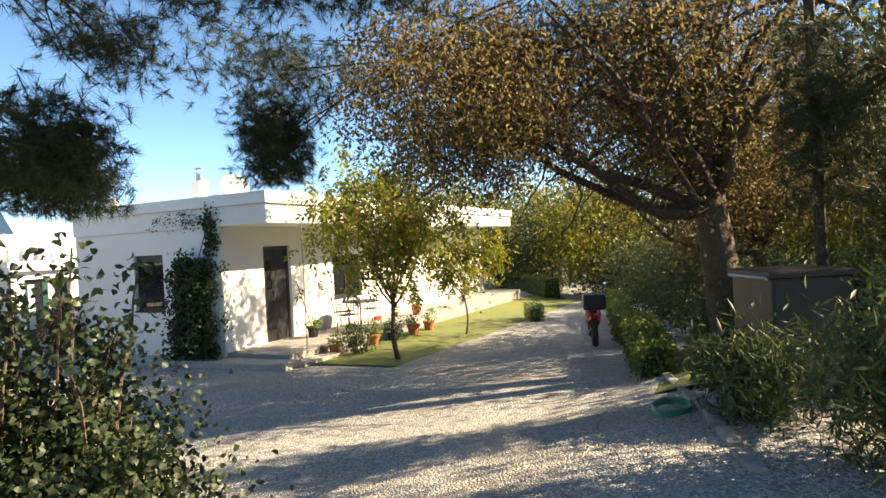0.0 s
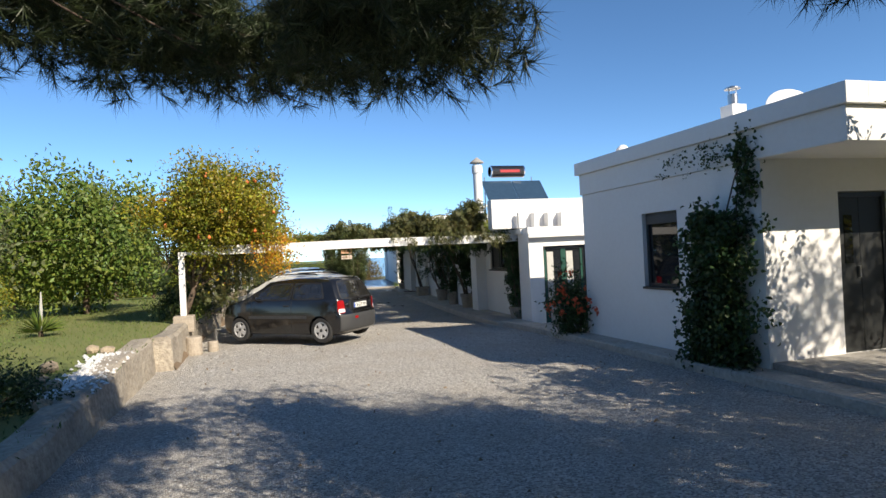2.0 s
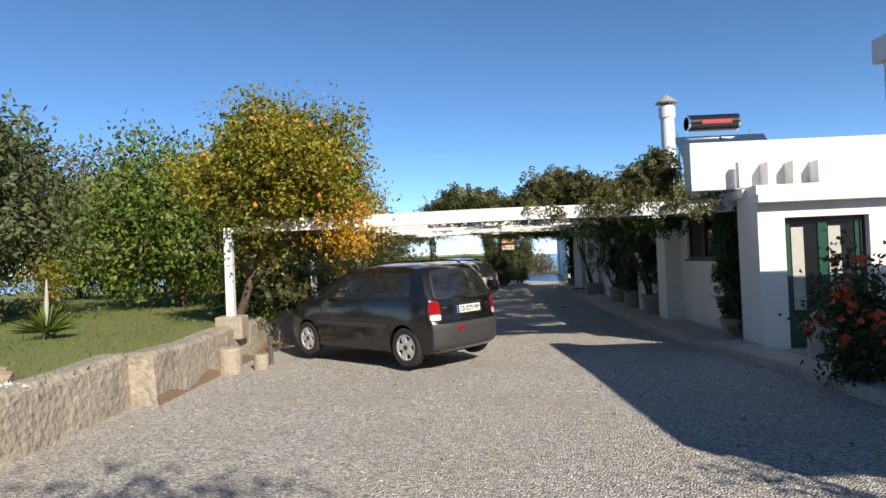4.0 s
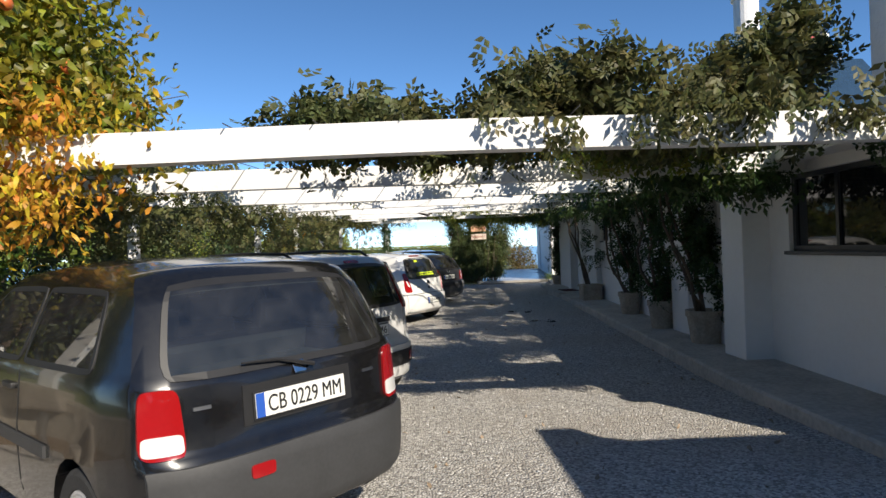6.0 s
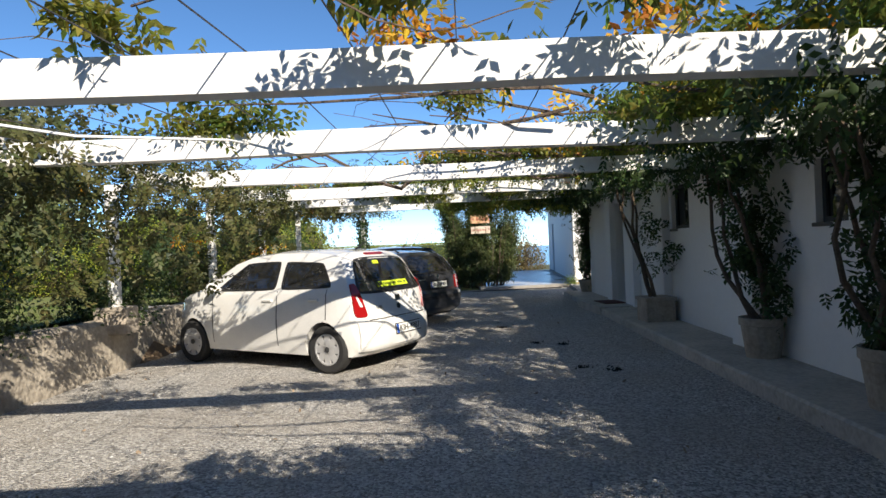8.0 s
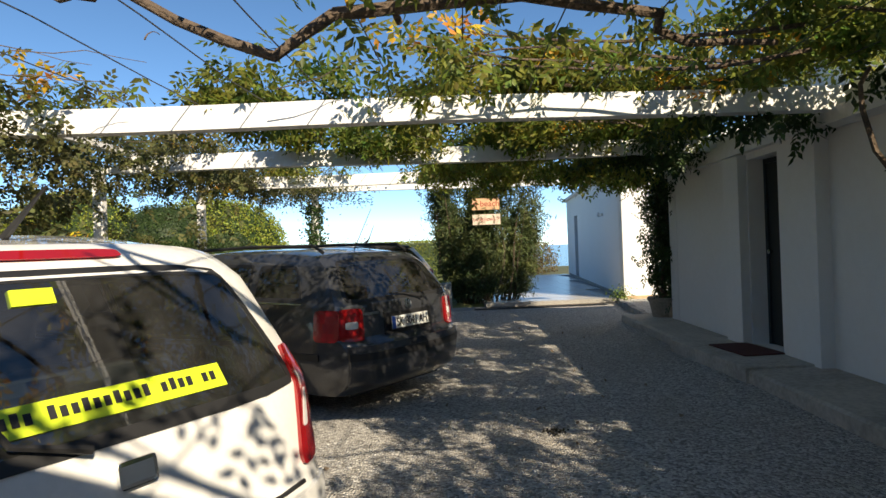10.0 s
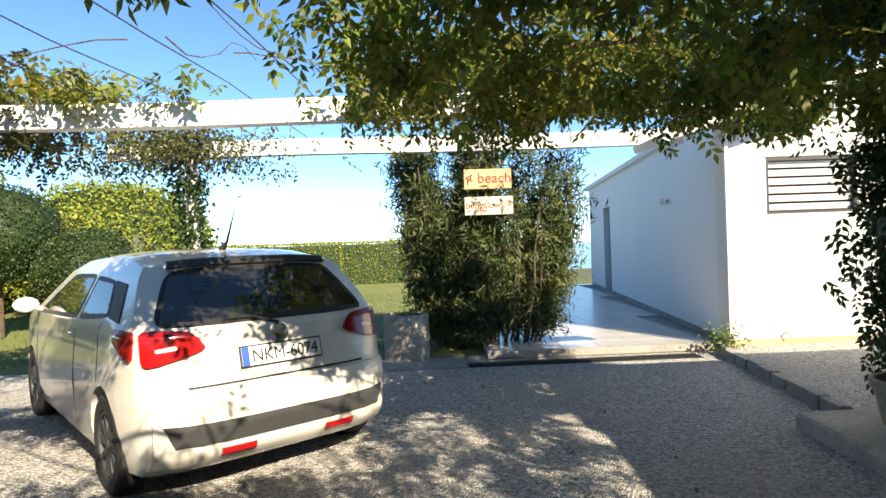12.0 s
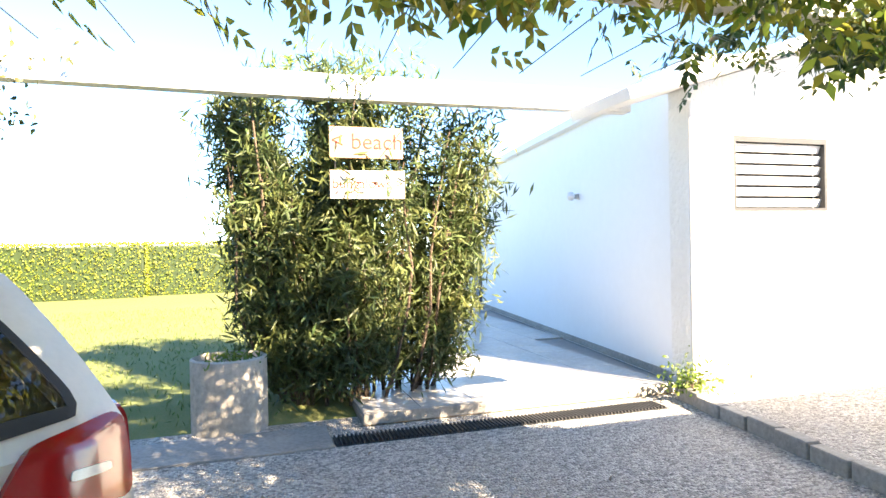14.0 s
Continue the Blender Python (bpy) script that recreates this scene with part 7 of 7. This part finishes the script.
# ---- the pine wood at the start ----
def pine_tufts(name, places, parent, length=0.13, per=34):
    """Bundles of long needles that spray from each place."""
    c = np.asarray(places, float)
    n = len(c)
    ax = rng.normal(size=(n, 3)) + (0, 0, -0.25)
    ax /= np.linalg.norm(ax, axis=1, keepdims=True)
    dirs = ax[:, None] * 0.9 + rng.normal(size=(n, per, 3)) * 0.55
    dirs /= np.linalg.norm(dirs, axis=2, keepdims=True)
    base = c[:, None] + ax[:, None] * rng.uniform(-0.06, 0.06, (n, per, 1))
    sd = np.cross(dirs, rng.normal(size=(n, per, 3)))
    sd /= np.linalg.norm(sd, axis=2, keepdims=True)
    v = np.empty((n, per, 3, 3))
    v[:, :, 0], v[:, :, 1] = base - sd * 0.0026, base + sd * 0.0026
    v[:, :, 2] = base + dirs * length * rng.uniform(0.7, 1.2, (n, per, 1))
    return raw(name, v.reshape(-1, 3), np.arange(n * per * 3).reshape(-1, 3), M["needle"], parent)


def pine(x, y, label, trunk_h, r, boughs, name="pine_tree"):
    """boughs: pairs of foliage middle and spread, in world metres."""
    z = ground_z(x, y)
    t = thing(name, x, y, z, label, "pine")
    off = Vector((x, y, z))
    bm = bmesh.new()
    trunk = limb(bm, (0, 0, -0.2), (rng.uniform(-0.3, 0.3), rng.uniform(-0.3, 0.3), trunk_h), r, r * 0.45, 0.07, 10, 8)
    allp = []
    for mid, sp, cnt in boughs:
        m_ = Vector(mid) - off
        root = min(trunk, key=lambda q: abs(q.z - (m_.z + 0.9)))
        pts = limb(bm, root, m_, r * 0.15, 0.009, 0.12, 7, 8)
        for q in range(7):
            e = m_ + Vector(rng.normal(size=3)) * Vector(sp).length * 0.26
            limb(bm, pts[5 + q % 3], e, 0.009, 0.003, 0.12, 5, 4)
        allp.append(np.concatenate([np.array(q_) + rng.normal(size=(26, 3)) * 0.17 for q_ in pts[3:]]))
        pl = np.array(m_) + np.clip(rng.normal(size=(cnt, 3)), -1.7, 1.7) * np.array(sp) * 0.58
        allp.append(pl)
    part("trunk", bm, M["pine_bark"], t, smooth=True)
    pine_tufts("needles", np.concatenate(allp), t)
    return t


pine(-3.4, 3.2, "tall pine whose needled boughs hang over the drive", 7.5, 0.2, [
    ((2.3, 4.7, 2.95), (0.55, 0.35, 0.3), 800), ((1.75, 3.8, 3.1), (0.4, 0.35, 0.35), 420), ((2.1, 3.6, 3.95), (0.5, 0.4, 0.3), 200), ((1.6, 5.7, 3.1), (0.8, 0.38, 0.28), 900), ((0.6, 5.8, 3.35), (0.9, 0.42, 0.36), 900), ((-0.5, 5.6, 3.6), (1.0, 0.5, 0.42), 560), ((0.4, 5.6, 4.0), (1.4, 0.5, 0.35), 380),
    ((1.9, 2.3, 4.3), (0.9, 0.8, 0.3), 600),
    ((-2.8, 5.0, 4.4), (1.4, 1.2, 0.6), 360), ((1.2, 3.4, 5.6), (1.5, 1.2, 0.5), 420), ((-3, 2, 7.0), (2.2, 2.2, 0.8), 300)])
pine(7.8, -2.9, "leaning old pine with a broad crown beside the drive", 6.0, 0.24, [
    # Last two on this line are added to dapple the porch wall.
    ((4.54, 3.95, 3.5), (0.42, 0.4, 0.5), 900), ((4.4, 3.7, 4.3), (1.0, 0.9, 0.4), 460), ((6.4, 1.2, 4.6), (1.0, 0.9, 0.4), 300), ((8.8, 0.3, 4.4), (1.2, 1.0, 0.5), 320), ((10.5, -1.5, 4.4), (1.4, 1.2, 0.7), 260), ((10.3, 3.4, 4.3), (1.2, 0.8, 0.35), 420), ((11.8, 3.0, 4.7), (1.0, 0.8, 0.3), 300),
    ((7.0, -0.5, 5.6), (1.4, 1.2, 0.5), 300), ((4.4, -1.8, 5.2), (1.0, 0.9, 0.4), 260)])
pine(3.0, -4.8, "dark pine standing close beside the drive", 6.5, 0.2, [
    # First two and the z 6.1 bough: unseen, added to shade the garden wall.
    ((2.9, 1.5, 4.5), (0.9, 0.8, 0.22), 900), ((2.0, 1.1, 4.7), (0.8, 0.8, 0.22), 600), ((4.7, -1.9, 3.1), (0.55, 0.45, 0.75), 900), ((3.4, -3.2, 3.2), (1.0, 0.6, 1.0), 360), ((2.3, -1.0, 6.1), (1.2, 1.2, 0.4), 560), ((2.6, -1.6, 4.8), (1.5, 1.1, 0.4), 480), ((4.9, -2.6, 2.2), (0.7, 0.5, 0.7), 520), ((1.0, -1.0, 5.4), (1.6, 1.4, 0.5), 480), ((3.3, 0.6, 5.4), (1.3, 1.5, 0.4), 760), ((2.2, 1.6, 5.8), (1.0, 1.0, 0.4), 380), ((0.5, -3.5, 4.7), (1.3, 1.3, 0.7), 320)])
for k, (x, y) in enumerate(((13.5, -4.0), (17.5, -3.2), (22, -4.5), (12, -8), (18, -9), (26, -2.5), (9.5, -7), (5, -10), (-2, -9), (-7, -6), (-8, 1), (-9, 9), (24, 3.5), (28, 6), (33, 1), (31, 9), (38, 5), (40, -3), (26, 11), (21, 12), (34, 14))):
    tree("wood_tree", x, y, ground_z(x, y), "dark evergreen tree of the wood beside the drive", 1.5, 0.18, (0, 0, 2.8), (2.7, 2.5, 2.5), 9500, "far_leaf" if k % 3 else "pom_leaf", 0.19, 0.085, "pine_bark", 9, "tree", 0.3)
tree("olive_tree", 11.0, -1.8, ground_z(11, -1.8), "grey-brown olive with a dense dappled crown", 1.5, 0.13, (-1.0, 1.0, 2.9), (2.6, 2.1, 1.5), 26000, "olive_leaf", 0.085, 0.03, boughs=14, clump=0.24)
old = tree("olive_tree", 6.9, -0.98, ground_z(6.9, -0.98), "old brown-leaved evergreen with a thick forked trunk", 2.3, 0.25, (0.8, 0.6, 3.7), (2.3, 2.1, 1.7), 36000, "olive_leaf", 0.075, 0.03, boughs=11, clump=0.16, hollow=0.3)
bm = bmesh.new()
for tip in ((-1.6, 2.6, 3.4), (-0.9, 3.4, 3.0), (-2.0, 1.6, 3.9), (-0.6, 2.2, 4.2), (-1.9, 3.2, 3.9)):
    pts = limb(bm, (0.2, 0.1, 1.9), tip, 0.085, 0.015, 0.14, 7, 7)
    for q in range(4):
        limb(bm, pts[3 + q], pts[3 + q] + Vector(rng.normal(size=3)) * 0.6, 0.02, 0.006, 0.15, 5, 4)
part("bough", bm, M["pine_bark"], old, "dark crooked boughs", smooth=True)
leaves("outer_crown", crown_places(30000, (-1.35, 2.75, 3.25), (1.8, 1.35, 1.25), 0.25, 0.15), 0.07, 0.03, M["olive_leaf"], old, droop=0.4, far=True)
pl_ = thing("wooden_pole", 4.75, -1.72, ground_z(4.75, -1.72), "tall thin dark wooden pole among the trees", "pole")
part("pole", b_tube([(0, 0, -0.2), (0.01, 0.0, 2.5), (0, 0.02, 5.2)], [0.05, 0.045, 0.04], 10), M["pine_bark"], pl_)


for k, (x, y, sx, h) in enumerate(((6.6, -1.6, 0.7, 0.55), (8.2, -1.0, 0.6, 0.5), (10.2, -0.6, 0.8, 0.7), (12.2, 0.0, 0.9, 0.8), (14.4, 0.6, 0.9, 0.8), (17.0, 1.0, 1.2, 1.0), (20.0, 1.6, 1.3, 1.1), (5.4, -2.4, 0.7, 0.6), (23.5, 3.2, 1.8, 1.3), (25.5, 7.0, 2.0, 1.5), (22.0, 0.0, 1.6, 1.3), (24.0, 11.0, 1.9, 1.4), (28.5, 9.5, 2.0, 1.5))):
    bush("roadside_bush", x, y, ground_z(x, y), "loose green bush beside the drive", (sx, sx * 0.8, h), 3400 if x < 18 else 6500, "far_leaf", 0.075 if x < 18 else 0.13, 0.035 if x < 18 else 0.07, "bush", 7, 0.14)


def hedge(x0, y0, x1, y1, h, w, n, label, leaf="hedge_leaf", z=None):
    """A clipped hedge: small leaves over a solid core coloured dark for inner shade."""
    a, b = Vector((x0, y0, 0)), Vector((x1, y1, 0))
    ln, turn = (b - a).length, math.degrees(math.atan2(y1 - y0, x1 - x0))
    zz = ground_z(x0, y0) if z is None else z
    t = thing("hedge", x0, y0, zz, label, "hedge", turn)
    part("dark_core", b_box(0.06, -w / 2 + 0.06, -0.2, ln - 0.06, w / 2 - 0.06, h - 0.06, 0.05), M["bush_leaf"], t)
    k = n
    u, s_ = rng.uniform(0, ln, k), rng.uniform(0, 1, k)
    yy, q = np.where(s_ < 0.4, -w / 2, np.where(s_ < 0.6, w / 2, rng.uniform(-w / 2, w / 2, k))), np.where(s_ < 0.6, rng.uniform(0, h, k), h)
    e = s_ > 0.9
    u, yy, q = np.where(e, np.where(s_ > 0.95, 0, ln), u), np.where(e, rng.uniform(-w / 2, w / 2, k), yy), np.where(e, rng.uniform(0, h, k), q)
    leaves("foliage", np.stack([u, yy, q], 1) + rng.normal(size=(k, 3)) * 0.03, 0.06, 0.04, M[leaf], t, droop=0.0, far=True)


hedge(5.6, -0.2, 8.4, 0.35, 0.36, 0.4, 3600, "low clipped hedge along the drive")
hedge(9.3, 0.6, 16, 2.0, 0.36, 0.4, 4000, "low clipped hedge along the drive")
hedge(21.6, 5.2, 25.2, 8.6, 0.95, 0.8, 5000, "clipped hedge closing the drive's end", z=-0.3)
hedge(14.2, 3.7, 15.2, 4.1, 0.4, 0.4, 700, "small clipped box hedge at the lawn")
tagged(part("lawn_wood", b_sheet(4.5, 24, 20, -6.5, 0.0, 12, lambda x, y: ground_z(x, y) + (0.04 if y < -0.3 + 0.2 * (x - 5.6) * 0 else -0.05)), M["lawn"]), "dappled grass under the trees", "lawn", kind="structure")
for k in range(14):
    x = 2.4 + 0.42 * k
    y = -1.05 + 0.12 * k * 0.8
    bm = b_box(-0.17, -0.05, -0.12, 0.17, 0.05, 0.035, 0.02)
    bm.transform(Matrix.Translation((x, y, ground_z(x, y))) @ Matrix.Rotation(math.atan2(0.096, 0.42) + rng.uniform(-0.1, 0.1), 4, "Z"))
    tagged(part("kerb_wood_%d" % (k + 1), bm, M["concrete"]), "rough kerb stone edging the drive", "kerb", kind="structure")

# near shrubs at the start
rb = bush("near_rose_bush", -0.05, 1.42, ground_z(0, 1.6), "dark overgrown rose bush at the drive's edge", (0.78, 0.52, 0.60), 34000, "shaded_rose_leaf", 0.038, 0.026, "bush", 14, 0.10, hollow=0.12)
shoots = []
for k in range(26):
    a = rng.uniform(0, 6.28)
    bm = bmesh.new()
    e = Vector((rng.uniform(-0.7, 0.36), 0.1 + 0.4 * math.sin(a), rng.uniform(1.25, 1.75)))
    shoots += limb(bm, (e.x * 0.4, 0.2 * math.sin(a), 0.5), e, 0.009, 0.004, 0.1, 5, 8)[2:]
    part("shoot", bm, M["bark"], rb)
leaves("shoot_foliage", np.concatenate([np.array(p) + rng.normal(size=(20, 3)) * 0.05 for p in shoots]), 0.042, 0.026, M["shaded_rose_leaf"], rb, droop=0.2)
for x, y, sx, h, n in ((2.5, -1.85, 0.55, 0.5, 4200), (3.35, -1.1, 0.36, 0.3, 3000), (4.6, -2.1, 0.6, 0.62, 4200), (1.6, -2.4, 0.5, 0.45, 2600)):
    bush("oleander_shrub", x, y, ground_z(x, y), "dark narrow-leaved shrub at the drive's edge", (sx, sx * 0.8, h), n, "oleander", 0.10, 0.02, "shrub", 10, 0.1, droop=-0.3, hollow=0.2)
bn = thing("metal_bin", 4.2, -1.42, ground_z(4.2, -1.42) - 0.02, "large dark metal container among the shrubs", "container", 25)
part("body", b_box(-0.32, -0.3, 0.0, 0.32, 0.3, 0.95, 0.02), M["dark_door"], bn)
part("lid", b_box(-0.35, -0.33, 0.95, 0.35, 0.33, 1.0, 0.015), M["dark_door"], bn)
part("hinge", b_tube([(-0.3, 0.33, 0.95), (0.3, 0.33, 0.95)], [0.015] * 2, 8), M["metal"], bn)
hs = thing("garden_hose", 3.6, -0.55, ground_z(3.6, -0.55), "green garden hose coiled at the edge", "hose")
pts = [(0.2 * math.cos(a) * (1 + 0.1 * math.sin(a * 3)), 0.14 * math.sin(a), 0.012 + 0.012 * a / 6.28) for a in np.linspace(0, 6.28 * 4, 90)]
part("coil", b_tube(pts, [0.011] * 90, 6), M["hose"], hs)

# motorcycle beside the drive
mc = thing("motorcycle", 9.3, 1.18, ground_z(9.3, 1.18), "parked red and black motor scooter with a top box", "motorcycle", 15)
for xx in (0, 1.1):
    w_ = part("wheel", b_lathe([(0.14, -0.04), (0.2, -0.05), (0.235, 0), (0.2, 0.05), (0.14, 0.04)], 22, m=Matrix.Translation((xx, 0, 0.235)) @ Matrix.Rotation(radians(90), 4, "X")), M["tyre"], mc)
    part("rim", b_lathe([(0.02, -0.03), (0.15, -0.035), (0.15, 0.035), (0.02, 0.03)], 18, m=Matrix.Translation((xx, 0, 0.235)) @ Matrix.Rotation(radians(90), 4, "X")), M["alloy"], w_)
part("body", b_tube([(0.05, 0, 0.42), (0.25, 0, 0.55), (0.5, 0, 0.42), (0.75, 0, 0.34), (0.95, 0, 0.62)], [0.1, 0.14, 0.13, 0.1, 0.1], 10), M["red"], mc)
part("seat", b_tube([(-0.02, 0, 0.66), (0.25, 0, 0.68), (0.5, 0, 0.62)], [0.07, 0.1, 0.07], 9), M["black"], mc)
part("top_box", b_box(-0.38, -0.19, 0.68, -0.03, 0.19, 0.95, 0.05), M["black"], mc)
part("tail_lamp", b_box(-0.1, -0.06, 0.5, -0.04, 0.06, 0.57, 0.012), M["red_lens"], mc)
part("handlebar", b_tube([(0.88, -0.3, 0.86), (0.98, 0, 0.84), (0.88, 0.3, 0.86)], [0.014] * 3, 7), M["black"], mc)
part("fork", b_tube([(1.1, 0, 0.24), (0.95, 0, 0.84)], [0.03, 0.025], 8), M["metal"], mc)
for s_ in (-1, 1):
    part("mirror", b_lathe([(0.01, 0), (0.05, 0.005), (0.05, 0.015), (0.01, 0.02)], 14, m=Matrix.Translation((0.9, 0.3 * s_, 1.02)) @ Matrix.Rotation(radians(90), 4, "Y")), M["chrome"], mc)
part("stand", b_tube([(0.45, 0.02, 0.3), (0.4, 0.2, 0.0)], [0.012] * 2, 6), M["metal"], mc)

# small things on the gravel and far off
for k, (x, y) in enumerate(((5.75, 24.6), (6.05, 24.4), (5.95, 22.9), (6.2, 22.7), (5.5, 26.2))):
    t = thing("plant_debris", x, y, ground_z(x, y), "dark clump of fallen vine on the gravel", "debris", 0, "debris on the drive")
    leaves("clump", clumps(5, 9, (0.03, 0.025, 0.006), lambda: (rng.normal(0, 0.04), rng.normal(0, 0.03), 0.01)), 0.04, 0.016, M["debris"], t, droop=0.0)
n = 420
fx, fy = rng.uniform(0.6, 7.0, n), rng.uniform(2, 33.8, n)
leaves("fallen_leaves", np.stack([fx, fy, [ground_z(a, b) + 0.012 for a, b in zip(fx, fy)]], 1), 0.05, 0.025, M["wood"], None, "scattered dry fallen leaves", "fallen leaves", "stuff")
dm = thing("door_mat", 7.78, 28.1, 0.152, "dark red door mat before the wing door", "mat", 3)
part("mat", b_box(-0.2, -0.33, 0, 0.2, 0.33, 0.014, 0.004), M["mat_red"], dm)
hedge(2.3, 48.9, 7.0, 49.2, 1.45, 0.8, 6500, "bright clipped hedge before the sea", "bright_leaf", z=0.1)
hedge(-2.0, 48.0, 2.4, 48.4, 1.45, 0.8, 6500, "bright clipped hedge before the sea", "bright_leaf", z=0.1)
hedge(-9.0, 44.0, -2.0, 48.0, 1.5, 0.9, 6500, "bright clipped hedge before the sea", "bright_leaf", z=0.1)
def clipped(name, x, y, z, label, mid_z, size, n, leaf, length, width):
    """A clipped round bush: short stem, leaf skin and core coloured dark for shade."""
    t = thing(name, x, y, z, label, "bush")
    part("stem", b_tube([(0, 0, -0.05), (0.02, 0, mid_z)], [0.07, 0.05], 8), M["bark"], t)
    bm = bmesh.new()
    bmesh.ops.create_icosphere(bm, subdivisions=3, radius=0.9)
    for v in bm.verts:
        v.co *= 1 + 0.05 * math.sin(v.co.x * 5 + x) + 0.05 * math.sin(v.co.y * 6 + v.co.z * 4)
        v.co = Vector((v.co.x * size[0], v.co.y * size[1], max(0.02, v.co.z * size[2] + mid_z)))
    part("dark_core", bm, M["bush_leaf"], t)
    d = rng.normal(size=(n, 3))
    d /= np.linalg.norm(d, axis=1, keepdims=True)
    d *= (1 + 0.05 * np.sin(d[:, 0] * 4.5 + x) + 0.05 * np.sin(d[:, 1] * 5.4 + d[:, 2] * 3.6) + rng.normal(0, 0.03, n))[:, None] * 0.96
    c = d * np.array(size) + (0, 0, mid_z)
    c[:, 2] = np.maximum(c[:, 2], 0.03)
    leaves("foliage", c, length, width, M[leaf], t, droop=0.0, far=True)


for x, y, r, mz in ((-0.25, 37.5, 0.78, 1.0), (-1.75, 37.6, 0.95, 1.65), (-3.8, 36.2, 0.9, 1.2)):
    clipped("ball_bush", x, y, 0.12, "clipped dark round bush on the lawn", mz, (r, r, r * 0.9), 9000, "bush_leaf", 0.05, 0.03)
for x, y, sx, h in ((-2.0, 42.0, 2.1, 1.75), (-6.2, 41.5, 2.4, 1.9), (-10.5, 41.0, 2.4, 1.8)):
    clipped("round_bush", x, y, 0.12, "large rounded yellow-green bush by the lawn", h * 0.72, (sx, sx * 0.9, h), 16000, "bright_leaf", 0.1, 0.055)
for k, (x, y) in enumerate(((4.2, 56), (7.9, 58), (0.5, 57), (-3.5, 58), (10.0, 53), (9.6, 60))):
    tree("shore_tree", x, y, -1.5, "small pale green tree above the shore", 1.4, 0.08, (0, 0, 2.2), (1.3, 1.2, 0.9), 2600, "pom_leaf" if k % 2 else "olive_leaf", 0.16, 0.07, boughs=7, clump=0.25)
tagged(part("shore", b_box(-120, 45.5, -14, 160, 62, -0.25), M["land"]), "grassy bank above the shore", "bank", kind="structure")
for k in range(7):
    x, y = 12.5 + 3.6 * k + rng.uniform(-1, 1), 40 + 5 * k
    h_ = thing("far_house", x, y, 0, "small white flat-roofed house in the distance", "house", 0, "far white houses")
    hh = 3.1 + 0.5 * (k % 3)
    w0 = part("wall", b_box(0, 0, -0.5, 2.8, 3, hh), M["far_house"], h_)
    part("roof", b_box(-0.1, -0.1, hh, 2.9, 3.1, hh + 0.15), M["far_house"], h_)
    for q in range(2):
        part("window", b_box(0.5 + 1.2 * q, -0.03, hh - 1.2, 1.0 + 1.2 * q, 0.0, hh - 0.4), M["glass"], h_)
cbl = thing("white_cable", 0.9, 20.0, 2.2, "loose white cable sagging across the pergola", "cable")
part("cable", b_tube([(-0.4, -1.5, 0.12), (0.3, -0.4, 0.02), (1.2, 0.6, -0.05), (2.0, 1.2, 0.0), (2.4, 2.1, 0.02)], [0.01] * 5, 6), M["plaster"], cbl)

# terrace tiles, laid last
tl = mesh_of("tile", b_box(-0.222, -0.222, 0, 0.222, 0.222, 0.018, 0.003), M["tile"])
for i in range(9):
    for j in range(23):
        x, y = 6.08 + 0.45 * i, 34.69 + 0.45 * j
        if x + 0.2 < 8.62 + (y - 34.3) * 0.1255 and y < 44.8:
            o = new("tile", tl)
            o.parent = tfloor
            o.location = (x, y, 0.085)
